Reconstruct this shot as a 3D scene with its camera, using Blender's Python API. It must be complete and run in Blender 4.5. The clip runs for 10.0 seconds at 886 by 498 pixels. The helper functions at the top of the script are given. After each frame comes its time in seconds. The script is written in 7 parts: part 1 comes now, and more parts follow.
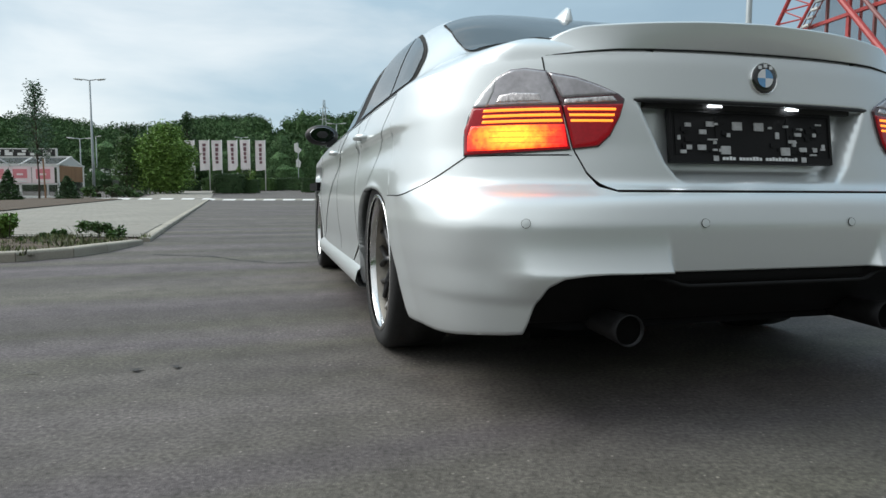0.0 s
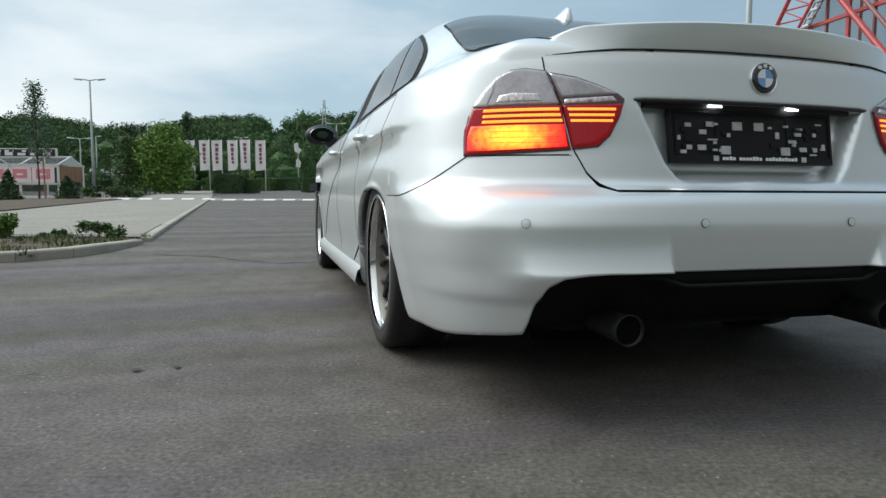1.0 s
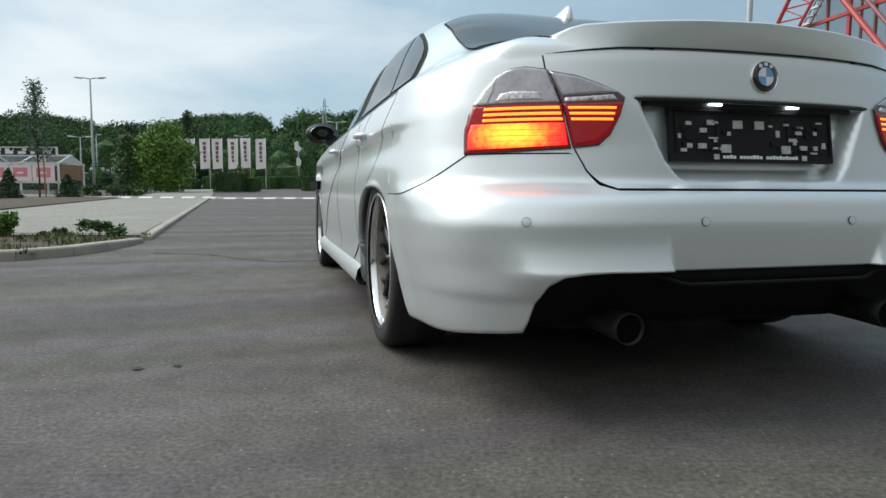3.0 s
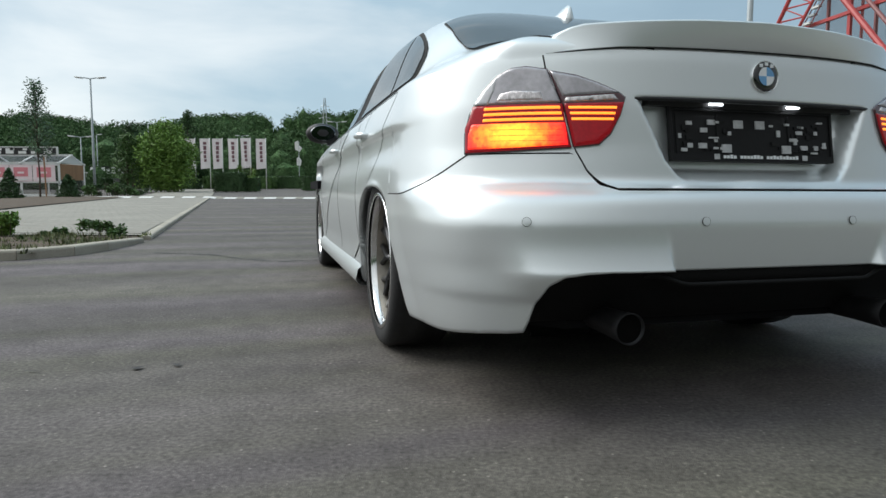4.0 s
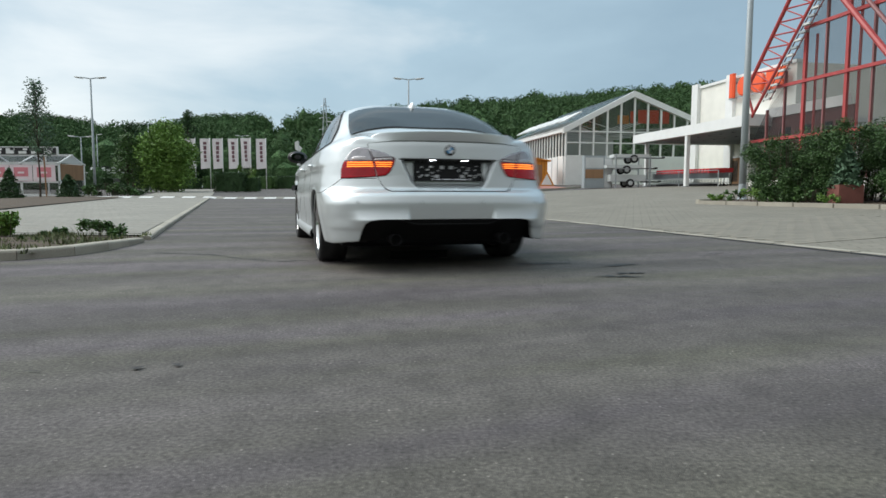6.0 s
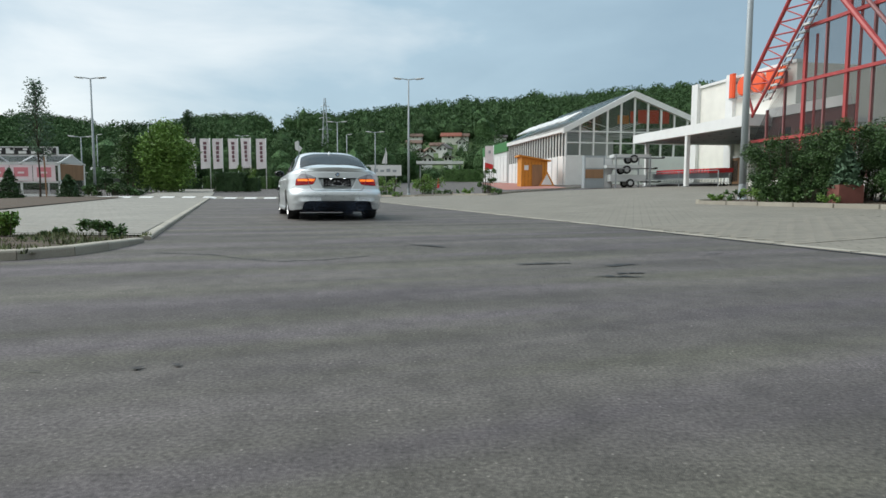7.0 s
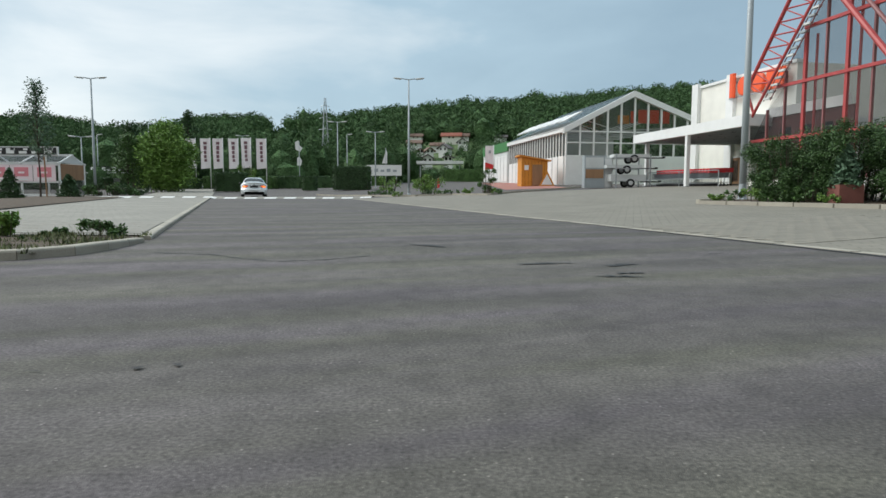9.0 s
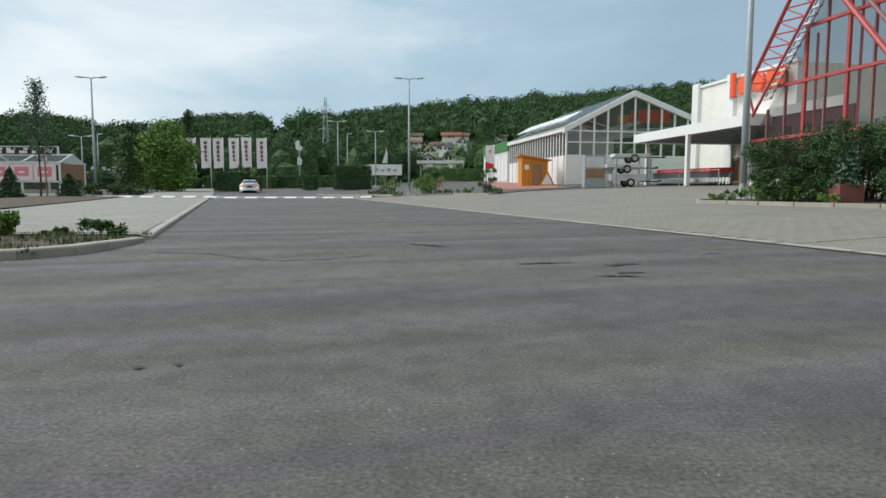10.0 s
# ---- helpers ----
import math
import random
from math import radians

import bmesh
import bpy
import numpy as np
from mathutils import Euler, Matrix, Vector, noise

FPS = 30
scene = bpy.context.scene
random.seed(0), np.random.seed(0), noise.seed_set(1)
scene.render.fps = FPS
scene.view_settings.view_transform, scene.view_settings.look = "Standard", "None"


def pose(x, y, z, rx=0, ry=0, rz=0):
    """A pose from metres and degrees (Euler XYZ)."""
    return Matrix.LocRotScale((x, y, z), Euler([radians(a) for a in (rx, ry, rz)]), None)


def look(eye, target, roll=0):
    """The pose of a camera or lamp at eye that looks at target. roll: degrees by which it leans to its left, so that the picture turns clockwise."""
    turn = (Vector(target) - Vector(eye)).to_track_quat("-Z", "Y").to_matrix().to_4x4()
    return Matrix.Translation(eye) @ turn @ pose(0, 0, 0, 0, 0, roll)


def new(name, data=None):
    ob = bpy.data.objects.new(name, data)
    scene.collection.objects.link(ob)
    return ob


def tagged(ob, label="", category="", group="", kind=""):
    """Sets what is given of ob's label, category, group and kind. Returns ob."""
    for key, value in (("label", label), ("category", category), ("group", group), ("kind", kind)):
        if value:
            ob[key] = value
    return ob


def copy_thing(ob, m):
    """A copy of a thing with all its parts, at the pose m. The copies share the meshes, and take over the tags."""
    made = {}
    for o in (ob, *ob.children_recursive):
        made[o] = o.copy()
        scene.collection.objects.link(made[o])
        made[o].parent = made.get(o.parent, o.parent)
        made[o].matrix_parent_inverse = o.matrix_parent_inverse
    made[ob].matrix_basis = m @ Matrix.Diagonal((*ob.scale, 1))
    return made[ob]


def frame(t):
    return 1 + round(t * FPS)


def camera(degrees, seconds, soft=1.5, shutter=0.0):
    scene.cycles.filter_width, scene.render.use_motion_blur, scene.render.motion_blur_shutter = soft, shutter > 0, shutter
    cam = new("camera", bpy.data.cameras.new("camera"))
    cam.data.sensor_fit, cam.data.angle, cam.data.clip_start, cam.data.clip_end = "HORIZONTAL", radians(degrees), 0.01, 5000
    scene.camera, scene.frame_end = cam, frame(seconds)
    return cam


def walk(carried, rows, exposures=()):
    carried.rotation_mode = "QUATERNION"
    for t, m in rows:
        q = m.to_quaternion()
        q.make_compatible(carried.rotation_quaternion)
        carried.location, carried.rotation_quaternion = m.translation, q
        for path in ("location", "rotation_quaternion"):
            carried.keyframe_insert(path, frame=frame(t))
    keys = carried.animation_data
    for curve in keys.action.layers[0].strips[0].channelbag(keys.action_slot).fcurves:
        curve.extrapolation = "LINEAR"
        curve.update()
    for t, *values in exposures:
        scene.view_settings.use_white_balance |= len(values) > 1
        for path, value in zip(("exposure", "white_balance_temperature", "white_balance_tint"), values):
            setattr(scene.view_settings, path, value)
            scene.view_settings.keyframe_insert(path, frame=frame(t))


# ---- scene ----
cam = camera(69.235, 10.0, soft=1.5, shutter=0.5)


def cam_pose(down, turn=0.0):
    d, a = radians(down), radians(turn)
    eye = Vector((0, 0, .5807))
    return look(eye, eye + Vector((-math.sin(a) * math.cos(d), math.cos(a) * math.cos(d), -math.sin(d))), .1926)


walk(cam, [(0.0, cam_pose(4.88, -.07)), (1.0, cam_pose(4.88, -.07)), (1.8, cam_pose(4.93, -.05)), (2.5, cam_pose(4.99, -.05)),
           (4.0, cam_pose(5.03, -.01)), (5.7, cam_pose(5.032, 0)), (8.5, cam_pose(5.032, .01)), (10.0, cam_pose(5.08, .04))])

# ---- sky, sun ----
SUN_EL, SUN_AZ = radians(45), radians(284)
world = bpy.data.worlds.new("world")
scene.world = world
world.use_nodes = True
wt = world.node_tree
wt.nodes.clear()


def wn(kind, **kw):
    n = wt.nodes.new(kind)
    for k, v in kw.items():
        n.inputs[k].default_value = v
    return n


w_out = wn("ShaderNodeOutputWorld")
w_sky = wt.nodes.new("ShaderNodeTexSky")
w_sky.sky_type, w_sky.sun_disc = "NISHITA", False
w_sky.sun_elevation, w_sky.sun_rotation = SUN_EL, SUN_AZ
w_bg = wn("ShaderNodeBackground", Strength=.12)
w_co = wn("ShaderNodeTexCoord")
w_map = wn("ShaderNodeMapping", Scale=(1.5, 1.5, 4.2), Location=(.35, .1, .2))
w_n1 = wn("ShaderNodeTexNoise", Scale=1.5, Detail=6.0, Roughness=.52, Distortion=.25)
w_ramp = wt.nodes.new("ShaderNodeValToRGB")
w_ramp.color_ramp.elements[0].position, w_ramp.color_ramp.elements[0].color = .36, (.35, .495, .60, 1)
w_ramp.color_ramp.elements[1].position, w_ramp.color_ramp.elements[1].color = .68, (.93, 1.0, 1.02, 1)
w_mid = w_ramp.color_ramp.elements.new(.52)
w_mid.color = (.465, .63, .735, 1)
w_cloud = wn("ShaderNodeBackground", Strength=1.05)
w_add = wt.nodes.new("ShaderNodeMath")
w_add.operation = "MULTIPLY_ADD"
w_add.inputs[1].default_value, w_add.inputs[2].default_value = .5, 0.0
w_sep = wn("ShaderNodeSeparateXYZ")
# the cloud cover is thinner and brighter towards the west
w_west = wt.nodes.new("ShaderNodeMath")
w_west.operation = "MULTIPLY_ADD"
w_west.inputs[1].default_value, w_west.inputs[2].default_value = -.235, .245
w_sum = wt.nodes.new("ShaderNodeMath")
w_mixs = wn("ShaderNodeMixShader", Fac=.86)
L = wt.links.new
L(w_co.outputs["Generated"], w_map.inputs["Vector"])
L(w_co.outputs["Generated"], w_sep.inputs[0])
L(w_map.outputs[0], w_n1.inputs["Vector"])
L(w_n1.outputs["Fac"], w_add.inputs[0])
L(w_sep.outputs["X"], w_west.inputs[0])
L(w_add.outputs[0], w_sum.inputs[0])
L(w_west.outputs[0], w_sum.inputs[1])
L(w_sum.outputs[0], w_ramp.inputs["Fac"])
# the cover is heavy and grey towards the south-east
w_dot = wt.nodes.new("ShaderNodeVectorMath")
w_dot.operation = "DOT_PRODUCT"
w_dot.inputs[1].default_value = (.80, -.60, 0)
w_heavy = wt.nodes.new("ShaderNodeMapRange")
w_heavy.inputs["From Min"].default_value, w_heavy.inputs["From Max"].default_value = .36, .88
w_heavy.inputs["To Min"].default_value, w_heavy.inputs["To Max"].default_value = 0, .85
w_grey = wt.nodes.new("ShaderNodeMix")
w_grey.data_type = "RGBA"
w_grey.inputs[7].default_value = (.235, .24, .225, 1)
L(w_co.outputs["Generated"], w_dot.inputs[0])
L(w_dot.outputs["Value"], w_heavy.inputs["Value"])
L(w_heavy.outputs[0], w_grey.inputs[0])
# and evenly white to the south
w_south = wt.nodes.new("ShaderNodeMapRange")
w_south.inputs["From Min"].default_value, w_south.inputs["From Max"].default_value = .1, -.7
w_south.inputs["To Min"].default_value, w_south.inputs["To Max"].default_value = 0, .9
w_even = wt.nodes.new("ShaderNodeMix")
w_even.data_type = "RGBA"
w_even.inputs[7].default_value = (.74, .765, .75, 1)
L(w_sep.outputs["Y"], w_south.inputs["Value"])
L(w_south.outputs[0], w_even.inputs[0])
L(w_ramp.outputs[0], w_even.inputs[6])
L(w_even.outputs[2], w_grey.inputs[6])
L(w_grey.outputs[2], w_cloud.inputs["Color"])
# an overcast sky is brightest overhead
w_zen = wt.nodes.new("ShaderNodeMapRange")
w_zen.inputs["From Min"].default_value, w_zen.inputs["From Max"].default_value = .25, 1.0
w_zen.inputs["To Min"].default_value, w_zen.inputs["To Max"].default_value = 1.0, 1.75
L(w_sep.outputs["Z"], w_zen.inputs["Value"])
L(w_zen.outputs[0], w_cloud.inputs["Strength"])
L(w_sky.outputs[0], w_bg.inputs["Color"])
L(w_bg.outputs[0], w_mixs.inputs[1])
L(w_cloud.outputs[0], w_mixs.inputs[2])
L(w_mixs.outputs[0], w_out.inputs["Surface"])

sun_data = bpy.data.lights.new("sun", "SUN")
sun_data.energy, sun_data.angle, sun_data.color = 2.35, radians(44), (1.0, .985, .94)
sun = new("sun", sun_data)
sun.matrix_world = look((0, 0, 60), Vector((0, 0, 60)) - Vector((math.sin(SUN_AZ) * math.cos(SUN_EL), math.cos(SUN_AZ) * math.cos(SUN_EL), math.sin(SUN_EL))))
scene.view_settings.exposure = 0.0


# ---- materials ----
def mat(name, base, rough=.6, metal=0.0, var=.12, scale=8.0, fine=80.0, bump=.1, coat=0.0, spec=.5, dist=.004, rand=0.0, emit=0.0, stretch=(1, 1, 1), coat_rough=.06):
    """Principled surface with variation at two scales and fine relief, in object space."""
    m = bpy.data.materials.new(name)
    m.use_nodes = True
    nt = m.node_tree
    b = nt.nodes["Principled BSDF"]
    b.inputs["Roughness"].default_value, b.inputs["Metallic"].default_value = rough, metal
    b.inputs["Coat Weight"].default_value, b.inputs["Coat Roughness"].default_value = coat, coat_rough
    b.inputs["Specular IOR Level"].default_value = spec
    if emit:
        b.inputs["Emission Color"].default_value = (*base, 1)
        b.inputs["Emission Strength"].default_value = emit
    co = nt.nodes.new("ShaderNodeTexCoord")
    mp = nt.nodes.new("ShaderNodeMapping")
    mp.inputs["Scale"].default_value = stretch
    nt.links.new(co.outputs["Object"], mp.inputs[0])
    n1, n2 = nt.nodes.new("ShaderNodeTexNoise"), nt.nodes.new("ShaderNodeTexNoise")
    n1.inputs["Scale"].default_value, n1.inputs["Detail"].default_value = scale, 4
    n2.inputs["Scale"].default_value, n2.inputs["Detail"].default_value = fine, 3
    for n in (n1, n2):
        nt.links.new(mp.outputs[0], n.inputs["Vector"])
    mx = nt.nodes.new("ShaderNodeMath")
    mx.operation = "MULTIPLY_ADD"
    mx.inputs[1].default_value = .6
    nt.links.new(n1.outputs["Fac"], mx.inputs[0])
    m2 = nt.nodes.new("ShaderNodeMath")
    m2.operation = "MULTIPLY"
    m2.inputs[1].default_value = .4
    nt.links.new(n2.outputs["Fac"], m2.inputs[0])
    nt.links.new(m2.outputs[0], mx.inputs[2])
    rm = nt.nodes.new("ShaderNodeMapRange")
    rm.inputs["From Min"].default_value, rm.inputs["From Max"].default_value = .3, .7
    rm.inputs["To Min"].default_value, rm.inputs["To Max"].default_value = 1 - var, 1 + var
    nt.links.new(mx.outputs[0], rm.inputs["Value"])
    fac = rm.outputs[0]
    if rand:
        ob = nt.nodes.new("ShaderNodeNewGeometry") if rand < 0 else nt.nodes.new("ShaderNodeObjectInfo")
        rr = nt.nodes.new("ShaderNodeMapRange")
        rr.inputs["To Min"].default_value, rr.inputs["To Max"].default_value = 1 - abs(rand), 1 + abs(rand)
        nt.links.new(ob.outputs["Random Per Island" if rand < 0 else "Random"], rr.inputs["Value"])
        mm = nt.nodes.new("ShaderNodeMath")
        mm.operation = "MULTIPLY"
        nt.links.new(fac, mm.inputs[0])
        nt.links.new(rr.outputs[0], mm.inputs[1])
        fac = mm.outputs[0]
    vm = nt.nodes.new("ShaderNodeVectorMath")
    vm.operation = "SCALE"
    vm.inputs[0].default_value = base
    nt.links.new(fac, vm.inputs["Scale"])
    nt.links.new(vm.outputs[0], b.inputs["Base Color"])
    if bump:
        bp = nt.nodes.new("ShaderNodeBump")
        bp.inputs["Strength"].default_value, bp.inputs["Distance"].default_value = bump, dist
        nt.links.new(n2.outputs["Fac"], bp.inputs["Height"])
        nt.links.new(bp.outputs[0], b.inputs["Normal"])
    return m


def glass_mat(name, tint, rough=.02, clear=.35):
    """Tinted pane: part see-through, part dark gloss."""
    m = bpy.data.materials.new(name)
    m.use_nodes = True
    nt = m.node_tree
    b = nt.nodes["Principled BSDF"]
    b.inputs["Base Color"].default_value = (*tint, 1)
    b.inputs["Roughness"].default_value, b.inputs["IOR"].default_value = rough, 1.5
    b.inputs["Transmission Weight"].default_value = 0
    b.inputs["Alpha"].default_value = 1 - clear
    return m


def asphalt_mat():
    m = mat("asphalt", (.108, .1005, .093), .82, var=.26, scale=2.2, fine=300, bump=.7, dist=.003, spec=.35)
    nt = m.node_tree
    b = nt.nodes["Principled BSDF"]
    src = b.inputs["Base Color"].links[0].from_socket
    co = nt.nodes.new("ShaderNodeTexCoord")
    # drawn-out tyre streaks across the lane, darker patches, pale grit
    mp = nt.nodes.new("ShaderNodeMapping")
    mp.vector_type = "TEXTURE"
    mp.inputs["Rotation"].default_value = (0, 0, radians(20))
    mp.inputs["Scale"].default_value = (6.0, .70, 1)
    st = nt.nodes.new("ShaderNodeTexNoise")
    st.inputs["Scale"].default_value, st.inputs["Detail"].default_value, st.inputs["Distortion"].default_value = 1.2, 1.2, .45
    nt.links.new(co.outputs["Object"], mp.inputs[0])
    nt.links.new(mp.outputs[0], st.inputs["Vector"])
    r1 = nt.nodes.new("ShaderNodeMapRange")
    r1.inputs["From Min"].default_value, r1.inputs["From Max"].default_value = .35, .65
    r1.inputs["To Min"].default_value, r1.inputs["To Max"].default_value = .80, 1.20
    nt.links.new(st.outputs["Fac"], r1.inputs["Value"])
    vo = nt.nodes.new("ShaderNodeTexVoronoi")
    vo.inputs["Scale"].default_value = 95
    nt.links.new(co.outputs["Object"], vo.inputs["Vector"])
    r2 = nt.nodes.new("ShaderNodeMapRange")
    r2.inputs["From Min"].default_value, r2.inputs["From Max"].default_value = .02, .3
    r2.inputs["To Min"].default_value, r2.inputs["To Max"].default_value = 1.45, .90
    nt.links.new(vo.outputs["Distance"], r2.inputs["Value"])
    lo = nt.nodes.new("ShaderNodeTexNoise")
    lo.inputs["Scale"].default_value, lo.inputs["Detail"].default_value = 75, 5
    nt.links.new(co.outputs["Object"], lo.inputs["Vector"])
    r3 = nt.nodes.new("ShaderNodeMapRange")
    r3.inputs["From Min"].default_value, r3.inputs["From Max"].default_value = .28, .72
    r3.inputs["To Min"].default_value, r3.inputs["To Max"].default_value = .58, 1.44
    nt.links.new(lo.outputs["Fac"], r3.inputs["Value"])
    # sparse pale stones among the grit
    vs = nt.nodes.new("ShaderNodeTexVoronoi")
    vs.inputs["Scale"].default_value = 42
    nt.links.new(co.outputs["Object"], vs.inputs["Vector"])
    sx = nt.nodes.new("ShaderNodeSeparateColor")
    nt.links.new(vs.outputs["Color"], sx.inputs[0])
    r4 = nt.nodes.new("ShaderNodeMapRange")
    r4.inputs["From Min"].default_value, r4.inputs["From Max"].default_value = .10, .20
    r4.inputs["To Min"].default_value, r4.inputs["To Max"].default_value = 1, 0
    nt.links.new(vs.outputs["Distance"], r4.inputs["Value"])
    pick = nt.nodes.new("ShaderNodeMapRange")
    pick.inputs["From Min"].default_value, pick.inputs["From Max"].default_value = .80, 1
    pick.inputs["To Min"].default_value, pick.inputs["To Max"].default_value = 0, 1.9
    nt.links.new(sx.outputs[0], pick.inputs["Value"])
    peb = nt.nodes.new("ShaderNodeMath")
    peb.operation = "MULTIPLY_ADD"
    peb.inputs[2].default_value = 1
    nt.links.new(r4.outputs[0], peb.inputs[0])
    nt.links.new(pick.outputs[0], peb.inputs[1])
    # thin broken seams along the laying direction
    se = nt.nodes.new("ShaderNodeTexNoise")
    se.inputs["Scale"].default_value, se.inputs["Detail"].default_value = .8, 5
    nt.links.new(mp.outputs[0], se.inputs["Vector"])
    d1 = nt.nodes.new("ShaderNodeMath")
    d1.operation = "SUBTRACT"
    d1.inputs[1].default_value = .5
    nt.links.new(se.outputs["Fac"], d1.inputs[0])
    d2 = nt.nodes.new("ShaderNodeMath")
    d2.operation = "ABSOLUTE"
    nt.links.new(d1.outputs[0], d2.inputs[0])
    r5 = nt.nodes.new("ShaderNodeMapRange")
    r5.inputs["From Min"].default_value, r5.inputs["From Max"].default_value = .001, .010
    r5.inputs["To Min"].default_value, r5.inputs["To Max"].default_value = .95, 1
    nt.links.new(d2.outputs[0], r5.inputs["Value"])
    # darker pits and worn blotches
    bl = nt.nodes.new("ShaderNodeTexNoise")
    bl.inputs["Scale"].default_value, bl.inputs["Detail"].default_value = 9, 6
    nt.links.new(co.outputs["Object"], bl.inputs["Vector"])
    r6 = nt.nodes.new("ShaderNodeMapRange")
    r6.inputs["From Min"].default_value, r6.inputs["From Max"].default_value = .34, .56
    r6.inputs["To Min"].default_value, r6.inputs["To Max"].default_value = .84, 1.04
    nt.links.new(bl.outputs["Fac"], r6.inputs["Value"])
    fac = r1.outputs[0]
    for o in (r2.outputs[0], r3.outputs[0], peb.outputs[0], r5.outputs[0], r6.outputs[0]):
        mm = nt.nodes.new("ShaderNodeMath")
        mm.operation = "MULTIPLY"
        nt.links.new(fac, mm.inputs[0])
        nt.links.new(o, mm.inputs[1])
        fac = mm.outputs[0]
    v = nt.nodes.new("ShaderNodeVectorMath")
    v.operation = "SCALE"
    nt.links.new(src, v.inputs[0])
    nt.links.new(fac, v.inputs["Scale"])
    # slow drift between a violet and an ochre grey
    hu = nt.nodes.new("ShaderNodeTexNoise")
    hu.inputs["Scale"].default_value, hu.inputs["Detail"].default_value = 1.1, 3
    nt.links.new(mp.outputs[0], hu.inputs["Vector"])
    cr = nt.nodes.new("ShaderNodeValToRGB")
    cr.color_ramp.elements[0].position, cr.color_ramp.elements[0].color = .38, (1.03, .965, 1.08, 1)
    cr.color_ramp.elements[1].position, cr.color_ramp.elements[1].color = .62, (1.01, 1.02, .89, 1)
    nt.links.new(hu.outputs["Fac"], cr.inputs[0])
    tint = nt.nodes.new("ShaderNodeVectorMath")
    tint.operation = "MULTIPLY"
    nt.links.new(v.outputs[0], tint.inputs[0])
    nt.links.new(cr.outputs[0], tint.inputs[1])
    nt.links.new(tint.outputs[0], b.inputs["Base Color"])
    return m


def paver_mat(name, base, turn, size):
    m = mat(name, base, .85, var=.16, scale=.7, fine=60, bump=.2)
    nt = m.node_tree
    b = nt.nodes["Principled BSDF"]
    src = b.inputs["Base Color"].links[0].from_socket
    co = nt.nodes.new("ShaderNodeTexCoord")
    mp = nt.nodes.new("ShaderNodeMapping")
    mp.inputs["Rotation"].default_value = (0, 0, radians(turn))
    nt.links.new(co.outputs["Object"], mp.inputs[0])
    br = nt.nodes.new("ShaderNodeTexBrick")
    br.inputs["Color1"].default_value, br.inputs["Color2"].default_value, br.inputs["Mortar"].default_value = (1.07, 1.07, 1.07, 1), (.92, .92, .92, 1), (.62, .62, .59, 1)
    br.inputs["Scale"].default_value, br.inputs["Brick Width"].default_value, br.inputs["Row Height"].default_value = 1, size, size / 2
    br.inputs["Mortar Size"].default_value = .008
    nt.links.new(mp.outputs[0], br.inputs["Vector"])
    v = nt.nodes.new("ShaderNodeVectorMath")
    v.operation = "MULTIPLY"
    nt.links.new(src, v.inputs[0])
    nt.links.new(br.outputs["Color"], v.inputs[1])
    nt.links.new(v.outputs[0], b.inputs["Base Color"])
    return m


ASPHALT = asphalt_mat()
PAVER = paver_mat("grey_pavers", (.270, .256, .222), 16.5, .24)
PAVER_R = paver_mat("grey_pavers_warm", (.212, .195, .160), 16.5, .3)
KERB = mat("concrete_kerb", (.35, .325, .272), .9, var=.18, scale=3, fine=70, bump=.35, rand=.08)
SOIL = mat("soil", (.085, .062, .042), .95, var=.4, scale=5, fine=40, bump=.8, dist=.02)
GRASS = mat("grass", (.075, .12, .035), .9, var=.4, scale=.5, fine=20, bump=.6, dist=.03)
LEAF = mat("leaf_mid", (.062, .132, .031), .65, var=.3, scale=2, fine=20, bump=0, rand=-.45)
LEAF_D = mat("leaf_dark", (.036, .084, .025), .7, var=.3, scale=2, fine=20, bump=0, rand=-.45)
LEAF_Y = mat("leaf_bright", (.14, .255, .045), .65, var=.3, scale=2, fine=20, bump=0, rand=-.4)
LEAF_B = mat("leaf_bluish", (.08, .15, .085), .7, var=.3, scale=2, fine=20, bump=0, rand=-.4)
FOREST = mat("forest_crowns", (.072, .138, .054), .9, var=.55, scale=.45, fine=2.5, bump=1.0, dist=1.0, rand=-.38, spec=.2)
LEAF_H = mat("leaf_hedge", (.042, .094, .022), .65, var=.3, scale=2, fine=20, bump=0, rand=-.5)
BARK = mat("bark", (.065, .05, .036), .9, var=.3, scale=6, fine=50, bump=.6, stretch=(1, 1, .25))
WHITE = mat("white_paint", (.78, .79, .78), .5, var=.05, scale=2, fine=30, bump=.05)
WHITE_D = mat("weathered_white_panel", (.62, .64, .63), .55, var=.1, scale=.8, fine=20, bump=.08)
GALV = mat("galvanised_steel", (.42, .45, .47), .45, .7, var=.12, scale=6, fine=60, bump=.08)
POSTM = mat("grey_painted_post", (.36, .40, .42), .5, .2, var=.1, scale=2, fine=40, bump=.1)
MULL = mat("dull_red_mullion", (.25, .10, .10), .5, var=.15, bump=.05)
RED = mat("red_steel_paint", (.42, .058, .058), .45, var=.16, scale=3, fine=40, bump=.1)
ORANGE_SIGN = mat("orange_red_sign", (.82, .10, .025), .45, var=.05, scale=3, fine=30, bump=.02)
ORANGE = mat("orange_shed_paint", (.60, .24, .025), .6, var=.12, scale=2, fine=30, bump=.1)
GREEN_F = mat("green_fascia", (.05, .20, .06), .5, var=.1, bump=.05)
# near-black: unlit rooms and hollows get their darkness from this colour
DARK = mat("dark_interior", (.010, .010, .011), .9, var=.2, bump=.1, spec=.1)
BLACKP = mat("black_plastic", (.010, .010, .011), .5, var=.2, scale=10, fine=120, bump=.12)
RUBBER = mat("tyre_rubber", (.017, .017, .018), .75, var=.25, scale=10, fine=90, bump=.3)
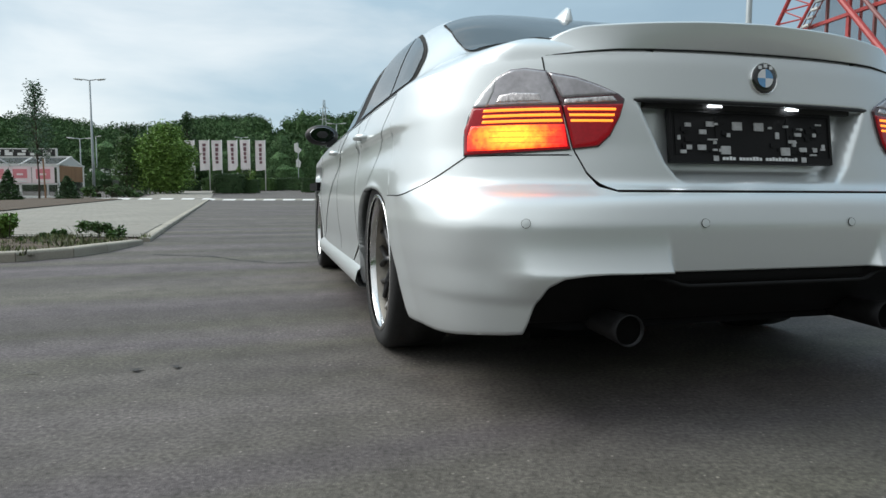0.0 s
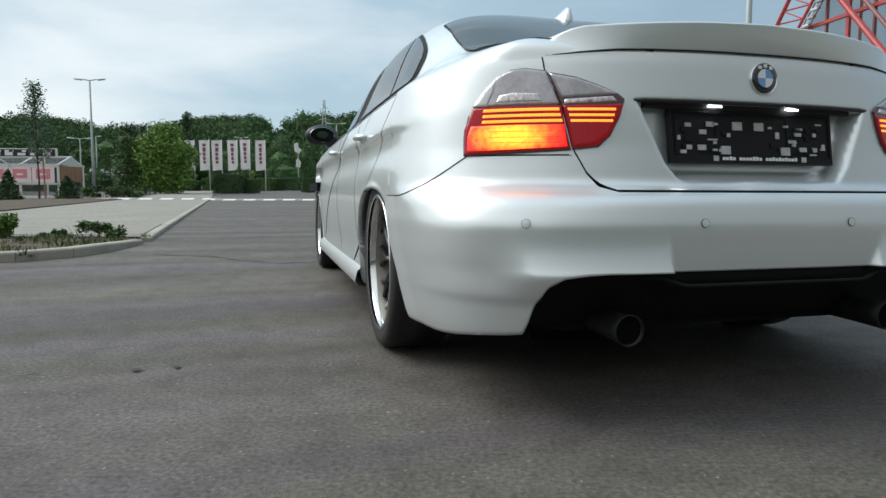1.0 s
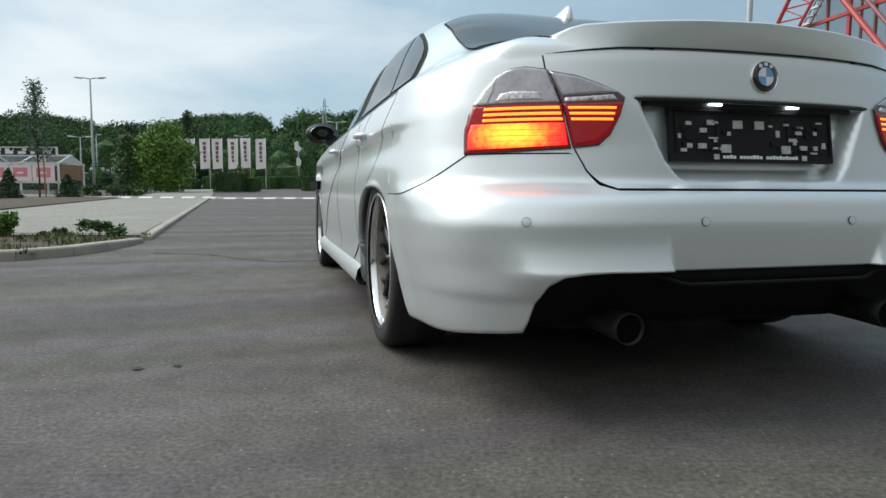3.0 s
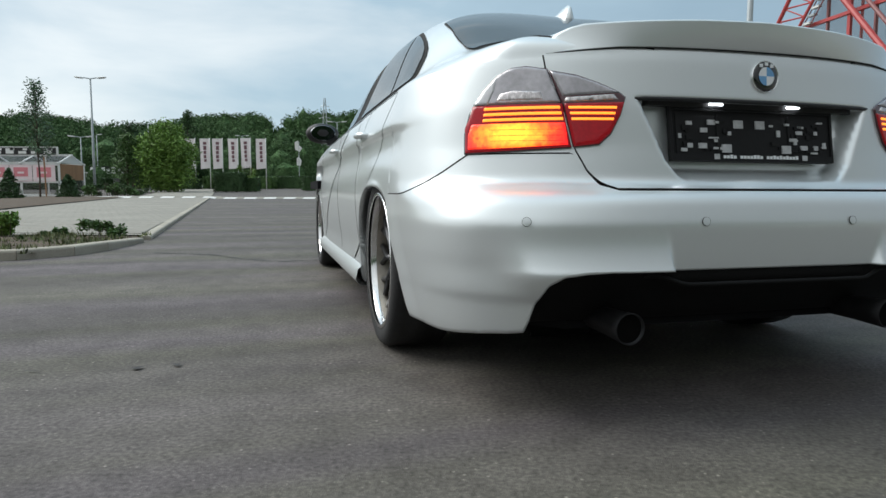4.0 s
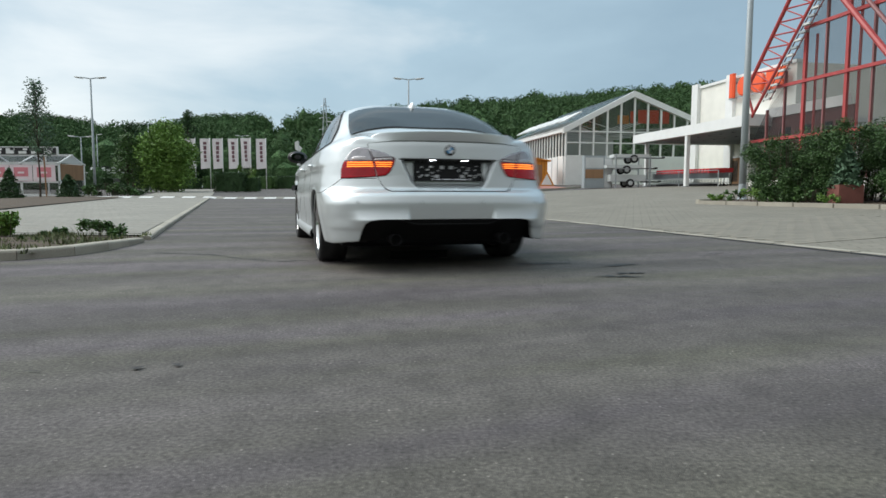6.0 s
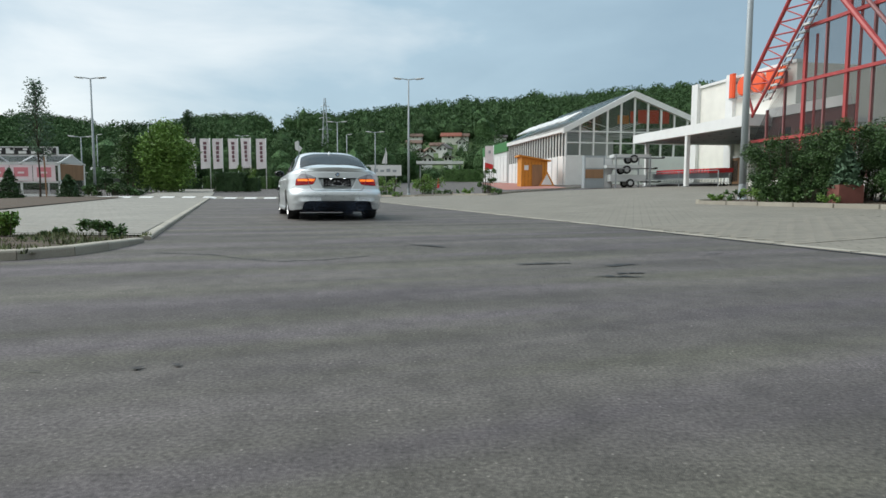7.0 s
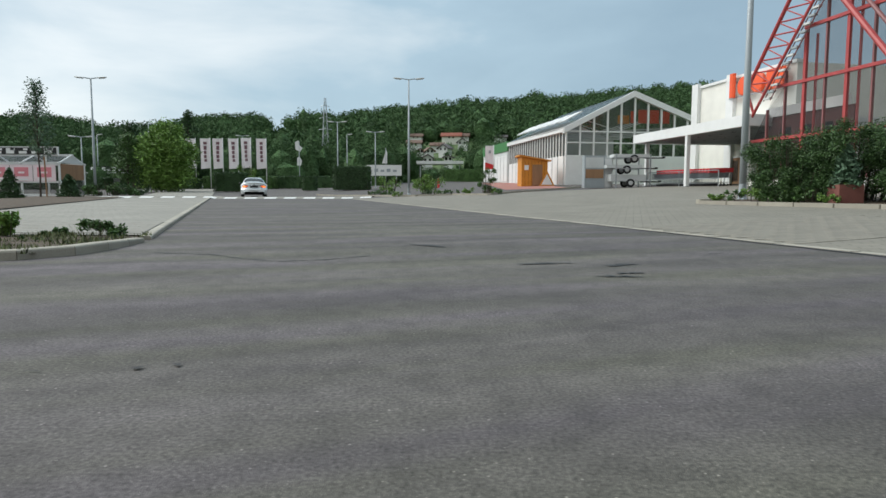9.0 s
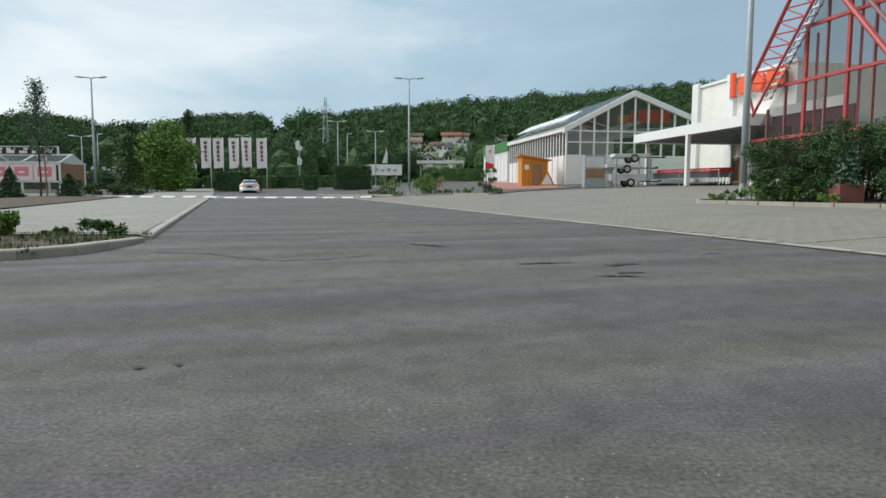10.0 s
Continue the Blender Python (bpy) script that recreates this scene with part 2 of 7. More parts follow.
REDP = mat("red_plastic", (.62, .03, .035), .4, var=.08, bump=.03)
PINK = mat("poster_pink", (.86, .72, .75), .5, var=.15, scale=1.5, bump=0)
PREDM = mat("poster_red", (.72, .24, .28), .5, var=.15, scale=2, bump=0)
BRICKR = mat("terracotta_planter", (.20, .075, .06), .85, var=.2, scale=6, fine=60, bump=.3)
PANE = glass_mat("window_pane", (.02, .025, .026), .03, .55)
PANE_P = glass_mat("pyramid_pane", (.06, .065, .065), .03, .70)
ROOF_T = mat("roof_tiles_red", (.26, .085, .055), .8, var=.2, scale=3, fine=25, bump=.4)
CREAM = mat("cream_wall", (.80, .79, .73), .8, var=.08, scale=1, fine=25, bump=.1)
FLAG = mat("flag_cloth", (.84, .79, .81), .8, var=.06, scale=3, fine=60, bump=.1)
FLAGTXT = mat("flag_dark_print", (.20, .10, .12), .8, bump=0)
CLINE = mat("road_paint", (.72, .72, .70), .7, var=.12, scale=8, fine=60, bump=.2)
WOODP = mat("worn_timber", (.30, .17, .09), .75, var=.2, scale=3, fine=40, bump=.2, stretch=(1, 1, .2))


# ---- mesh helpers ----
class M:
    """Collects vertices and faces of one mesh."""

    def __init__(self):
        self.v, self.f = [], []

    def add(self, vs, fs):
        o = len(self.v)
        self.v += [tuple(p) for p in vs]
        self.f += [tuple(i + o for i in q) for q in fs]
        return self

    def box(self, x0, x1, y0, y1, z0, z1, m=None, c=0.0):
        """A box, with bevelled upright edges when c is given."""
        if c:
            ring = [(x0 + c, y0), (x1 - c, y0), (x1, y0 + c), (x1, y1 - c), (x1 - c, y1), (x0 + c, y1), (x0, y1 - c), (x0, y0 + c)]
        else:
            ring = [(x0, y0), (x1, y0), (x1, y1), (x0, y1)]
        n = len(ring)
        vs = [Vector((*p, z0)) for p in ring] + [Vector((*p, z1)) for p in ring]
        if m is not None:
            vs = [m @ p for p in vs]
        return self.add(vs, [tuple(range(n))[::-1], tuple(range(n, 2 * n))] + [(i, (i + 1) % n, n + (i + 1) % n, n + i) for i in range(n)])

    def tube(self, pts, r, n=8, closed=False):
        """A round bar along points; r is a number or one a point."""
        pts = [Vector(p) for p in pts]
        k = len(pts)
        rs = [r] * k if isinstance(r, (int, float)) else r
        vs = []
        for i, p in enumerate(pts):
            a, b = pts[max(i - 1, 0)], pts[min(i + 1, k - 1)]
            if closed:
                a, b = pts[i - 1], pts[(i + 1) % k]
            d = (b - a).normalized()
            u = d.cross(Vector((0, 0, 1)) if abs(d.z) < .9 else Vector((1, 0, 0))).normalized()
            w = d.cross(u)
            vs += [p + rs[i] * (math.cos(t * math.tau / n) * u + math.sin(t * math.tau / n) * w) for t in range(n)]
        fs = []
        for i in range(k if closed else k - 1):
            j = (i + 1) % k
            fs += [(i * n + t, i * n + (t + 1) % n, j * n + (t + 1) % n, j * n + t) for t in range(n)]
        if not closed:
            fs += [tuple(range(n))[::-1], tuple(range((k - 1) * n, k * n))]
        return self.add(vs, fs)

    def lathe(self, prof, n=32, axis="z", at=(0, 0, 0), closed=False):
        """Turns (radius, height) pairs round an axis."""
        vs, k = [], len(prof)
        at = Vector(at)
        for r, h in prof:
            for t in range(n):
                c, s = r * math.cos(t * math.tau / n), r * math.sin(t * math.tau / n)
                vs.append(at + Vector({"z": (c, s, h), "x": (h, c, s), "y": (s, h, c)}[axis]))
        fs = []
        for i in range(k if closed else k - 1):
            j = (i + 1) % k
            fs += [(i * n + t, i * n + (t + 1) % n, j * n + (t + 1) % n, j * n + t) for t in range(n)]
        return self.add(vs, fs)

    def grid(self, rows, close=False):
        """A surface over rows of points."""
        n = len(rows[0])
        vs = [p for row in rows for p in row]
        return self.add(vs, [(i * n + j, i * n + j + 1, (i + 1) * n + j + 1, (i + 1) * n + j) for i in range(len(rows) - 1) for j in range(n - 1)])

    def prism(self, poly, a, b, m=None):
        """A flat outline in x and z drawn out from y = a to y = b."""
        n = len(poly)
        vs = [Vector((x, a, z)) for x, z in poly] + [Vector((x, b, z)) for x, z in poly]
        if m is not None:
            vs = [m @ p for p in vs]
        return self.add(vs, [tuple(range(n)), tuple(range(n, 2 * n))[::-1]] + [(i, n + i, n + (i + 1) % n, (i + 1) % n) for i in range(n)])

    def blob(self, c, r, jag=.25, sub=1, seed=0):
        """An uneven lump."""
        bm = bmesh.new()
        bmesh.ops.create_icosphere(bm, subdivisions=sub, radius=1)
        rr = random.Random(seed)
        vs = [Vector(c) + Vector((v.co.x * r[0], v.co.y * r[1], v.co.z * r[2])) * (1 + rr.uniform(-jag, jag)) for v in bm.verts]
        fs = [tuple(v.index for v in f.verts) for f in bm.faces]
        bm.free()
        return self.add(vs, fs)

    def leaves(self, c, r, count, size, rnd, shell=.35):
        """Small leaf faces strewn through an ellipsoid, thicker towards its skin."""
        for _ in range(count):
            d = Vector((rnd.gauss(0, 1), rnd.gauss(0, 1), rnd.gauss(0, 1))).normalized()
            k = rnd.uniform(shell, 1.05)
            p = Vector(c) + Vector((d.x * r[0], d.y * r[1], d.z * r[2])) * k
            a = Vector((rnd.gauss(0, 1), rnd.gauss(0, 1), rnd.gauss(0, 1) * .6)).normalized()
            b = a.cross(Vector((rnd.gauss(0, 1), rnd.gauss(0, 1), rnd.gauss(0, 1)))).normalized()
            s = size * rnd.uniform(.6, 1.3)
            self.add([p - a * s, p - b * s * .45, p + a * s, p + b * s * .45], [(0, 1, 2, 3)])
        return self


def mesh(m, name, material, smooth=False):
    me = bpy.data.meshes.new(name)
    me.from_pydata(m.v, [], m.f)
    me.materials.append(material)
    if smooth:
        me.polygons.foreach_set("use_smooth", [True] * len(me.polygons))
    me.update()
    return me


def part(name, m, material, parent, label="", smooth=False, kind=""):
    ob = new(name, m if isinstance(m, bpy.types.Mesh) else mesh(m, name, material, smooth))
    ob.parent = parent
    return tagged(ob, label, kind=kind)


def thing(name, at, label, category, group="", kind="", turn=0.0):
    ob = new(name)
    ob.matrix_basis = pose(*at, 0, 0, turn)
    return tagged(ob, label, category, group, kind)


def solid(name, m, material, label, category, group="", kind="", smooth=False):
    return tagged(new(name, mesh(m, name, material, smooth)), label, category, group, kind)


# ---- the ground ----
ROAD = radians(16.5)


def lateral(x, y):
    return (x - 2.0) * math.cos(ROAD) + (y - 13.5) * math.sin(ROAD)


def gz(x, y):
    """Height of the ground: it rises gently ahead and towards the store."""
    return .0052 * max(0, min(y, 110) - 5) + .015 * max(0, min(y, 110) - 50) + .038 * min(max(lateral(x, y), 0), 40)


def sheet(xs, ys, lift, keep=None, path=None):
    """A ground-hugging sheet; path(x, y) moves each point of the grid first."""
    m = M()
    rows = []
    for y in ys:
        row = []
        for x in xs:
            px, py = path(x, y) if path else (x, y)
            row.append((px, py, gz(px, py) + lift))
        rows.append(row)
    return m.grid(rows)


def smooth_step(a, b, v):
    t = min(max((v - a) / (b - a), 0), 1)
    return t * t * (3 - 2 * t)


def span(a, b, step):
    return list(np.linspace(a, b, max(2, int(round((b - a) / step)) + 1)))

far = [-1800, -900, -400, -200, -120]
solid("ground", sheet(far + span(-80, 80, 4) + [-q for q in far[::-1]], [-600, -200, -80] + span(-40, 120, 4) + [160, 250, 500, 1000, 2200], -.30), GRASS,
      "flat grass and earth that reaches the hills", "ground", kind="structure")


def road_xy(a, b):
    """Point b metres along the road and a metres right of its right edge."""
    return 2.0 + a * math.cos(ROAD) - b * math.sin(ROAD), 13.5 + a * math.sin(ROAD) + b * math.cos(ROAD)


solid("road", sheet(span(-60, 0, 1.5) + span(0, 26, 1.3)[1:], span(-24, 110, 1.5), 0.0, path=road_xy), ASPHALT, "worn dark grey asphalt lane with tyre streaks", "road", kind="structure")
# paving towards the store, flush with the lane
solid("pavement_1", sheet(span(0.0, 52, 1.5), span(-24, 26, 1.5), .008, path=road_xy), PAVER_R, "grey concrete block paving flush with the lane", "pavement", kind="structure")
for b in range(-16, 26):
    m = M()
    x, y = road_xy(-.06, b)
    m.box(-.07, .07, -.49, .49, -.1, .0105, c=.008)
    o = part("edging_stone", m, KERB, bpy.data.objects["pavement_1"])
    o.matrix_basis = pose(x, y, gz(x, y), 0, 0, 16.5)



# ---- hills, woods, far houses ----
RIDGE_X = [-300, 0, 60, 130, 190, 240, 300, 350, 400, 450, 495, 512, 560, 600, 630, 680, 740, 800, 850, 900, 950, 1000, 1050, 1100, 1150, 1200, 1290, 1400, 1700]
RIDGE_Y = [212, 203, 200, 210, 222, 222, 216, 206, 200, 201, 211, 205, 196, 200, 196, 186, 182, 177, 172, 172, 166, 161, 160, 153, 149, 146, 140, 130, 120]


def ridge(slope):
    """Height of the skyline, in metres at 450 m, for a bearing given as its slope to the right."""
    c = 784 + 1136 * slope
    return (341 - float(np.interp(c, RIDGE_X, RIDGE_Y))) / 1136 * 450 + .6


def hill_z(slope, y):
    k = min(max((y - 150) / 300, 0), 1)
    return 1.8 + (ridge(slope) - 11 - 1.8) * (k ** 1.15) - 14 * max(0, (y - 450) / 200)


rows = []
for y in (150, 175, 200, 230, 260, 290, 320, 350, 380, 410, 450, 500, 600):
    rows.append([(s * y, y, hill_z(s, y)) for s in np.linspace(-1.3, 1.3, 131)])
solid("hillside", M().grid(rows), GRASS, "green hillside behind the car park", "hill", kind="structure", smooth=True)

bm = bmesh.new()
bmesh.ops.create_icosphere(bm, subdivisions=1, radius=1)
ICO_V = np.array([v.co[:] for v in bm.verts])
ICO_F = np.array([[v.index for v in f.verts] for f in bm.faces])
bm.free()


def crowns(spots, rng, sprays=46, spray=1.0):
    """Many uneven tree crowns in one mesh; a spot is x, y, z, radius, height."""
    vs, fs = [], []
    base = np.random.RandomState(rng)
    for n, (x, y, z, r, h) in enumerate(spots):
        ph = base.uniform(0, 6.28, 9)
        d = ICO_V
        w = 1 + .20 * np.sin(4 * d[:, 0] + ph[0]) * np.sin(4 * d[:, 1] + ph[1]) + .16 * np.sin(7 * d[:, 2] + ph[2] + 3 * d[:, 0]) + .12 * np.sin(9 * d[:, 1] + ph[3] + 5 * d[:, 2]) + base.uniform(-.10, .10, len(d))
        p = d * w[:, None] * np.array([r, r, h * .5]) * .74 + np.array([x, y, z + h * .5])
        vs.append(p)
        fs.append(ICO_F + n * len(ICO_V))
    m = M()
    m.v, m.f = [tuple(p) for p in np.concatenate(vs)], [tuple(q) for q in np.concatenate(fs)]
    # leafy sprays that break the crowns' outlines
    qs = []
    for x, y, z, r, h in spots:
        k = sprays
        d = base.normal(size=(k, 3))
        d[:, 2] = abs(d[:, 2]) * .9 - .15
        d /= np.linalg.norm(d, axis=1)[:, None]
        c = d * np.array([r, r, h * .5]) * base.uniform(.85, 1.18, (k, 1)) + np.array([x, y, z + h * .5])
        a, b = base.normal(size=(k, 3)), base.normal(size=(k, 3))
        a /= np.linalg.norm(a, axis=1)[:, None]
        b /= np.linalg.norm(b, axis=1)[:, None]
        q = r * base.uniform(.10, .26, (k, 1)) * spray
        qs.append(np.stack([c - a * q, c - b * q * .6, c + a * q, c + b * q * .6], 1).reshape(-1, 3))
    qs = np.concatenate(qs)
    o = len(m.v)
    m.v += [tuple(p) for p in qs]
    m.f += [(o + 4 * i, o + 4 * i + 1, o + 4 * i + 2, o + 4 * i + 3) for i in range(len(qs) // 4)]
    return m


def meadow(c, v):
    return (478 < c < 560 and 222 < v < 246) or (690 < c < 925 and 236 < v < 350) or (440 < c < 500 and 226 < v < 240)


rnd = random.Random(11)
spots = []
for y in np.arange(168, 452, 6.5):
    for s in np.arange(-.95, .62, 6.4 / y):
        yy, ss = y + rnd.uniform(-3, 3), s + rnd.uniform(-3, 3) / y
        z = hill_z(ss, yy)
        c, v = 784 + 1136 * ss, 341 - 1136 * (z + 5 - .6) / yy
        if meadow(c, v) or rnd.random() < .12:
            continue
        tall = rnd.uniform(7.5, 12.5) * (1.2 if rnd.random() < .1 else 1)
        spots.append((ss * yy, yy, z - 1.5, tall * rnd.uniform(.36, .5), tall))
solid("hill_woods", crowns(spots, 3, 200, .62), FOREST, "dense dark green woods on the hillside", "woods", kind="stuff")
# hedgerow trees between the car park and the hill
spots = []
for c0, c1, y0, y1, h0, h1, n in ((-80, 330, 100, 145, 6, 10.5, 90), (330, 700, 98, 150, 4, 8, 120), (450, 720, 120, 165, 6, 10, 60), (700, 900, 120, 150, 2, 3.6, 30), (860, 930, 105, 125, 4, 7, 10), (834, 874, 106, 120, 6, 8.5, 8), (-80, 300, 75, 92, 2.0, 4, 50)):
    for _ in range(n):
        s, y = (rnd.uniform(c0, c1) - 784) / 1136, rnd.uniform(y0, y1)
        tall = rnd.uniform(h0, h1)
        spots.append((s * y, y, gz(s * y, y) - .3, tall * rnd.uniform(.3, .45), tall))
solid("hedgerow_trees", crowns(spots, 5, 800, .32), FOREST, "row of dark broadleaf trees along the car park", "trees", kind="stuff")


def house(at, w, d, h, roof, turn, wall=WHITE, tiles=ROOF_T, label="small white house with a tiled gable roof"):
    ob = thing("house", at, label, "house", "houses on the hillside", turn=turn)
    part("wall", M().box(-w / 2, w / 2, -d / 2, d / 2, -4, h).prism([(-w / 2, h), (w / 2, h), (0, h + roof)], -d / 2, d / 2), wall, ob)
    t, o = .35, .6
    part("roof", M().prism([(-w / 2 - o, h - .35), (0, h + roof), (w / 2 + o, h - .35), (w / 2 + o, h - .35 + t), (0, h + roof + t), (-w / 2 - o, h - .35 + t)], -d / 2 - o, d / 2 + o), tiles, ob)
    for x in (-w / 4, w / 4):
        for z in ((.9, 3.4) if h > 4.5 else (.9,)):
            part("window", M().box(x - .32, x + .32, -d / 2 - .05, -d / 2 + .1, z, z + .8), DARK, ob)
            part("window", M().box(-w / 2 - .05, -w / 2 + .1, x - .32, x + .32, z, z + .8), DARK, ob)
    return ob


def on_hill(c, v):
    """Point of the hillside on a bearing and at a height angle."""
    s = (c - 784) / 1136
    for y in np.arange(152, 449, 1.0):
        if hill_z(s, y) >= .6 + (341 - v) / 1136 * y:
            break
    return s * y, y, hill_z(s, y)


GREYT = mat("roof_tiles_grey", (.13, .115, .11), .8, var=.2, scale=3, fine=25, bump=.4)
BROWNT = mat("roof_tiles_brown", (.16, .10, .075), .8, var=.2, scale=3, fine=25, bump=.4)
for c, v, w, d, h, roof, turn, tiles in ((737, 243, 9, 9, 3.6, 3.0, 8, GREYT), (782, 239, 8, 8, 3.2, 2.4, 12, GREYT), (760, 250, 6, 7, 3.8, 1.8, -6, GREYT), (771, 249, 5, 6, 3.4, 1.6, 10, GREYT), (798, 257, 8, 19, 4.4, 2.8, 84, ROOF_T),
                                         (821, 256, 6, 8, 3.6, 2.2, 80, BROWNT), (818, 268, 9, 9, 4.2, 3.2, -10, GREYT), (787, 280, 10, 10, 4.6, 3.6, -28, GREYT), (773, 272, 8, 12, 3.2, 2.2, 82, BROWNT), (736, 256, 8, 13, 3.6, 2.2, 84, BROWNT),
                                         (733, 270, 8, 14, 4.4, 2.2, 84, BROWNT), (758, 284, 8, 8, 4.2, 2.8, 20, BROWNT), (755, 302, 10, 9, 6.4, 3.2, 10, GREYT), (793, 299, 8, 8, 6.0, 1.0, -8, GREYT), (878, 250, 9, 9, 4.4, 3.2, 6, GREYT),
                                         (884, 257, 7, 12, 3.2, 1.6, 80, GREYT), (902, 244, 8, 13, 4.6, 2.6, 84, ROOF_T), (912, 250, 8, 8, 4.6, 2.8, -12, GREYT), (830, 245, 5, 8, 2.6, 1.6, 80, GREYT), (846, 247, 6, 8, 2.8, 1.6, 84, BROWNT), (742, 284, 6, 7, 3.6, 2.4, 14, BROWNT)):
    x, y, z = on_hill(c, v)
    k = y / 310 * .47
    house((x, y, z + 1.5), w * k, d * k, h * k, roof * k, turn, WHITE if (c * 7) % 3 else CREAM, tiles)
spots = []
for _ in range(150):
    c, v = rnd.uniform(685, 925), rnd.uniform(244, 318)
    x, y, z = on_hill(c, v)
    tall = rnd.uniform(1.6, 3.6)
    spots.append((x, y - 1.0, z - tall * .3, tall * rnd.uniform(.4, .55), tall))
solid("garden_trees", crowns(spots, 8, 160, .7), FOREST, "garden trees between the hillside houses", "trees", kind="stuff")

# unseen trees, added to close the south and darken the tail's reflections
spots = []
for _ in range(150):
    x, y = rnd.uniform(-70, 70), rnd.uniform(-48, -30)
    tall = rnd.uniform(6, 11)
    spots.append((x, y, -.5, tall * rnd.uniform(.35, .5), tall))
solid("south_trees", crowns(spots, 12, 40), FOREST, "unseen belt of broadleaf trees behind the camera, added for the car's reflections", "trees", kind="stuff")

# lattice pylon in the valley
py = thing("power_pylon", (-31.3, 172, 1.5), "grey steel lattice power pylon", "pylon")
m = M()
for sx, sy in ((-1, -1), (1, -1), (1, 1), (-1, 1)):
    part("leg", M().tube([(1.3 * sx, 1.3 * sy, 0), (.18 * sx, .18 * sy, 23.8)], .06, 4), GALV, py)
for k in range(11):
    z0, z1 = k * 2.1, (k + 1) * 2.1
    a, b = 1.3 - 1.12 * z0 / 23.8, 1.3 - 1.12 * z1 / 23.8
    for sx in (-1, 1):
        m.tube([(-a * sx, -a, z0), (b * sx, -b, z1)], .03, 4)
        m.tube([(-a, -a * sx, z0), (-b, b * sx, z1)], .03, 4)
part("bracing", m, GALV, py)
for z, w in ((15.5, 1.7), (18.5, 1.5), (21.5, 1.2)):
    part("crossarm", M().tube([(-w, 0, z), (0, 0, z + .4), (w, 0, z)], .07, 4), GALV, py)


# ---- vegetation ----
def tree(at, height, spread, trunk_h, material, seed, label, leaves=5200, leaf=.13, clumps=24, thin=False, group=""):
    rnd = random.Random(seed)
    ob = thing("tree", at, label, "tree", group)
    tk = .45 if thin else 1.0
    m = M().tube([(0, 0, -.1), (.04, 0, trunk_h * .5), (-.03, .03, trunk_h), (0, 0, height * .8)], [.03 * tk * height ** .8, .022 * tk * height ** .8, .018 * tk * height ** .8, .01], 8)
    m2 = M()
    for k in range(clumps):
        u = (k + .5) / clumps
        z = trunk_h + (height - trunk_h) * u * .96
        r = spread * (math.sin(math.pi * (.18 + .80 * u)) ** .8) * (.55 if thin else .75) * rnd.uniform(.3, 1)
        a = k * 2.4 + rnd.uniform(-.5, .5)
        c = (r * math.cos(a), r * math.sin(a), z)
        m.tube([(0, 0, max(trunk_h * .8, z - spread * .5)), (c[0] * .5, c[1] * .5, z - .1), c], [.05 * tk, .03 * tk, .012 * tk], 5)
        q = spread * rnd.uniform(.26, .42)
        m2.leaves(c, (q, q, q * .8), leaves // clumps, leaf, rnd, .15)
    part("trunk", m, BARK, ob)
    part("crown", m2, material, ob)
    return ob


def bush(at, rx, ry, h, material, seed, label, count=2600, leaf=.07, name="bush", trim=False, group=""):
    """A shrub: stems, and leaves in clumps; trim gives a clipped outline."""
    rnd = random.Random(seed)
    ob = thing(name, at, label, "bush" if name != "hedge" else "hedge", group)
    m, m2 = M(), M()
    n = max(5, int(9 * rx * ry ** .5))
    for k in range(min(n * 3, 40)):
        x, y = rnd.uniform(-rx, rx) * .8, rnd.uniform(-ry, ry) * .8
        m.tube([(x * .6, y * .6, -.05), (x * .8, y * .8, h * .4), (x, y, h * .8)], [.012 * min(h, 1.5), .008 * min(h, 1.5), .004 * min(h, 1.5)], 4)
    part("branchwork", m, BARK, ob, kind="stuff")
    if trim:
        for _ in range(count):
            x, y, z = rnd.uniform(-1, 1), rnd.uniform(-1, 1), rnd.uniform(0, 1)
            f = rnd.randrange(4)
            if f == 0:
                y = -1 if rnd.random() < .7 else 1
            elif f == 1:
                z = 1
            elif f == 2:
                x = rnd.choice((-1, 1))
            m2.leaves((x * rx * .94, y * ry * .94, .06 + z * h * .95), (.06, .06, .06), 1, leaf, rnd, .3)
        m2.box(-rx * .88, rx * .88, -ry * .86, ry * .86, .05, h * .93, c=.2)
    else:
        k = max(6, int((46 if name == "hedge" else 16) * rx))
        for i in range(k):
            x, y = rnd.uniform(-rx, rx) * .85, rnd.uniform(-ry, ry) * .8
            z = h * rnd.uniform(.12 if name == "hedge" else .22, .80)
            q = min(rx, h) * (rnd.uniform(.16, .30) if name == "hedge" else rnd.uniform(.25, .42))
            m2.leaves((x, y, z), (q, q, q * 1.0), count // k, leaf, rnd, .2)
    part("foliage", m2, material, ob)
    return ob


def conifer(at, r, h, material, seed, label, count=1800):
    rnd = random.Random(seed)
    ob = thing("conifer", at, label, "conifer")
    part("trunk", M().tube([(0, 0, 0), (0, 0, h * .9)], [.05, .01], 6), BARK, ob)
    m = M()
    for _ in range(count):
        u = rnd.random() ** 1.3
        a = rnd.uniform(0, math.tau)
        rr = r * (1 - u) ** .65 * rnd.uniform(.55, 1.05) * (1 + .15 * math.sin(3 * a + 9 * u))
        m.leaves((rr * math.cos(a), rr * math.sin(a), .05 + u * h), (.05, .05, .09), 1, .07, rnd, .3)
    part("foliage", m, material, ob)
    return ob


def G(x, y, dz=0.0):
    return (x, y, gz(x, y) + dz)


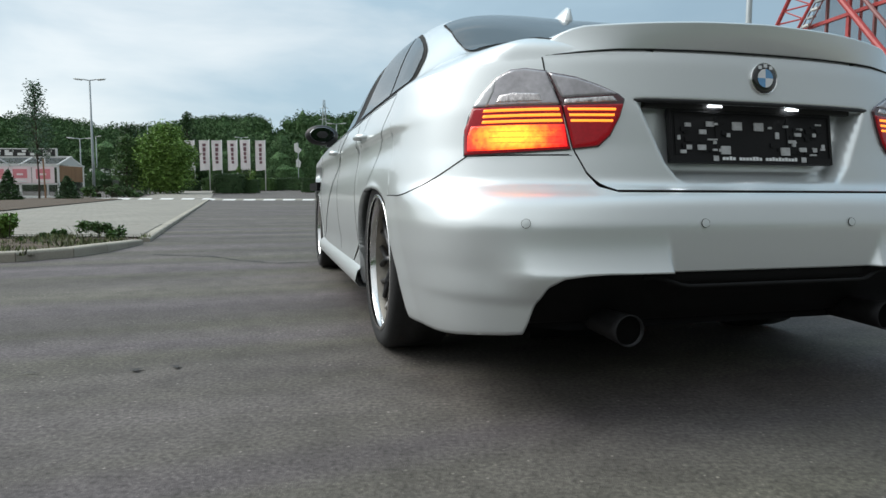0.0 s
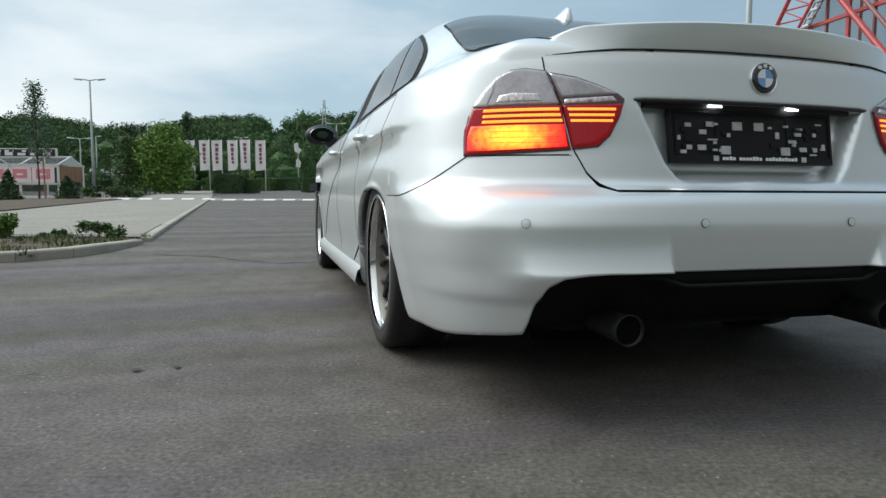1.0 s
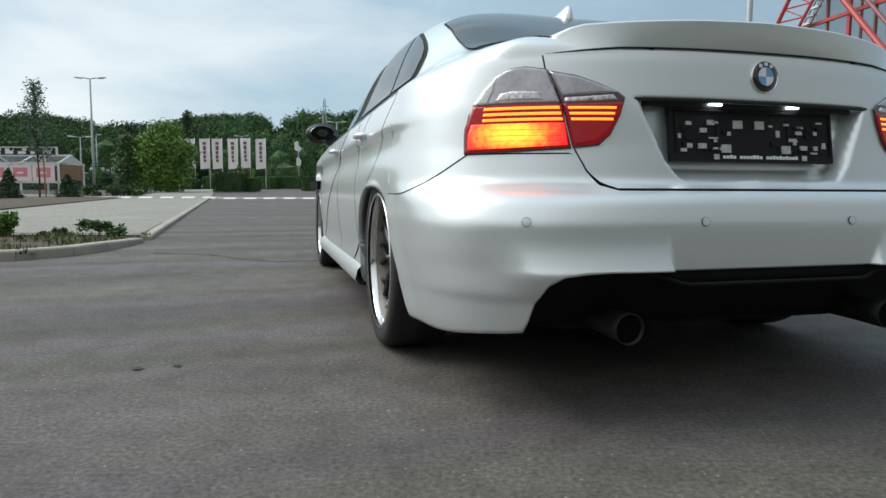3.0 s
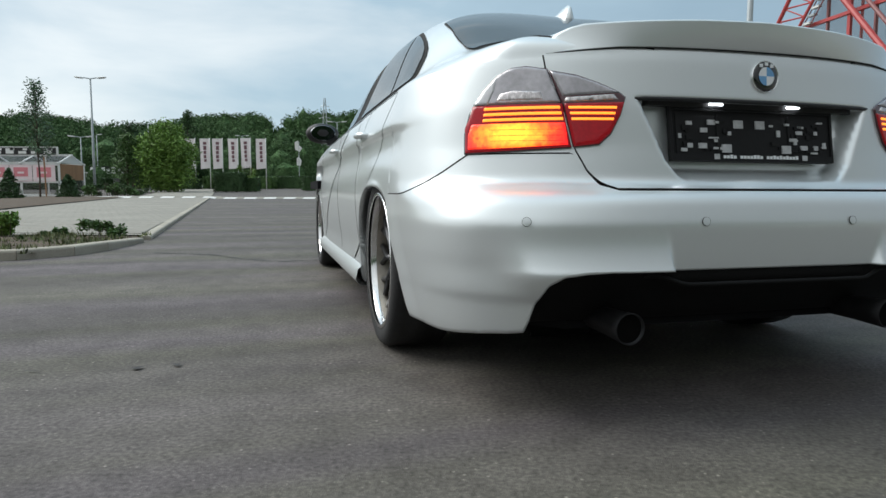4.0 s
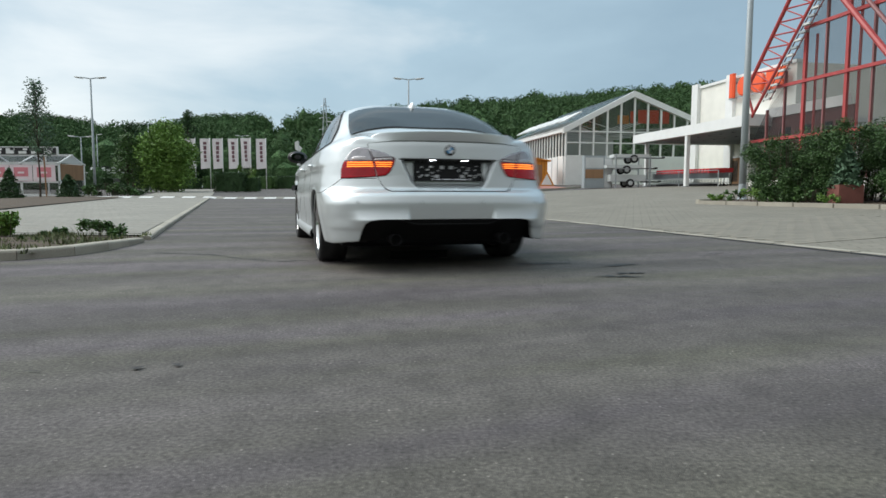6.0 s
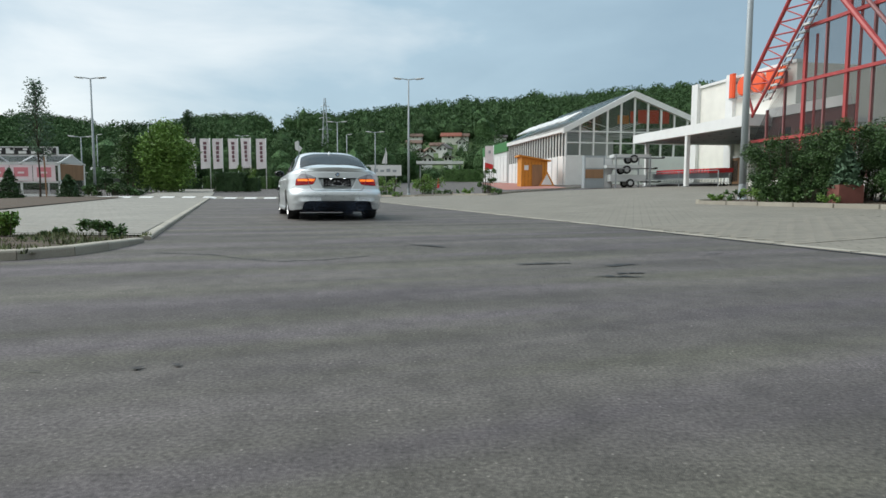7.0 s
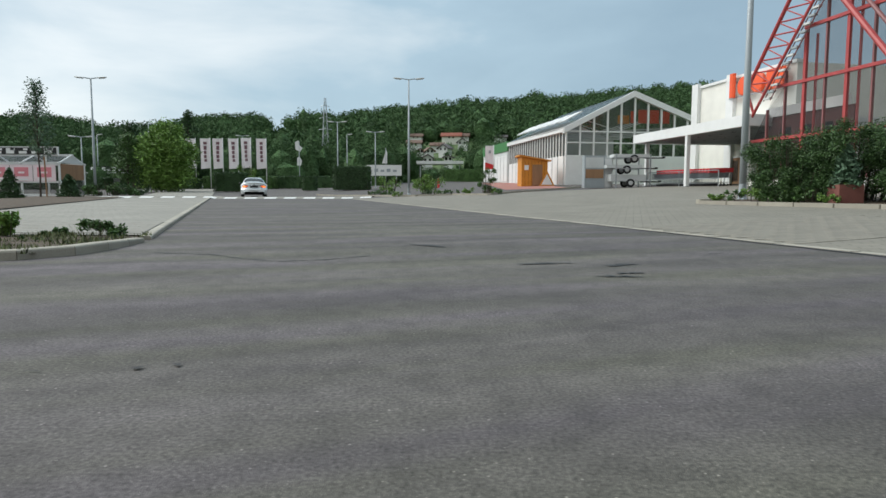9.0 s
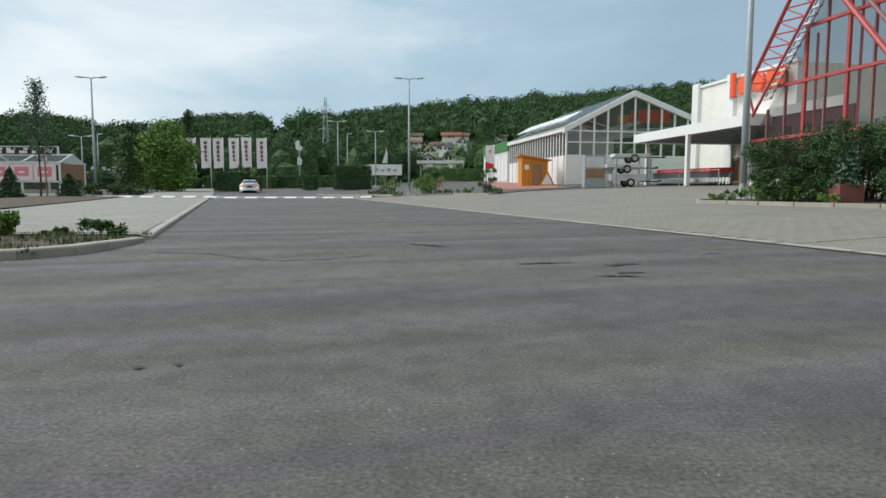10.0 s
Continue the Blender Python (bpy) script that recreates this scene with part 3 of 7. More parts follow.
# ---- the kerbed island and paving on the west side ----
LIFT = .055
west_edge = lambda y: -3.44 - (y - 7.54) * .3386
m = M()
rows = []
for y in list(np.linspace(7.6, 12, 8)) + list(np.linspace(13, 80, 50)):
    e = west_edge(y) - .12
    back = -9.6 - (y - 11.5) * .352 if y > 11.5 else -9.6 + (11.5 - y) * .05
    rows.append([(back + (e - back) * k / 20, y, gz(e, y) + LIFT) for k in range(21)])
solid("pavement_2", m.grid(rows), PAVER, "light grey block paving of parking bays behind a kerb", "pavement", kind="structure")
# soil strip behind the bays
rows = [[(-9.4 - (y - 11.5) * .352 - 5.5 * k / 6, y, gz(-12, y) + LIFT + .03 + .05 * math.sin(k / 6 * math.pi)) for k in range(7)] for y in np.linspace(7, 40, 34)]
solid("planting_strip", M().grid(rows), SOIL, "bare brown soil strip with low shrubs", "soil", kind="structure")
# planted bed of the island
rows = [[(-3.52 - .06 * k - (7.4 - y) * (-.02) - (3.6 * k / 8), y, .052 + .035 * math.sin(min(k, 5) / 5 * 3.1) * math.sin((y - 5.35) / 2.3 * 3.1)) for k in range(9)] for y in np.linspace(5.42, 7.66, 14)]
solid("planting_bed", M().grid(rows), SOIL, "soil bed with low ground cover inside the kerb", "soil", kind="structure", smooth=True)
KP = [(-9.0, 4.9), (-6.4, 4.92), (-5.0, 4.97), (-4.3, 5.06), (-3.86, 5.17), (-3.55, 5.35), (-3.34, 5.60), (-3.26, 6.05), (-3.29, 6.6), (-3.36, 7.15), (-3.44, 7.54)]
kp = np.array(KP)
ks = np.r_[0, np.cumsum(np.hypot(*np.diff(kp, axis=0).T))]
kerb = thing("kerb", (0, 0, 0), "weathered pale concrete kerb stones round the island", "kerb", kind="structure")


def kerb_stone(p, q, h0, h1, top=.13, lab=""):
    p, q = Vector((*p, 0)), Vector((*q, 0))
    d = (q - p).normalized()
    n = Vector((-d.y, d.x, 0))
    p, q = p + d * .004, q - d * .004
    b = .012
    prof = lambda h: [(0, -.12), (0, h - .022), (.006, h - .008), (.022, h), (top - .01, h), (top, h - .008), (top, -.12)]
    rows = [[a + n * u + Vector((0, 0, z + gz(a.x, a.y))) for u, z in prof(h)] for a, h in ((p, h0), ((p + q) / 2, (h0 + h1) / 2), (q, h1))]
    m = M().grid(rows)
    k = 7
    m.f += [tuple(range(k))[::-1], tuple(range(2 * k, 3 * k))]
    return part("kerb_stone", m, KERB, kerb)


for i in range(int(ks[-1] / .5)):
    a, b = i * .5, (i + 1) * .5
    f = lambda s: (float(np.interp(s, ks, kp[:, 0])), float(np.interp(s, ks, kp[:, 1])))
    drop = lambda s: .088 - .042 * smooth_step(ks[-1] - 1.6, ks[-1], s)
    kerb_stone(f(a), f(b), drop(a), drop(b))
y = 7.54
while y < 40:
    kerb_stone((west_edge(y), y), (west_edge(y + .95), y + .95), .046 if y < 8 else .058, .058, .12)
    y += .95
# ground cover and a shrub in the bed
rnd = random.Random(21)
m = M()
for _ in range(9000):
    x, y = rnd.uniform(-7.2, -3.50), rnd.uniform(5.35, 7.7)
    k = noise.noise(Vector((x * 1.7, y * 1.7, 0)))
    if k < -.12:
        continue
    a = rnd.uniform(0, math.tau)
    h = rnd.uniform(.02, .07) * (1 + k)
    w = rnd.uniform(.006, .014)
    p = Vector((x, y, .055))
    d = Vector((math.cos(a), math.sin(a), 0))
    m.add([p - d * w, p + d * w, p + d.cross(Vector((0, 0, 1))) * .03 + Vector((0, 0, h))], [(0, 1, 2)])
solid("ground_cover", m, mat("leaf_olive", (.105, .125, .045), .7, var=.4, scale=3, fine=20, bump=0, rand=-.5), "low green ground cover and weeds in the bed", "weeds", kind="stuff")
bush((-3.98, 7.30, .05), .30, .2, .20, LEAF, 5, "low sprawling green shrub beside the kerb", 1100, .026)
bush((-4.5, 7.4, .05), .3, .2, .10, LEAF, 6, "low sprawling green shrub beside the kerb", 700, .026)
bush((-4.93, 7.2, .05), .26, .22, .38, LEAF_Y, 7, "yellow-green leafy shrub in the kerbed bed", 1800, .035)
bush((-5.9, 6.4, .05), .5, .4, .26, LEAF, 8, "low green shrub in the kerbed bed", 1400, .035)
bush((-4.3, 6.5, .05), .40, .30, .06, LEAF, 9, "low green ground-cover cushion in the bed", 1200, .022)
# raised crossing at the far end: a low ramp with white painted marks on its face
hump = thing("speed_hump", (0, 0, 0), "low raised crossing with white painted marks on its ramp", "speed hump", kind="structure")
hx0, hx1 = -21.4, -4.6
hy = lambda x: 36.75 + (x + 18.4) * .26
hz = lambda x: gz(x, hy(x)) + (LIFT if x < west_edge(hy(x)) - .1 else 0) - .01
rows = [[Vector((x, hy(x) + d, hz(x) + z)) for d, z in ((-.02, -.03), (.0, .0), (.42, .085), (.55, .095), (2.6, .10), (3.1, .0), (3.2, -.05))] for x in np.linspace(hx0, hx1, 34)]
part("ramp", M().grid(rows), PAVER, hump)
for i in range(15):
    x = -20.9 + i * 1.12
    e = .003
    rows = [[Vector((xx, hy(xx) + d, hz(xx) + z + e)) for d, z in ((.03, .006), (.40, .081))] for xx in (x, x + .34, x + .68)]
    part("dash", M().grid(rows), CLINE, hump)


# ---- lamp posts ----
def lamp_post(at, h, r, arms=2, turn=0.0, arm=.75, label="grey steel lamp post with two flat lamp heads"):
    ob = thing("lamp_post", at, label, "lamp post", "car park lamp posts", turn=turn)
    part("pole", M().tube([(0, 0, -.1), (0, 0, h * .35), (0, 0, h)], [r, r * .9, r * .55], 14), POSTM, ob, smooth=True)
    part("base_collar", M().lathe([(r * 1.5, 0), (r * 1.5, .06), (r * 1.1, .12), (r, .5)], 16), POSTM, ob)
    for s in ((-1, 1) if arms == 2 else (1,)):
        hd = part("lamp_head", M().blob((0, 0, 0), (.36, .13, .055), 0, 2), WHITE_D, ob, smooth=True)
        hd.matrix_basis = pose(s * arm, 0, h + .06, 0, -6 * s, 0)
        part("lamp_glass", M().box(-.2, .22, -.09, .09, -.06, -.045), WHITE_D, hd)
        part("arm", M().tube([(0, 0, h - .02), (s * arm * .6, 0, h + .05)], r * .4, 8), POSTM, ob)
    return ob


lamp_post(G(8.40, 18.1), 9.5, .10, 2, 10)
lamp_post(G(-2.42, 45.2), 7.96, .085, 2, 4)
lamp_post(G(-24.3, 45.0, .06), 8.05, .095, 2, 4)
lamp_post(G(-29.3, 64.5), 6.75, .08, 2, 10)
lamp_post(G(-32.3, 57.8), 5.0, .07, 2, 10)
lamp_post(G(-11.6, 71.0), 7.4, .08, 2, 0)
lamp_post(G(-8.0, 76.0), 6.5, .08, 2, 0)
lamp_post(G(-13.4, 90.0), 7.2, .08, 1, 0, .4, "slim grey lamp post with one lamp head")
lamp_post(G(-43.8, 82.0), 6.8, .08, 1, 0, .4, "slim grey lamp post with one lamp head")
lamp_post(G(-31.0, 100.0), 7.9, .08, 2, 0)

# ---- trees and shrubs on the west side ----
tree(G(-21.9, 35.0), 6.4, 1.25, 2.4, LEAF_B, 2, "slim young tree with thin pale foliage on a stake", 2600, .07, 40, True)
part("stake", M().tube([(.35, 0, 0), (.3, 0, 2.3)], .04, 6), WOODP, bpy.data.objects["tree"])
tree(G(-27.2, 63.5), 6.5, 3.5, .7, LEAF_Y, 3, "broad bright green tree behind the parking bays", 30000, .15, 110)
tree(G(-30.3, 62.0), 5.6, 1.9, 1.2, LEAF, 4, "small green tree with a slim trunk", 4200, .12, 30)
tree(G(-37.5, 78.0), 8.0, 2.3, 1.8, LEAF_D, 9, "dark green tree behind the shelter", 4200, .16, 30)
tree(G(-34.6, 88.0), 10.6, 1.9, 1.8, LEAF_D, 10, "tall dark conifer-like tree", 4200, .16, 30)
conifer(G(-20.6, 30.6, .06), .52, 1.35, LEAF_D, 1, "dark green conical yew shrub in the soil strip")
conifer(G(-20.0, 34.4, .06), .62, 1.15, LEAF_D, 2, "dark green conical yew shrub in the soil strip")
for k, (x, y, h, r) in enumerate(((-20.4, 37.5, .8, .5), (-20.9, 39.0, .95, .5), (-21.3, 41.5, 1.2, .5), (-21.9, 43.6, .9, .6), (-22.6, 46.6, .9, .7), (-23.3, 49.0, .8, .7))):
    bush(G(x, y), r, .5, h, LEAF_D if k % 2 else LEAF, 30 + k, "low dark green shrub behind the parking bays", 900, .08)
bush(G(-21.9, 66.5), 1.6, .9, 2.0, LEAF_D, 40, "clipped dark green shrub block", 3000, .09, trim=True)
bush(G(-20.6, 68.0), 1.0, .8, 3.3, LEAF_Y, 41, "taller yellow-green shrub behind the clipped ones", 1800, .1)
bush(G(-19.9, 67.5), .75, .6, 1.4, LEAF_D, 42, "small clipped green shrub", 1400, .08, trim=True)
bush(G(-15.0, 72.5), .8, .7, 1.6, LEAF_D, 43, "round clipped green shrub", 1500, .09, trim=True)
bush(G(-9.7, 68.5), 2.0, 1.2, 2.5, LEAF_D, 44, "large clipped hedge block", 4200, .1, trim=True)
bush(G(-9.4, 69.5), 1.4, 1.0, 3.2, LEAF, 45, "loose green shrub over the hedge block", 1800, .1)
for k, (x, y, rx, h) in enumerate(((-35, 80, 5, 1.3), (-27, 86, 5, 1.6), (-20, 88, 6, 1.7), (-13, 92, 5, 1.4), (-45, 76, 6, 1.4), (4.2, 98, 4.6, 1.9))):
    bush(G(x, y), rx, .9, h, LEAF if k % 2 else LEAF_D, 50 + k, "long low green hedge along the car park edge", 3600, .14, "hedge", True)
bush(G(-1.0, 43.8), 1.05, .7, 1.55, LEAF_Y, 60, "yellow-green shrub on bare stems", 2000, .07)
bush(G(2.45, 36.8), .55, .45, 1.75, LEAF, 61, "slender green shrub on bare stems", 900, .06)
bush(G(-4.2, 49.5), .9, .6, 1.5, LEAF_Y, 62, "thin yellow-green shrub on bare stems", 900, .07)
for k, (x, y) in enumerate(((-2.9, 40.2), (-.6, 40.6), (.5, 41.0), (1.5, 40.4), (2.9, 37.5), (-5.0, 46.6), (3.4, 42.0), (-4.1, 44.5))):
    bush(G(x, y), .45 + .1 * (k % 3), .3, .34 + .08 * (k % 2), LEAF if k % 3 else LEAF_Y, 70 + k, "low weedy shrub on the traffic island", 320, .06)
# traffic island kerb across the middle
isl = thing("traffic_island", (0, 0, 0), "low kerbed traffic island with sparse weeds", "traffic island", kind="structure")
IP = [(-10.5, 53.5), (-6.5, 47.5), (-3.0, 41.0), (-1.6, 39.7), (.6, 39.4), (2.6, 36.2), (4.6, 40.8), (7.5, 45.5), (11.6, 51.5)]
for (x0, y0), (x1, y1) in zip(IP[:-1], IP[1:]):
    n = max(1, int(math.hypot(x1 - x0, y1 - y0) / 1.0))
    for k in range(n):
        xa, ya, xb, yb = x0 + (x1 - x0) * k / n, y0 + (y1 - y0) * k / n, x0 + (x1 - x0) * (k + .97) / n, y0 + (y1 - y0) * (k + .97) / n
        c = Vector(((xa + xb) / 2, (ya + yb) / 2, 0))
        part("kerb_stone", M().box(-math.hypot(xb - xa, yb - ya) / 2, math.hypot(xb - xa, yb - ya) / 2, -.09, .09, -.1, .11, m=pose(c.x, c.y, gz(c.x, c.y), 0, 0, math.degrees(math.atan2(yb - ya, xb - xa))), c=.015), KERB, isl)


# ---- flags ----
def flag(at, h, w, drop, seed, lean=0.0):
    ob = thing("banner_flag", at, "pale pink banner flag with dark vertical lettering on a white pole", "flag", "row of banner flags")
    part("pole", M().tube([(0, 0, 0), (0, 0, h)], [.055, .04], 10), WHITE, ob, smooth=True)
    rnd = random.Random(seed)
    ph = rnd.uniform(0, 6)
    def cloth(u, v, d=0.0):
        return Vector((-w * u + lean * v * .25, .10 * math.sin(u * 5 + v * 3 + ph) * u + d, h - .15 - drop * v - .12 * u * v))
    n = 10
    rows = [[cloth(i / n, j / n, -.006) for i in range(n + 1)] for j in range(n + 1)]
    back = [[cloth(i / n, j / n, .006) for i in range(n + 1)][::-1] for j in range(n + 1)]
    part("cloth", M().grid(rows).grid(back), FLAG, ob, smooth=True)
    part("rod", M().tube([(0, 0, h - .12), (-w, .0, h - .12)], .025, 6), WHITE, ob)
    # a chain of plain dark blocks down the cloth
    for u0, u1, v0, v1 in ((.34, .66, .10, .19), (.36, .64, .23, .37), (.38, .64, .40, .51), (.38, .64, .54, .65), (.36, .62, .68, .77)):
        rows = [[cloth(u0 + (u1 - u0) * i / 4, v0 + (v1 - v0) * j / 4, -.03 - .006 * (i % 4 > 0 and j % 4 > 0)) for i in range(5)] for j in range(5)]
        part("lettering_bar", M().grid(rows), FLAGTXT, ob)
    return ob


for k, (c, y) in enumerate(((349, 83.5), (375, 83), (397, 83), (424, 83), (446, 83.5), (473, 83))):
    x = (c - 784) / 1136 * y
    flag(G(x, y), 6.55 if k != 4 else 6.65, 1.28, 3.7, k, (.35, .1, .1, .25, .3, .25)[k])
fl = flag(G(5.35, 69.0), 4.3, .9, 2.4, 9, 0)
fl["label"] = "white banner flag with a red foot on a grey pole"
fl["category"] = "flag"
for o in list(fl.children):
    if o.name.startswith("lettering"):
        bpy.data.objects.remove(o)
m = M().add([(-.92, -.10, 1.68), (-.02, -.05, 1.75), (-.02, -.05, 2.2), (-.92, -.10, 2.45)], [(0, 1, 2, 3)])
part("red_foot", m, REDP, fl, "red foot of the flag")
part("emblem", M().box(-.55, -.3, -.10, -.09, 3.4, 3.7), POSTM, fl)


# ---- the glazed trolley shelter with posters ----
def shelter():
    ob = thing("shelter", (-24.2, 40.7, gz(-24, 40) + .02), "white-framed glazed shelter with pink posters and a dark sign board", "shelter", turn=0)
    W, D, H = 12.0, 2.8, 2.15
    for x in np.linspace(0, -W, 6):
        for y in (0, D):
            part("post", M().box(x - .05, x + .05, y - .05, y + .05, 0, H), WHITE, ob)
        part("rafter", M().tube([(x, -.15, H - .05), (x, D / 2, H + .55), (x, D + .15, H - .05)], .05, 6), WHITE, ob)
    for y, z in ((0, H), (D, H), (D / 2, H + .55), (0, .95), (0, .12)):
        part("rail", M().box(-W - .1, .1, y - .05, y + .05, z - .06, z + .06), WHITE, ob)
    for x in np.linspace(0, -W, 6)[:-1]:
        part("roof_pane", M().add([(x - .06, -.15, H), (x - W / 5 + .06, -.15, H), (x - W / 5 + .06, D / 2, H + .57), (x - .06, D / 2, H + .57)], [(0, 1, 2, 3)]), PANE_P, ob)
        part("roof_pane", M().add([(x - .06, D + .15, H), (x - W / 5 + .06, D + .15, H), (x - W / 5 + .06, D / 2, H + .57), (x - .06, D / 2, H + .57)], [(0, 1, 2, 3)]), PANE_P, ob)
        part("back_pane", M().box(x - W / 5 + .06, x - .06, D - .02, D, .2, H), PANE_P, ob)
    part("end_gable", M().prism([(0, H), (D, H), (D / 2, H + .53)], -.01, .01, m=pose(.02, 0, 0, 0, 0, 90)), WHITE_D, ob)
    part("end_panel", M().box(.0, .03, .1, D - .1, 1.1, H - .05), WOODP, ob, "timber end panel")
    part("end_pane", M().box(.0, .03, .1, D - .1, .1, 1.05), PANE_P, ob)
    for k in range(8):
        x0 = -.2 - k * 1.45
        ps = part("poster", M().box(x0 - 1.4, x0, -.09, -.06, .98, H - .12), PINK, ob, "pink and white poster")
        part("poster_block", M().box(x0 - 1.15, x0 - .25, -.10, -.092, 1.25 + .05 * (k % 2), H - .28), PREDM, ps, "red printed block")
        part("poster_block", M().box(x0 - .9, x0 - .5, -.106, -.1, 1.48, 1.60), PINK, ps)
        part("poster_block", M().box(x0 - 1.1, x0 - .3, -.106, -.1, 1.06, 1.14), WHITE, ps)
    bd = part("sign_board", M().box(-W, -.15, .2, .3, H + .47, H + 1.03), WHITE, ob, "white-framed sign board with dark lettering bars")
    part("sign_face", M().box(-W + .08, -.25, .17, .2, H + .53, H + .97), BLACKP, bd)
    rr = random.Random(3)
    for k in range(14):
        x0 = -.5 - k * .80
        part("lettering_bar", M().box(x0 - .5, x0, .15, .17, H + .58, H + (.74 if k % 3 else .92)), WHITE, bd)
        part("lettering_bar", M().box(x0 - .22, x0 + .05, .15, .17, H + .79, H + .92), WHITE, bd)
    for x in (-1, -4, -7, -10):
        part("sign_post", M().box(x - .04, x + .04, .26, .34, H - .1, H + .5), WHITE, ob)


shelter()


def trolley_park(at, turn):
    ob = thing("trolley_bay", at, "white trolley bay with a glazed roof and small sign board", "trolley bay", turn=turn)
    for x in (-2.6, 0, 2.6):
        part("post", M().box(x - .05, x + .05, -.05, .05, 0, 1.9), WHITE, ob)
    part("roof", M().prism([(-2.8, 1.9), (2.8, 1.9), (2.6, 2.1), (-2.6, 2.1)], -.9, .9), WHITE_D, ob)
    bd = part("sign_board", M().box(-2.2, 2.2, -.06, .06, 2.1, 2.9), BLACKP, ob, "dark sign board")
    for k in range(6):
        part("lettering_bar", M().box(-2.0 + k * .68, -1.5 + k * .68, -.08, -.06, 2.25, 2.75 - .2 * (k % 2)), WHITE, bd)
    part("side_panel", M().box(-2.6, 2.6, .85, .9, .3, 1.4), WHITE_D, ob)


trolley_park(G(-43.0, 82.5), 0)


def billboard(at, w, h, z, turn, label="white hoarding with faint grey lettering on two posts"):
    ob = thing("hoarding", at, label, "hoarding", turn=turn)
    for x in (-w * .35, w * .35):
        part("post", M().box(x - .06, x + .06, -.06, .06, 0, z + h), GALV, ob)
    part("board", M().box(-w / 2, w / 2, -.12, -.06, z, z + h), WHITE, ob)
    for k in range(5):
        part("lettering_bar", M().box(-w * .42 + k * w * .17, -w * .32 + k * w * .17, -.14, -.12, z + h * .35, z + h * (.55 + .1 * (k % 2))), POSTM, ob)


billboard(G(-7.6, 82.0), 4.6, 1.35, 1.4, 0)
# small white figurehead signs and far white roofs in the greenery
st = thing("pole_sign", G(-19.6, 88.0), "small torn white sign on a pole among the trees", "sign")
part("pole", M().tube([(0, 0, 0), (0, 0, 6.4)], .06, 8), GALV, st)
part("board", M().prism([(-.5, 5.3), (.1, 5.0), (.45, 5.5), (0, 5.9), (-.1, 6.5), (-.55, 6.3)], -.05, .05), WHITE, st)
part("board", M().prism([(-.3, 3.2), (.2, 3.1), (.35, 3.8), (-.05, 4.4), (-.3, 4.1)], -.05, .05), WHITE, st)
st = thing("pole_sign", G(-8.2, 92.0), "small white sail-shaped sign on a pole", "sign")
part("pole", M().tube([(0, 0, 0), (0, 0, 5.3)], .06, 8), GALV, st)
part("board", M().prism([(-.55, 3.1), (.2, 3.1), (.2, 4.6), (.05, 5.0)], -.05, .05), WHITE, st)
sh = thing("flat_roofed_shed", (-22.5, 140, 6.2), "long white flat-roofed shed beyond the trees", "shed")
part("wall", M().box(-7, 7, 0, 4, -4, .3), CREAM, sh)
part("roof", M().box(-7.4, 7.4, -.4, 4.4, .3, .9), WHITE, sh)
sh = thing("filling_canopy", G(-.6, 112.0), "low white flat canopy on posts", "canopy")
part("roof", M().box(-4, 4, -2, 2, 3.0, 3.5), WHITE, sh)
for x in (-3.4, 3.4):
    part("post", M().box(x - .1, x + .1, -.1, .1, 0, 3), GALV, sh)



# ---- the store: local axes with the origin at the canopy's corner post ----
STORE = pose(15.76, 41.86, 0, 0, 0, 9.7)


def store_thing(name, label, category, a=0.0, b=0.0, z=0.0, turn=0.0, group="", kind=""):
    ob = new(name)
    ob.matrix_basis = STORE @ pose(a, b, z, 0, 0, turn)
    return tagged(ob, label, category, group, kind)


def at_store(a, b):
    p = STORE @ Vector((a, b, 0))
    return gz(p.x, p.y)


# main hall
hall = store_thing("store_building", "white rendered retail hall with a flat roof", "building")
part("wall", M().box(8.1, 8.5, .6, 12.8, -.5, 9.35), CREAM, hall)
part("wall", M().box(8.5, 40, 12.4, 12.8, -.5, 9.35), CREAM, hall)
part("wall", M().box(39.6, 40, 1.0, 12.4, -.5, 9.35), CREAM, hall)
part("wall", M().box(8.5, 40, .6, 1.0, -.5, 9.35), CREAM, hall)
part("roof", M().box(8.5, 39.6, 1.0, 12.4, 8.9, 9.1), WHITE_D, hall)
part("coping", M().box(7.95, 8.6, .5, 12.9, 9.35, 9.55), WHITE, hall)
for b in (12.5, 7.6):
    part("pilaster", M().box(7.8, 8.1, b - .45, b + .45, 0, 9.75), WHITE, hall)
for b in (2.0, 3.7, 6.8):
    d = part("door", M().box(8.02, 8.1, b - .55, b + .55, 1.1, 3.3), WOODP, hall, "brown door with a glass pane")
    part("pane", M().box(7.99, 8.02, b - .35, b + .35, 1.5, 3.1), PANE, d)
    part("frame", M().box(8.0, 8.1, b - .65, b + .65, 3.3, 3.42), WHITE, d)
# sign: plain orange shapes on rails
sg = store_thing("roof_sign", "large orange-red sign shapes on the white wall", "sign", 7.55, 0, 7.85)
part("sign_block", M().box(-.15, .15, 6.55, 7.15, 0, 1.8, c=.12), ORANGE_SIGN, sg)
for b0 in (5.45, 3.85):
    part("sign_disc", M().lathe([(0, -.16), (.62, -.14), (.70, -.08), (.70, .14), (0, .14)], 28, "x", (0, b0, .68)), ORANGE_SIGN, sg)
part("sign_block", M().box(-.14, .14, 1.0, 2.9, 0, 1.32, c=.12), ORANGE_SIGN, sg)
for z in (.0, 1.1):
    part("rail", M().box(.15, .22, .8, 7.5, z - .06, z + .06), GALV, sg)
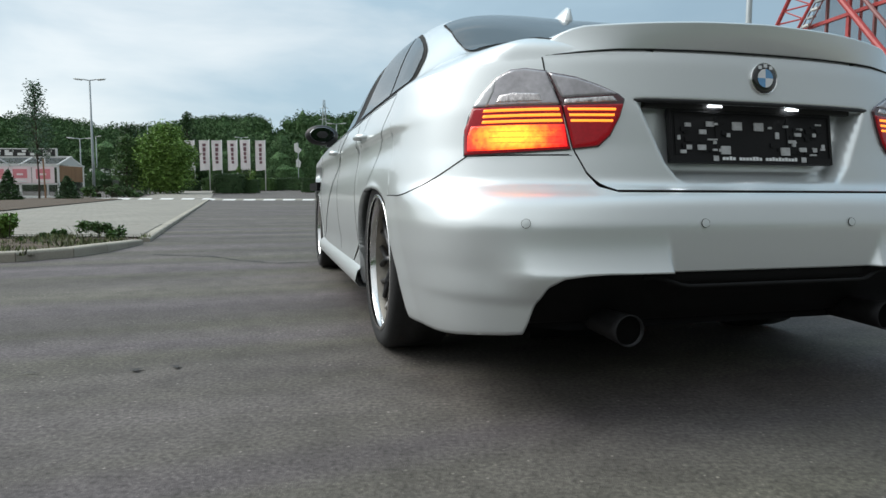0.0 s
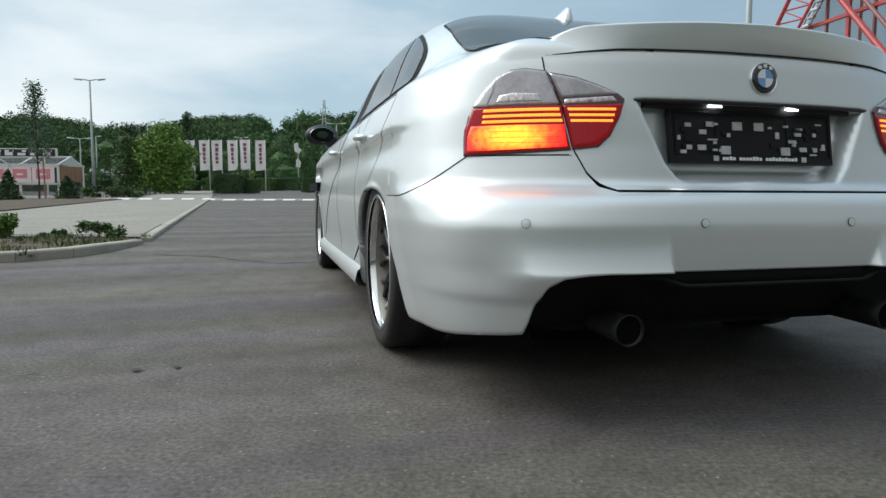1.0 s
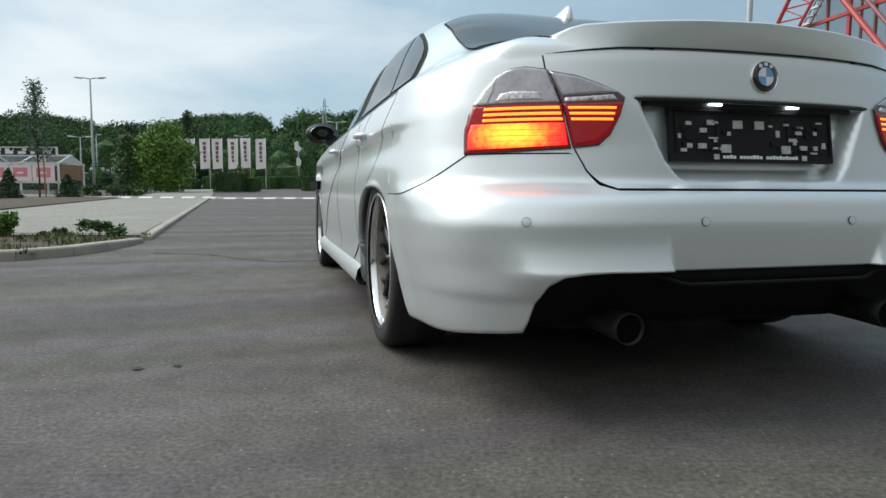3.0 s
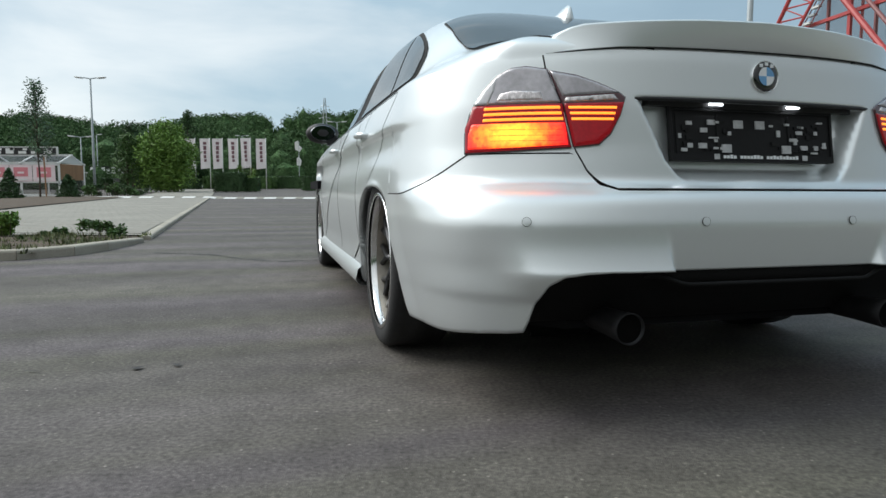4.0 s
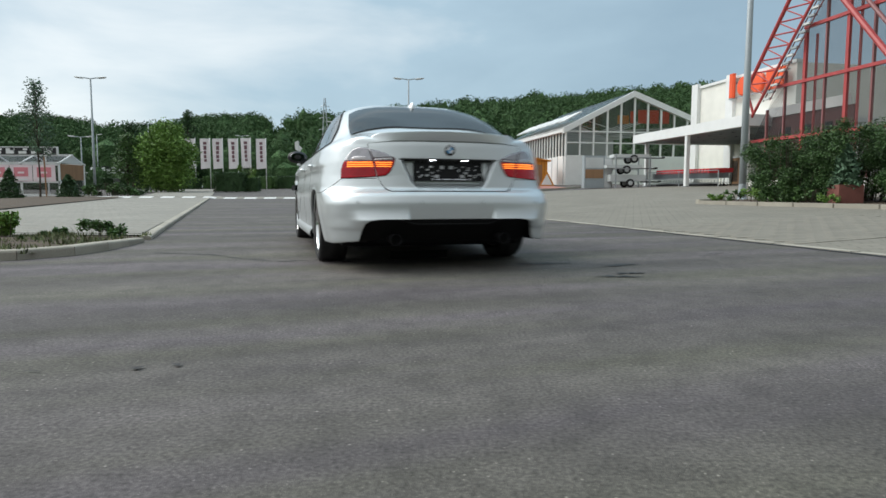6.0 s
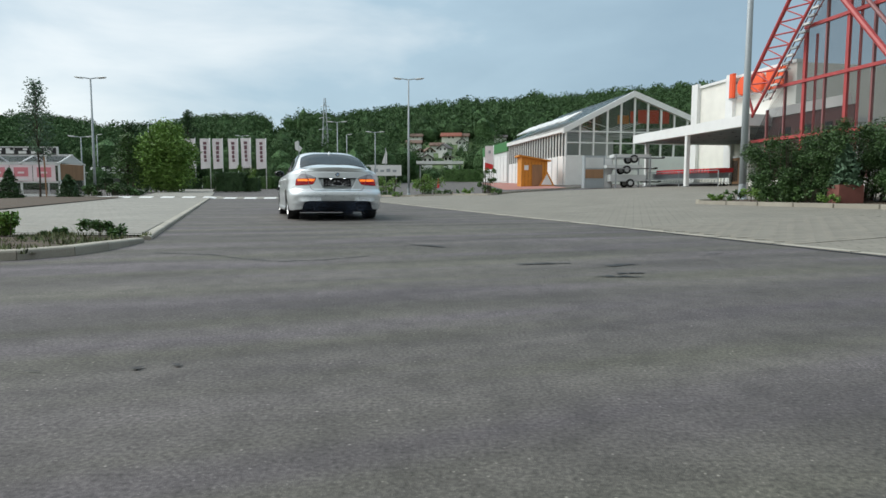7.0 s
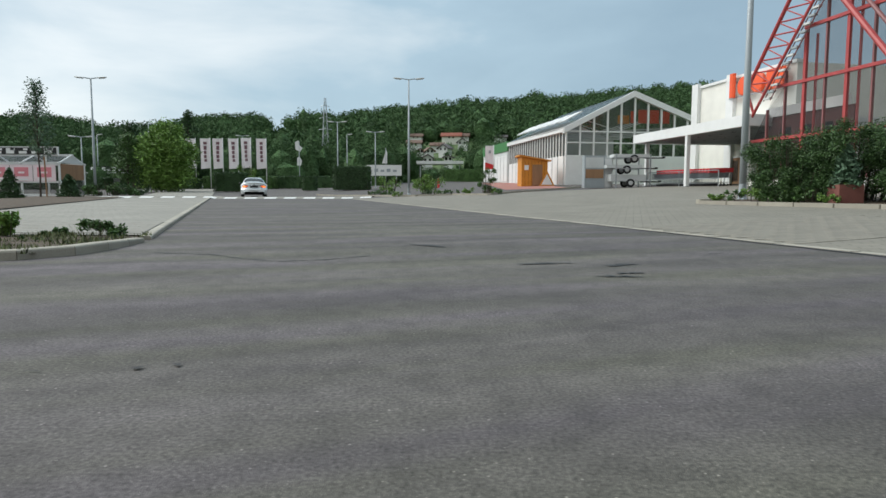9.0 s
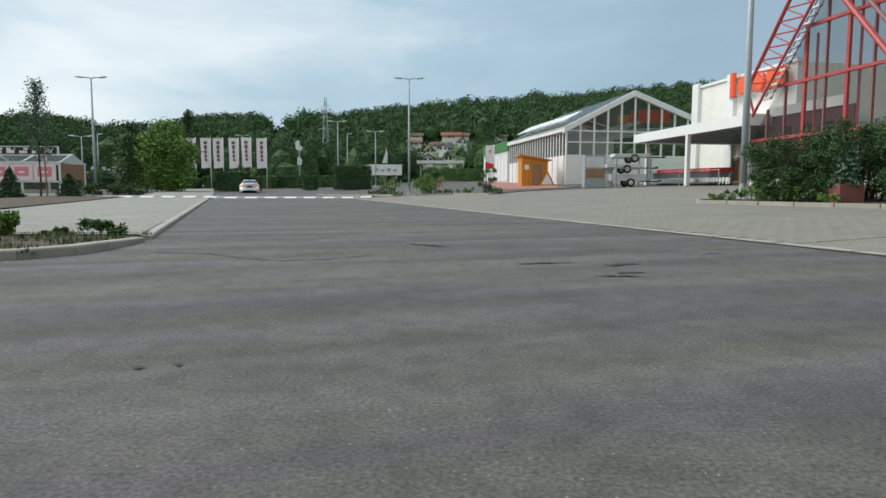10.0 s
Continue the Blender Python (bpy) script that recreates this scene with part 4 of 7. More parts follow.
# canopy
cn = store_thing("canopy", "white flat canopy on white posts in front of the store", "canopy")
part("front_beam", M().box(-.15, .15, -6.3, 7.4, 4.30, 4.92), WHITE, cn)
part("end_beam", M().box(.15, 8.1, 7.1, 7.4, 4.30, 4.92), WHITE, cn)
part("end_beam", M().box(.15, 8.1, -6.3, -6.0, 4.30, 4.92), WHITE, cn)
part("deck", M().box(.15, 8.1, -6.0, 7.1, 4.72, 4.86), WHITE_D, cn)
for b in np.linspace(-5.2, 6.4, 10):
    part("joist", M().box(.15, 8.05, b - .08, b + .08, 4.32, 4.72), POSTM, cn)
for a in (2.2, 4.2, 6.2):
    part("purlin", M().box(a - .06, a + .06, -6.0, 7.1, 4.40, 4.56), DARK, cn)
for a, b in ((0, 0), (.9, 7.2), (0, -6.0)):
    part("post", M().box(a - .13, a + .13, b - .13, b + .13, at_store(a, b) - .1, 4.3, c=.02), WHITE, cn)
    part("post_foot", M().box(a - .2, a + .2, b - .2, b + .2, at_store(a, b) - .1, at_store(a, b) + .05), GALV, cn)
# glasshouse
gh = store_thing("glasshouse", "white-framed glass garden hall with a pitched roof", "greenhouse")
A0, A1, AR, B0, B1 = -1.02, 12.6, 5.6, 19.4, 39.0
ZE, ZR, ZE2, ZS = 6.35, 9.9, 7.2, 4.05
base = at_store(A0, B0) - .2
part("plinth_wall", M().box(A0 - .05, A1, B0 - .12, B0 + .12, base, ZS), WHITE, gh)
part("plinth_wall", M().box(A0 - .12, A0 + .12, B0 + .12, B1, base, ZS), WHITE, gh)
for k in range(16):
    b0 = B0 + .2 + k * 1.6
    part("wall_batten", M().box(A0 - .16, A0 - .12, b0, b0 + .05, base, ZS), GALV, gh)
part("back_wall", M().prism([(A0, base), (A1, base), (A1, ZE2), (AR, ZR), (A0, ZE)], B1, B1 + .2), WHITE_D, gh)
# near-black floor: the hall's inner shade is put into its colour
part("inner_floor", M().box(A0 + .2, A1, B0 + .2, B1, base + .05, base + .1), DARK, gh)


def roof_line(a):
    return ZE + (ZR - ZE) * (a - A0) / (AR - A0) if a < AR else ZR + (ZE2 - ZR) * (a - AR) / (A1 - AR)


cols = np.linspace(A0, A1, 11)
for i, a in enumerate(cols):
    part("mullion", M().box(a - .07, a + .07, B0 - .1, B0 + .1, ZS, roof_line(a)), WHITE, gh)
for i in range(10):
    a, b = cols[i] + .07, cols[i + 1] - .07
    part("pane", M().add([(a, B0, ZS), (b, B0, ZS), (b, B0, ZE - .05), (a, B0, ZE - .05)], [(0, 1, 2, 3)]), PANE, gh)
    part("pane", M().add([(a, B0, ZE + .05), (b, B0, ZE + .05), (b, B0, roof_line(b)), (a, B0, roof_line(a))], [(0, 1, 2, 3)]), PANE, gh)
for z in (ZS, ZE, 5.3):
    part("transom", M().box(A0, A1, B0 - .09, B0 + .09, z - .06, z + .06), WHITE, gh)
for b in np.linspace(B0, B1, 24):
    part("mullion", M().box(A0 - .08, A0 + .08, b - .09, b + .09, ZS, ZE), WHITE, gh)
    part("pane", M().box(A0 - .01, A0 + .01, b + .09, b + (B1 - B0) / 23 - .09, ZS, ZE), PANE, gh)
part("eave_gutter", M().box(A0 - .35, A0 + .15, B0 - .3, B1, ZE - .08, ZE + .32), WHITE, gh)
for aa, za, ab, zb in ((A0 - .35, ZE, AR, ZR), (AR, ZR, A1 + .3, ZE2)):
    part("verge_board", M().add([(aa, B0 - .35, za - .25), (ab, B0 - .35, zb - .25), (ab, B0 - .35, zb + .30), (aa, B0 - .35, za + .30), (aa, B0 + .05, za - .25), (ab, B0 + .05, zb - .25), (ab, B0 + .05, zb + .30), (aa, B0 + .05, za + .30)],
                                [(0, 1, 2, 3), (7, 6, 5, 4), (0, 4, 5, 1), (3, 2, 6, 7), (0, 3, 7, 4), (1, 5, 6, 2)]), WHITE, gh)
    part("roof_slope", M().add([(aa, B0, za + .28), (ab, B0, zb + .28), (ab, B1, zb + .28), (aa, B1, za + .28), (aa, B0, za + .18), (ab, B0, zb + .18), (ab, B1, zb + .18), (aa, B1, za + .18)],
                               [(0, 1, 2, 3), (7, 6, 5, 4), (0, 4, 5, 1), (1, 5, 6, 2), (2, 6, 7, 3), (3, 7, 4, 0)]), PANE_P, gh)
for b in np.linspace(B0 + 3, B1 - 2, 6):
    part("roof_vent", M().box(A0 + 1.0, A0 + 3.0, b, b + 2.2, 0, .12, m=pose(0, 0, ZE + 1.25, 0, -28, 0)), WHITE, gh)
    part("truss", M().tube([(A0, b, ZE), (AR, b, ZE + .4), (A1, b, ZE2)], .07, 5), WHITE_D, gh)
    part("truss", M().tube([(A0 + 3, b, ZE + 1.4), (AR, b, ZE + .4), (A1 - 3, b, ZE2 + 1.0)], .05, 5), WHITE_D, gh)
hs = store_thing("hall_sign", "orange-red sign shapes hung inside the gable glass", "sign", 0, B0 + .6, 7.0)
for k, (a, w, h) in enumerate(((5.7, .5, 1.1), (6.5, .9, 1.25), (7.7, .9, 1.25), (8.9, .8, 1.15))):
    part("sign_block", M().box(a, a + w, 0, .15, .3, .3 + h, c=.05), ORANGE_SIGN, hs)
part("sign_block", M().box(4.4, 5.5, 0, .12, .2, 1.0), ORANGE, hs)
# low annex with a green fascia behind the glasshouse
ax = store_thing("annex", "low white panelled annex with a green fascia", "building", -.9, 39.3)
part("wall", M().box(-.3, 6, 0, 13, 1.0, 5.7), WHITE_D, ax)
part("fascia", M().box(-.4, 6.1, -.1, 13.1, 5.7, 6.9), GREEN_F, ax)
for k in range(8):
    part("wall_panel", M().box(-.36, -.3, k * 1.6 + .15, k * 1.6 + 1.45, 2.0, 5.2), WHITE, ax)
part("end_panel", M().box(0, 5.5, -.06, 0, 2.0, 5.2), WHITE, ax)


# orange shed with a warning triangle leaning on it
sd = store_thing("shed", "orange wooden sales shed with a slanting roof", "shed", -3.85, 20.8, 0, -6)
z0 = at_store(-4, 20)
part("body", M().prism([(-1.2, z0 - .1), (1.25, z0 - .1), (1.25, z0 + 2.35), (-1.2, z0 + 2.75)], -1.1, 1.1), ORANGE, sd)
part("roof", M().prism([(-1.45, z0 + 2.78), (1.55, z0 + 2.3), (1.55, z0 + 2.42), (-1.45, z0 + 2.92)], -1.35, 1.35), ORANGE, sd)
part("door", M().box(-.2, .75, -1.15, -1.1, z0 + .05, z0 + 2.0), WOODP, sd)
part("notice", M().box(-.95, -.55, -1.13, -1.1, z0 + 1.5, z0 + 1.95), WHITE, sd)
for k in range(8):
    part("plank_gap", M().box(-1.2 + k * .31, -1.185 + k * .31, -1.108, -1.1, z0, z0 + 2.3), DARK, sd)
wz = store_thing("warning_sign", "red-edged white triangular warning sign leaning on the shed", "sign", -2.9, 19.2, 0, -6)
part("edge", M().prism([(-.75, z0), (.75, z0), (0, z0 + 1.45)], -.03, .03), ORANGE, wz)
part("face", M().prism([(-.52, z0 + .13), (.52, z0 + .13), (0, z0 + 1.13)], -.05, -.03), WHITE, wz)
cone = store_thing("bollard", "short red bollard on the paving", "bollard", -11.8, 27.5)
part("post", M().lathe([(.12, at_store(-11.8, 27.5)), (.1, at_store(-11.8, 27.5) + .9), (0, at_store(-11.8, 27.5) + .95)], 12), REDP, cone)
solid("red_paving", sheet(span(5, 10, 1), span(52, 84, 4), .012), mat("red_pavers", (.34, .15, .12), .85, var=.15, scale=1.5, fine=40, bump=.2), "patch of red block paving before the annex", "pavement", kind="structure")


# stacked car trailers
def trailer(a, b, z, load, k, spare):
    ob = store_thing("car_trailer", "small silver car trailer stacked with others" if k else "small silver car trailer on the ground under others", "trailer", a, b, z, -9.7, "stack of car trailers")
    L, H = 2.5, .42 if load else .16
    part("bed", M().box(-L / 2 - .12, L / 2 - .12, -.65, .65, .42, .48), GALV, ob)
    for y0, y1 in ((-.68, -.65), (.65, .68)):
        part("side_board", M().box(-L / 2 - .12, L / 2 - .12, y0, y1, .42, .48 + H), WHITE_D, ob)
    part("tail_board", M().box(-L / 2 - .15, -L / 2 - .12, -.65, .65, .42, .48 + H), WHITE_D, ob)
    part("drawbar", M().tube([(L / 2 - .3, 0, .4), (L / 2 + 1.1, 0, .4)], .05, 6), BLACKP, ob)
    part("coupling", M().box(L / 2 + 1.0, L / 2 + 1.2, -.06, .06, .38, .5), BLACKP, ob)
    for y in (-.78, .78):
        w = part("wheel", M().lathe([(.16, -.08), (.27, -.09), (.30, -.05), (.30, .05), (.27, .09), (.16, .08)], 20, "y", (0, y, .30)), RUBBER, ob, smooth=True)
        part("rim", M().lathe([(0, -.085), (.1, -.09), (.165, -.07)], 16, "y", (0, y, .30)), WHITE_D, w)
    return ob


tz = at_store(-1.4, 5.4)
trailer(-1.5, 5.4, tz, True, 0, 0)
trailer(-1.8, 5.4, tz + .95, False, 1, 1)
trailer(-1.25, 5.4, tz + 1.72, False, 2, 0)
rk = store_thing("trailer_rack", "grey steel rack that carries the stacked trailers", "rack", -1.5, 5.4)
for a in (-1.3, 1.3):
    for b in (-.9, .9):
        part("upright", M().box(a - .04, a + .04, b - .04, b + .04, tz - .1, tz + 2.35), GALV, rk)
for z in (1.33, 2.12):
    for b in (-.9, .9):
        part("shelf_rail", M().box(-1.3, 1.3, b - .03, b + .03, tz + z - .05, tz + z), GALV, rk)
cb = store_thing("vending_cabinet", "grey and orange service cabinet", "cabinet", -3.75, 6.3, tz - .05, -9.7)
part("body", M().box(-.75, .75, -.4, .4, 0, 2.35, c=.03), POSTM, cb)
part("panel", M().box(-.65, .65, -.42, -.4, .7, 1.35), WOODP, cb, "orange-brown advert panel")
part("panel", M().box(-.65, .65, -.42, -.4, 1.45, 2.2), WHITE_D, cb)
cb = store_thing("cabinet", "white narrow metal cabinet", "cabinet", -2.75, 6.2, tz - .05, -9.7)
part("body", M().box(-.35, .35, -.35, .35, 0, 2.2, c=.03), WHITE_D, cb)
part("door", M().box(-.3, .3, -.37, -.35, .1, 2.1), WHITE, cb)


# shopping trolleys, nested in rows
def first_trolley():
    ob = store_thing("shopping_trolley", "chrome wire shopping trolley with a red handle in a nested row", "shopping trolley", 0, 0, 0, 0, "nested shopping trolleys")
    m = M()
    fr = lambda z, k: [(-.26 + .02 * k, -.42 + .1 * k, z), (.26 - .02 * k, -.42 + .1 * k, z), (.24 - .02 * k, .45, z), (-.24 + .02 * k, .45, z)]
    for z, k in ((.50, 1), (.62, .7), (.75, .4), (.88, 0)):
        m.tube(fr(z, k), .013 if z < .88 else .018, 4, True)
    for i in range(9):
        x = -.25 + .0625 * i
        m.tube([(x, -.32, .5), (x, -.42, .88)], .015, 3)
        m.tube([(x, .45, .5), (x, .45, .88)], .011, 3)
        y = -.40 + .105 * i
        m.tube([(-.25, y, .5), (-.26, y, .88)], .016, 3)
        m.tube([(.25, y, .5), (.26, y, .88)], .011, 3)
    part("basket", m, GALV, ob)
    for x in (-.24, .24):
        part("frame", M().tube([(x, -.5, 1.0), (x, -.40, .6), (x, -.35, .2), (x * .9, .42, .14)], .014, 5), GALV, ob)
        for y in (-.34, .40):
            part("wheel", M().lathe([(.0, -.015), (.06, -.015), (.06, .015), (0, .015)], 10, "x", (x, y, .06)), BLACKP, ob)
    part("handle", M().tube([(-.29, -.5, 1.0), (.29, -.5, 1.0)], .04, 8), REDP, ob, "red plastic handle")
    part("child_seat", M().box(-.27, .27, -.50, -.30, .82, 1.10), REDP, ob, "red plastic flap")
    return ob


t0 = first_trolley()
count = 0
for row, (a, b0, n) in enumerate(((.8, -1.2, 20), (1.45, -1.1, 20), (2.1, -.9, 19))):
    for k in range(n):
        b = b0 + k * .34
        mt = STORE @ pose(a, b, at_store(a, b) + .02, 0, 0, 0)
        if row == 0 and k == 0:
            t0.matrix_basis = mt
        else:
            copy_thing(t0, mt)
rl = store_thing("trolley_rail", "low steel rail beside the trolleys", "rail")
for b in (-2.9, 1.6, 6.2):
    part("post", M().tube([(.4, b, at_store(.4, b)), (.4, b, at_store(.4, b) + 1.0)], .03, 8), GALV, rl)
for h in (.5, 1.0):
    part("bar", M().tube([(.4, -2.9, at_store(.4, -2.9) + h), (.4, 6.2, at_store(.4, 6.2) + h)], .025, 8), GALV, rl)


# ---- the red steel and glass entrance gable ----
gl = store_thing("glass_entrance", "tall glazed entrance gable with a red steel frame", "entrance hall")
T0, TA, T1, ZB, ZA = 5.72, 13.9, 21.5, 3.40, 14.8
top_of = lambda t: ZB + (ZA - ZB) * ((t - T0) / (TA - T0) if t < TA else (T1 - t) / (T1 - TA))
ts = [6.91, 8.24, 9.60, 10.97, 12.29, 13.75, 15.1, 16.4, 17.7, 19.0, 20.2]
zs = [1.2, 3.46, 6.16, 8.75, 11.3, 13.6]
for k, t in enumerate(ts):
    w = .085 if k in (2, 4) else .045
    part("mullion", M().box(.55 - .06, .55 + .08, -t - w, -t + w, .8, top_of(t)), RED if k in (2, 4) else MULL, gl)
    if k in (2, 4):
        part("mullion", M().box(.9, 1.0, -t - .30, -t - .22, .8, top_of(t) - .4), RED, gl)
for z in zs[1:]:
    f = (z - ZB) / (ZA - ZB)
    a, b = T0 + (TA - T0) * f, T1 - (T1 - TA) * f
    part("transom", M().box(.42, .60, -b, -a, z - .075, z + .075), RED, gl)
edges = [T0] + ts + [T1]
for i in range(len(edges) - 1):
    for j in range(len(zs) - 1):
        a, b, z0, z1 = edges[i], edges[i + 1], zs[j], zs[j + 1]
        pa, pb = min(z1, top_of(a)), min(z1, top_of(b))
        if max(pa, pb) <= z0 + .05:
            continue
        pa, pb = max(pa, z0), max(pb, z0)
        part("pane", M().add([(.55, -a - .03, z0), (.55, -b + .03, z0), (.55, -b + .03, pb), (.55, -a - .03, pa)], [(0, 1, 2, 3)]), PANE_P, gl)
# lattice frame leaning along the gable's edges
def chord(t0, z0, t1, z1, a=0.0, r=.11):
    return M().tube([(a, -t0, z0), (a, -t1, z1)], r, 8)


outer_t = lambda z: 6.38 + (z - 6.73) / 1.277
inner_t = lambda z: 6.41 + (z - 4.94) / 1.186
part("lattice_chord", chord(outer_t(6.25), 6.25, outer_t(12.5), 12.5, -.1, .10), RED, gl)
part("lattice_chord", chord(inner_t(4.75), 4.75, inner_t(12.3), 12.3, .1, .075), RED, gl)
part("lattice_chord", M().tube([(-.1, -outer_t(6.25), 6.25), (.1, -inner_t(4.9), 4.9)], .07, 8), RED, gl)
for k in range(11):
    z = 6.5 + .55 * k
    part("lattice_bar", M().tube([(-.1, -outer_t(z), z), (.1, -inner_t(z - .1), z - .1)], .045, 5), RED, gl)
    part("lattice_bar", M().tube([(-.1, -outer_t(z), z), (.1, -inner_t(z - .65), z - .65)], .035, 5), RED, gl)
for k in range(20):
    z = 5.6 + .32 * k
    part("ladder_rung", M().box(.12, .32, -inner_t(z) - .62, -inner_t(z) - .14, z - .05, z + .05), POSTM if k % 2 else WHITE_D, gl)
for d in (.12, .64):
    part("ladder_rail", chord(inner_t(5.5) + d, 5.5, inner_t(12.0) + d, 12.0, .22, .03), MULL, gl)
part("lattice_chord", chord(10.4, 11.73, 17.88, 3.2, -.1, .13), RED, gl)
part("lattice_chord", chord(11.2, 11.73, 18.68, 3.2, .15, .09), MULL, gl)
part("pitched_roof", M().add([(.55, -T0, ZB), (.55, -TA, ZA), (8.1, -TA, ZA), (8.1, -T0, ZB), (.55, -T1, ZB), (8.1, -T1, ZB)], [(0, 1, 2, 3), (1, 4, 5, 2)]), PANE_P, gl)
part("inner_fascia", M().box(1.2, 1.4, -11.7, -5.9, 4.75, 5.25), WHITE, gl, "white fascia inside")
part("inner_wall", M().box(1.3, 1.5, -12.0, -5.9, .5, 4.75), mat("dark_red_wall", (.09, .02, .018), .7, var=.2, scale=1, bump=.1), gl, "dark red shop wall inside")
# near-black blocks that stand for the unlit inside of the shop
for b in (-7.4, -8.9, -10.3):
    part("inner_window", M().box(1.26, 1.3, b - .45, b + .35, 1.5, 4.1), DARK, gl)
part("inner_column", M().box(4.2, 4.5, -13.6, -13.3, 1, 8), CREAM, gl)
part("inner_wall", M().box(3.0, 3.2, -21, -14.4, 1.0, 6.3), CREAM, gl)
# near-black too, the unlit room behind put into the colour
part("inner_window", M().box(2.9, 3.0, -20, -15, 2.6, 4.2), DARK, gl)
part("low_wall", M().box(.45, .65, -T1, -T0, .6, 1.3), CREAM, gl)

# ---- hedge, planter and kerb in front of the entrance ----
hk = thing("hedge_kerb", (0, 0, 0), "pale concrete kerb before the hedge", "kerb", kind="structure")
hp0, hp1 = Vector((6.95, 17.4, 0)), Vector((13.0, 1.0, 0))
dirv = (hp1 - hp0).normalized()
for k in range(16):
    p = hp0 + dirv * (k + .5)
    part("kerb_stone", M().box(-.49, .49, -.08, .08, -.1, .10, m=pose(p.x, p.y, gz(p.x, p.y), 0, 0, math.degrees(math.atan2(dirv.y, dirv.x))), c=.012), KERB, hk)
p = hp0 + Vector((.8, .28, 0))
part("kerb_stone", M().box(-.9, .9, -.08, .08, -.1, .10, m=pose(p.x, p.y, gz(p.x, p.y), 0, 0, 16), c=.012), KERB, hk)
rows = [[(hp0.x + dirv.x * s + .1 + u * 3.6, hp0.y + dirv.y * s + u * 1.1, gz(hp0.x + dirv.x * s + u * 3.6, hp0.y + dirv.y * s + u * 1.1) + .07) for u in np.linspace(0, 1, 6)] for s in np.linspace(0, 16, 17)]
solid("hedge_bed", M().grid(rows), SOIL, "soil bed under the hedge", "soil", kind="structure")
for k, (s, off, rx, h, mt) in enumerate(((1.6, 1.3, 1.0, 1.75, LEAF_H), (3.0, 1.7, 1.1, 2.15, LEAF_H), (4.3, 1.9, 1.0, 2.1, LEAF_H), (5.6, 1.7, 1.1, 1.85, LEAF_H), (6.9, 1.6, 1.1, 1.9, LEAF_H), (8.3, 1.6, 1.1, 1.95, LEAF_H), (2.2, .8, .6, .9, LEAF_H), (9.8, 1.6, 1.1, 1.9, LEAF_H))):
    x, y = hp0.x + dirv.x * s + off, hp0.y + dirv.y * s + off * .3
    bush((x, y, gz(x, y) + .05), rx * 1.1, .95, h, mt, 90 + k, "tall loose green hedge shrub before the glass entrance", 34000, .029, "hedge")
for k in range(7):
    x, y = hp0.x + dirv.x * (.3 + k * .55) + .3, hp0.y + dirv.y * (.3 + k * .55) + .1
    bush((x, y, gz(x, y) + .06), .28, .2, .22 + .1 * (k % 3), LEAF if k % 2 else LEAF_Y, 110 + k, "low weeds along the hedge kerb", 260, .045, "weed_clump")
pl = thing("planter", (8.95, 14.35, gz(8.95, 14.35) + .05), "square terracotta concrete planter", "planter", turn=-5)
part("wall", M().box(-.26, .26, -.26, -.21, 0, .42), BRICKR, pl)
part("wall", M().box(-.26, .26, .21, .26, 0, .42), BRICKR, pl)
part("wall", M().box(-.26, -.21, -.21, .21, 0, .42), BRICKR, pl)
part("wall", M().box(.21, .26, -.21, .21, 0, .42), BRICKR, pl)
part("soil", M().box(-.21, .21, -.21, .21, .02, .36), SOIL, pl)
conifer((8.95, 14.35, gz(8.95, 14.35) + .40), .28, .85, LEAF_B, 12, "small bluish conifer growing in the planter", 1500)
bush((8.95, 14.25, gz(8.95, 14.35) + .40), .2, .15, .14, LEAF_Y, 119, "small yellow-green bedding plant in the planter", 200, .03, "bedding_plant")

# stains on the lane
STAIN = mat("oily_stain", (.022, .021, .020), .7, var=.3, scale=9, fine=80, bump=.3)


def stain(x, y, rx, ry, turn, seed):
    rnd = random.Random(seed)
    n = 40
    c, s = math.cos(radians(turn)), math.sin(radians(turn))
    pts = []
    for k in range(n):
        a = math.tau * k / n
        q = .75 + .4 * math.sin(2 * a + seed) + .3 * math.sin(5 * a + 2 * seed) + .2 * math.sin(11 * a + seed) + rnd.uniform(-.2, .2)
        q = max(q, .12)
        u, v = rx * q * math.cos(a), ry * q * math.sin(a)
        pts.append((x + u * c - v * s, y + u * s + v * c))
    m = M()
    m.add([(px, py, gz(px, py) + .007) for px, py in pts], [tuple(range(n))])
    solid("oil_stain", m, STAIN, "dark oily stain on the asphalt", "stain", kind="structure")


for k, (x, y, rx, ry, t) in enumerate(((1.42, 5.12, .15, .07, 10), (1.22, 4.42, .12, .06, -10), (1.34, 4.60, .09, .05, 20), (-.15, 6.84, .20, .09, -25), (-.885, 2.10, .022, .014, 0), (-1.0, 2.06, .032, .013, 25), (.82, 5.2, .26, .05, 5), (2.6, 6.1, .09, .04, -10), (-1.32, 2.02, .02, .008, 0), (4.8, 34.2, .45, .3, 0))):
    stain(x, y, rx, ry, t, k)

# tar-filled crack across the lane
crack = [(-2.72, 6.0), (-2.1, 5.85), (-1.72, 5.5), (-1.38, 5.32), (-1.0, 5.46), (-.66, 5.8)]
cp = np.array(crack)
cs = np.linspace(0, 1, 60)
px, py_ = np.interp(cs, np.linspace(0, 1, 6), cp[:, 0]), np.interp(cs, np.linspace(0, 1, 6), cp[:, 1])
rows = []
for k in range(60):
    w = .017 + .010 * math.sin(k * .7) + .006 * math.sin(k * 2.3)
    j = .012 * math.sin(k * 1.3)
    rows.append([(float(px[k]), float(py_[k]) + j - w, gz(float(px[k]), float(py_[k])) + .003), (float(px[k]), float(py_[k]) + j + w, gz(float(px[k]), float(py_[k])) + .003)])
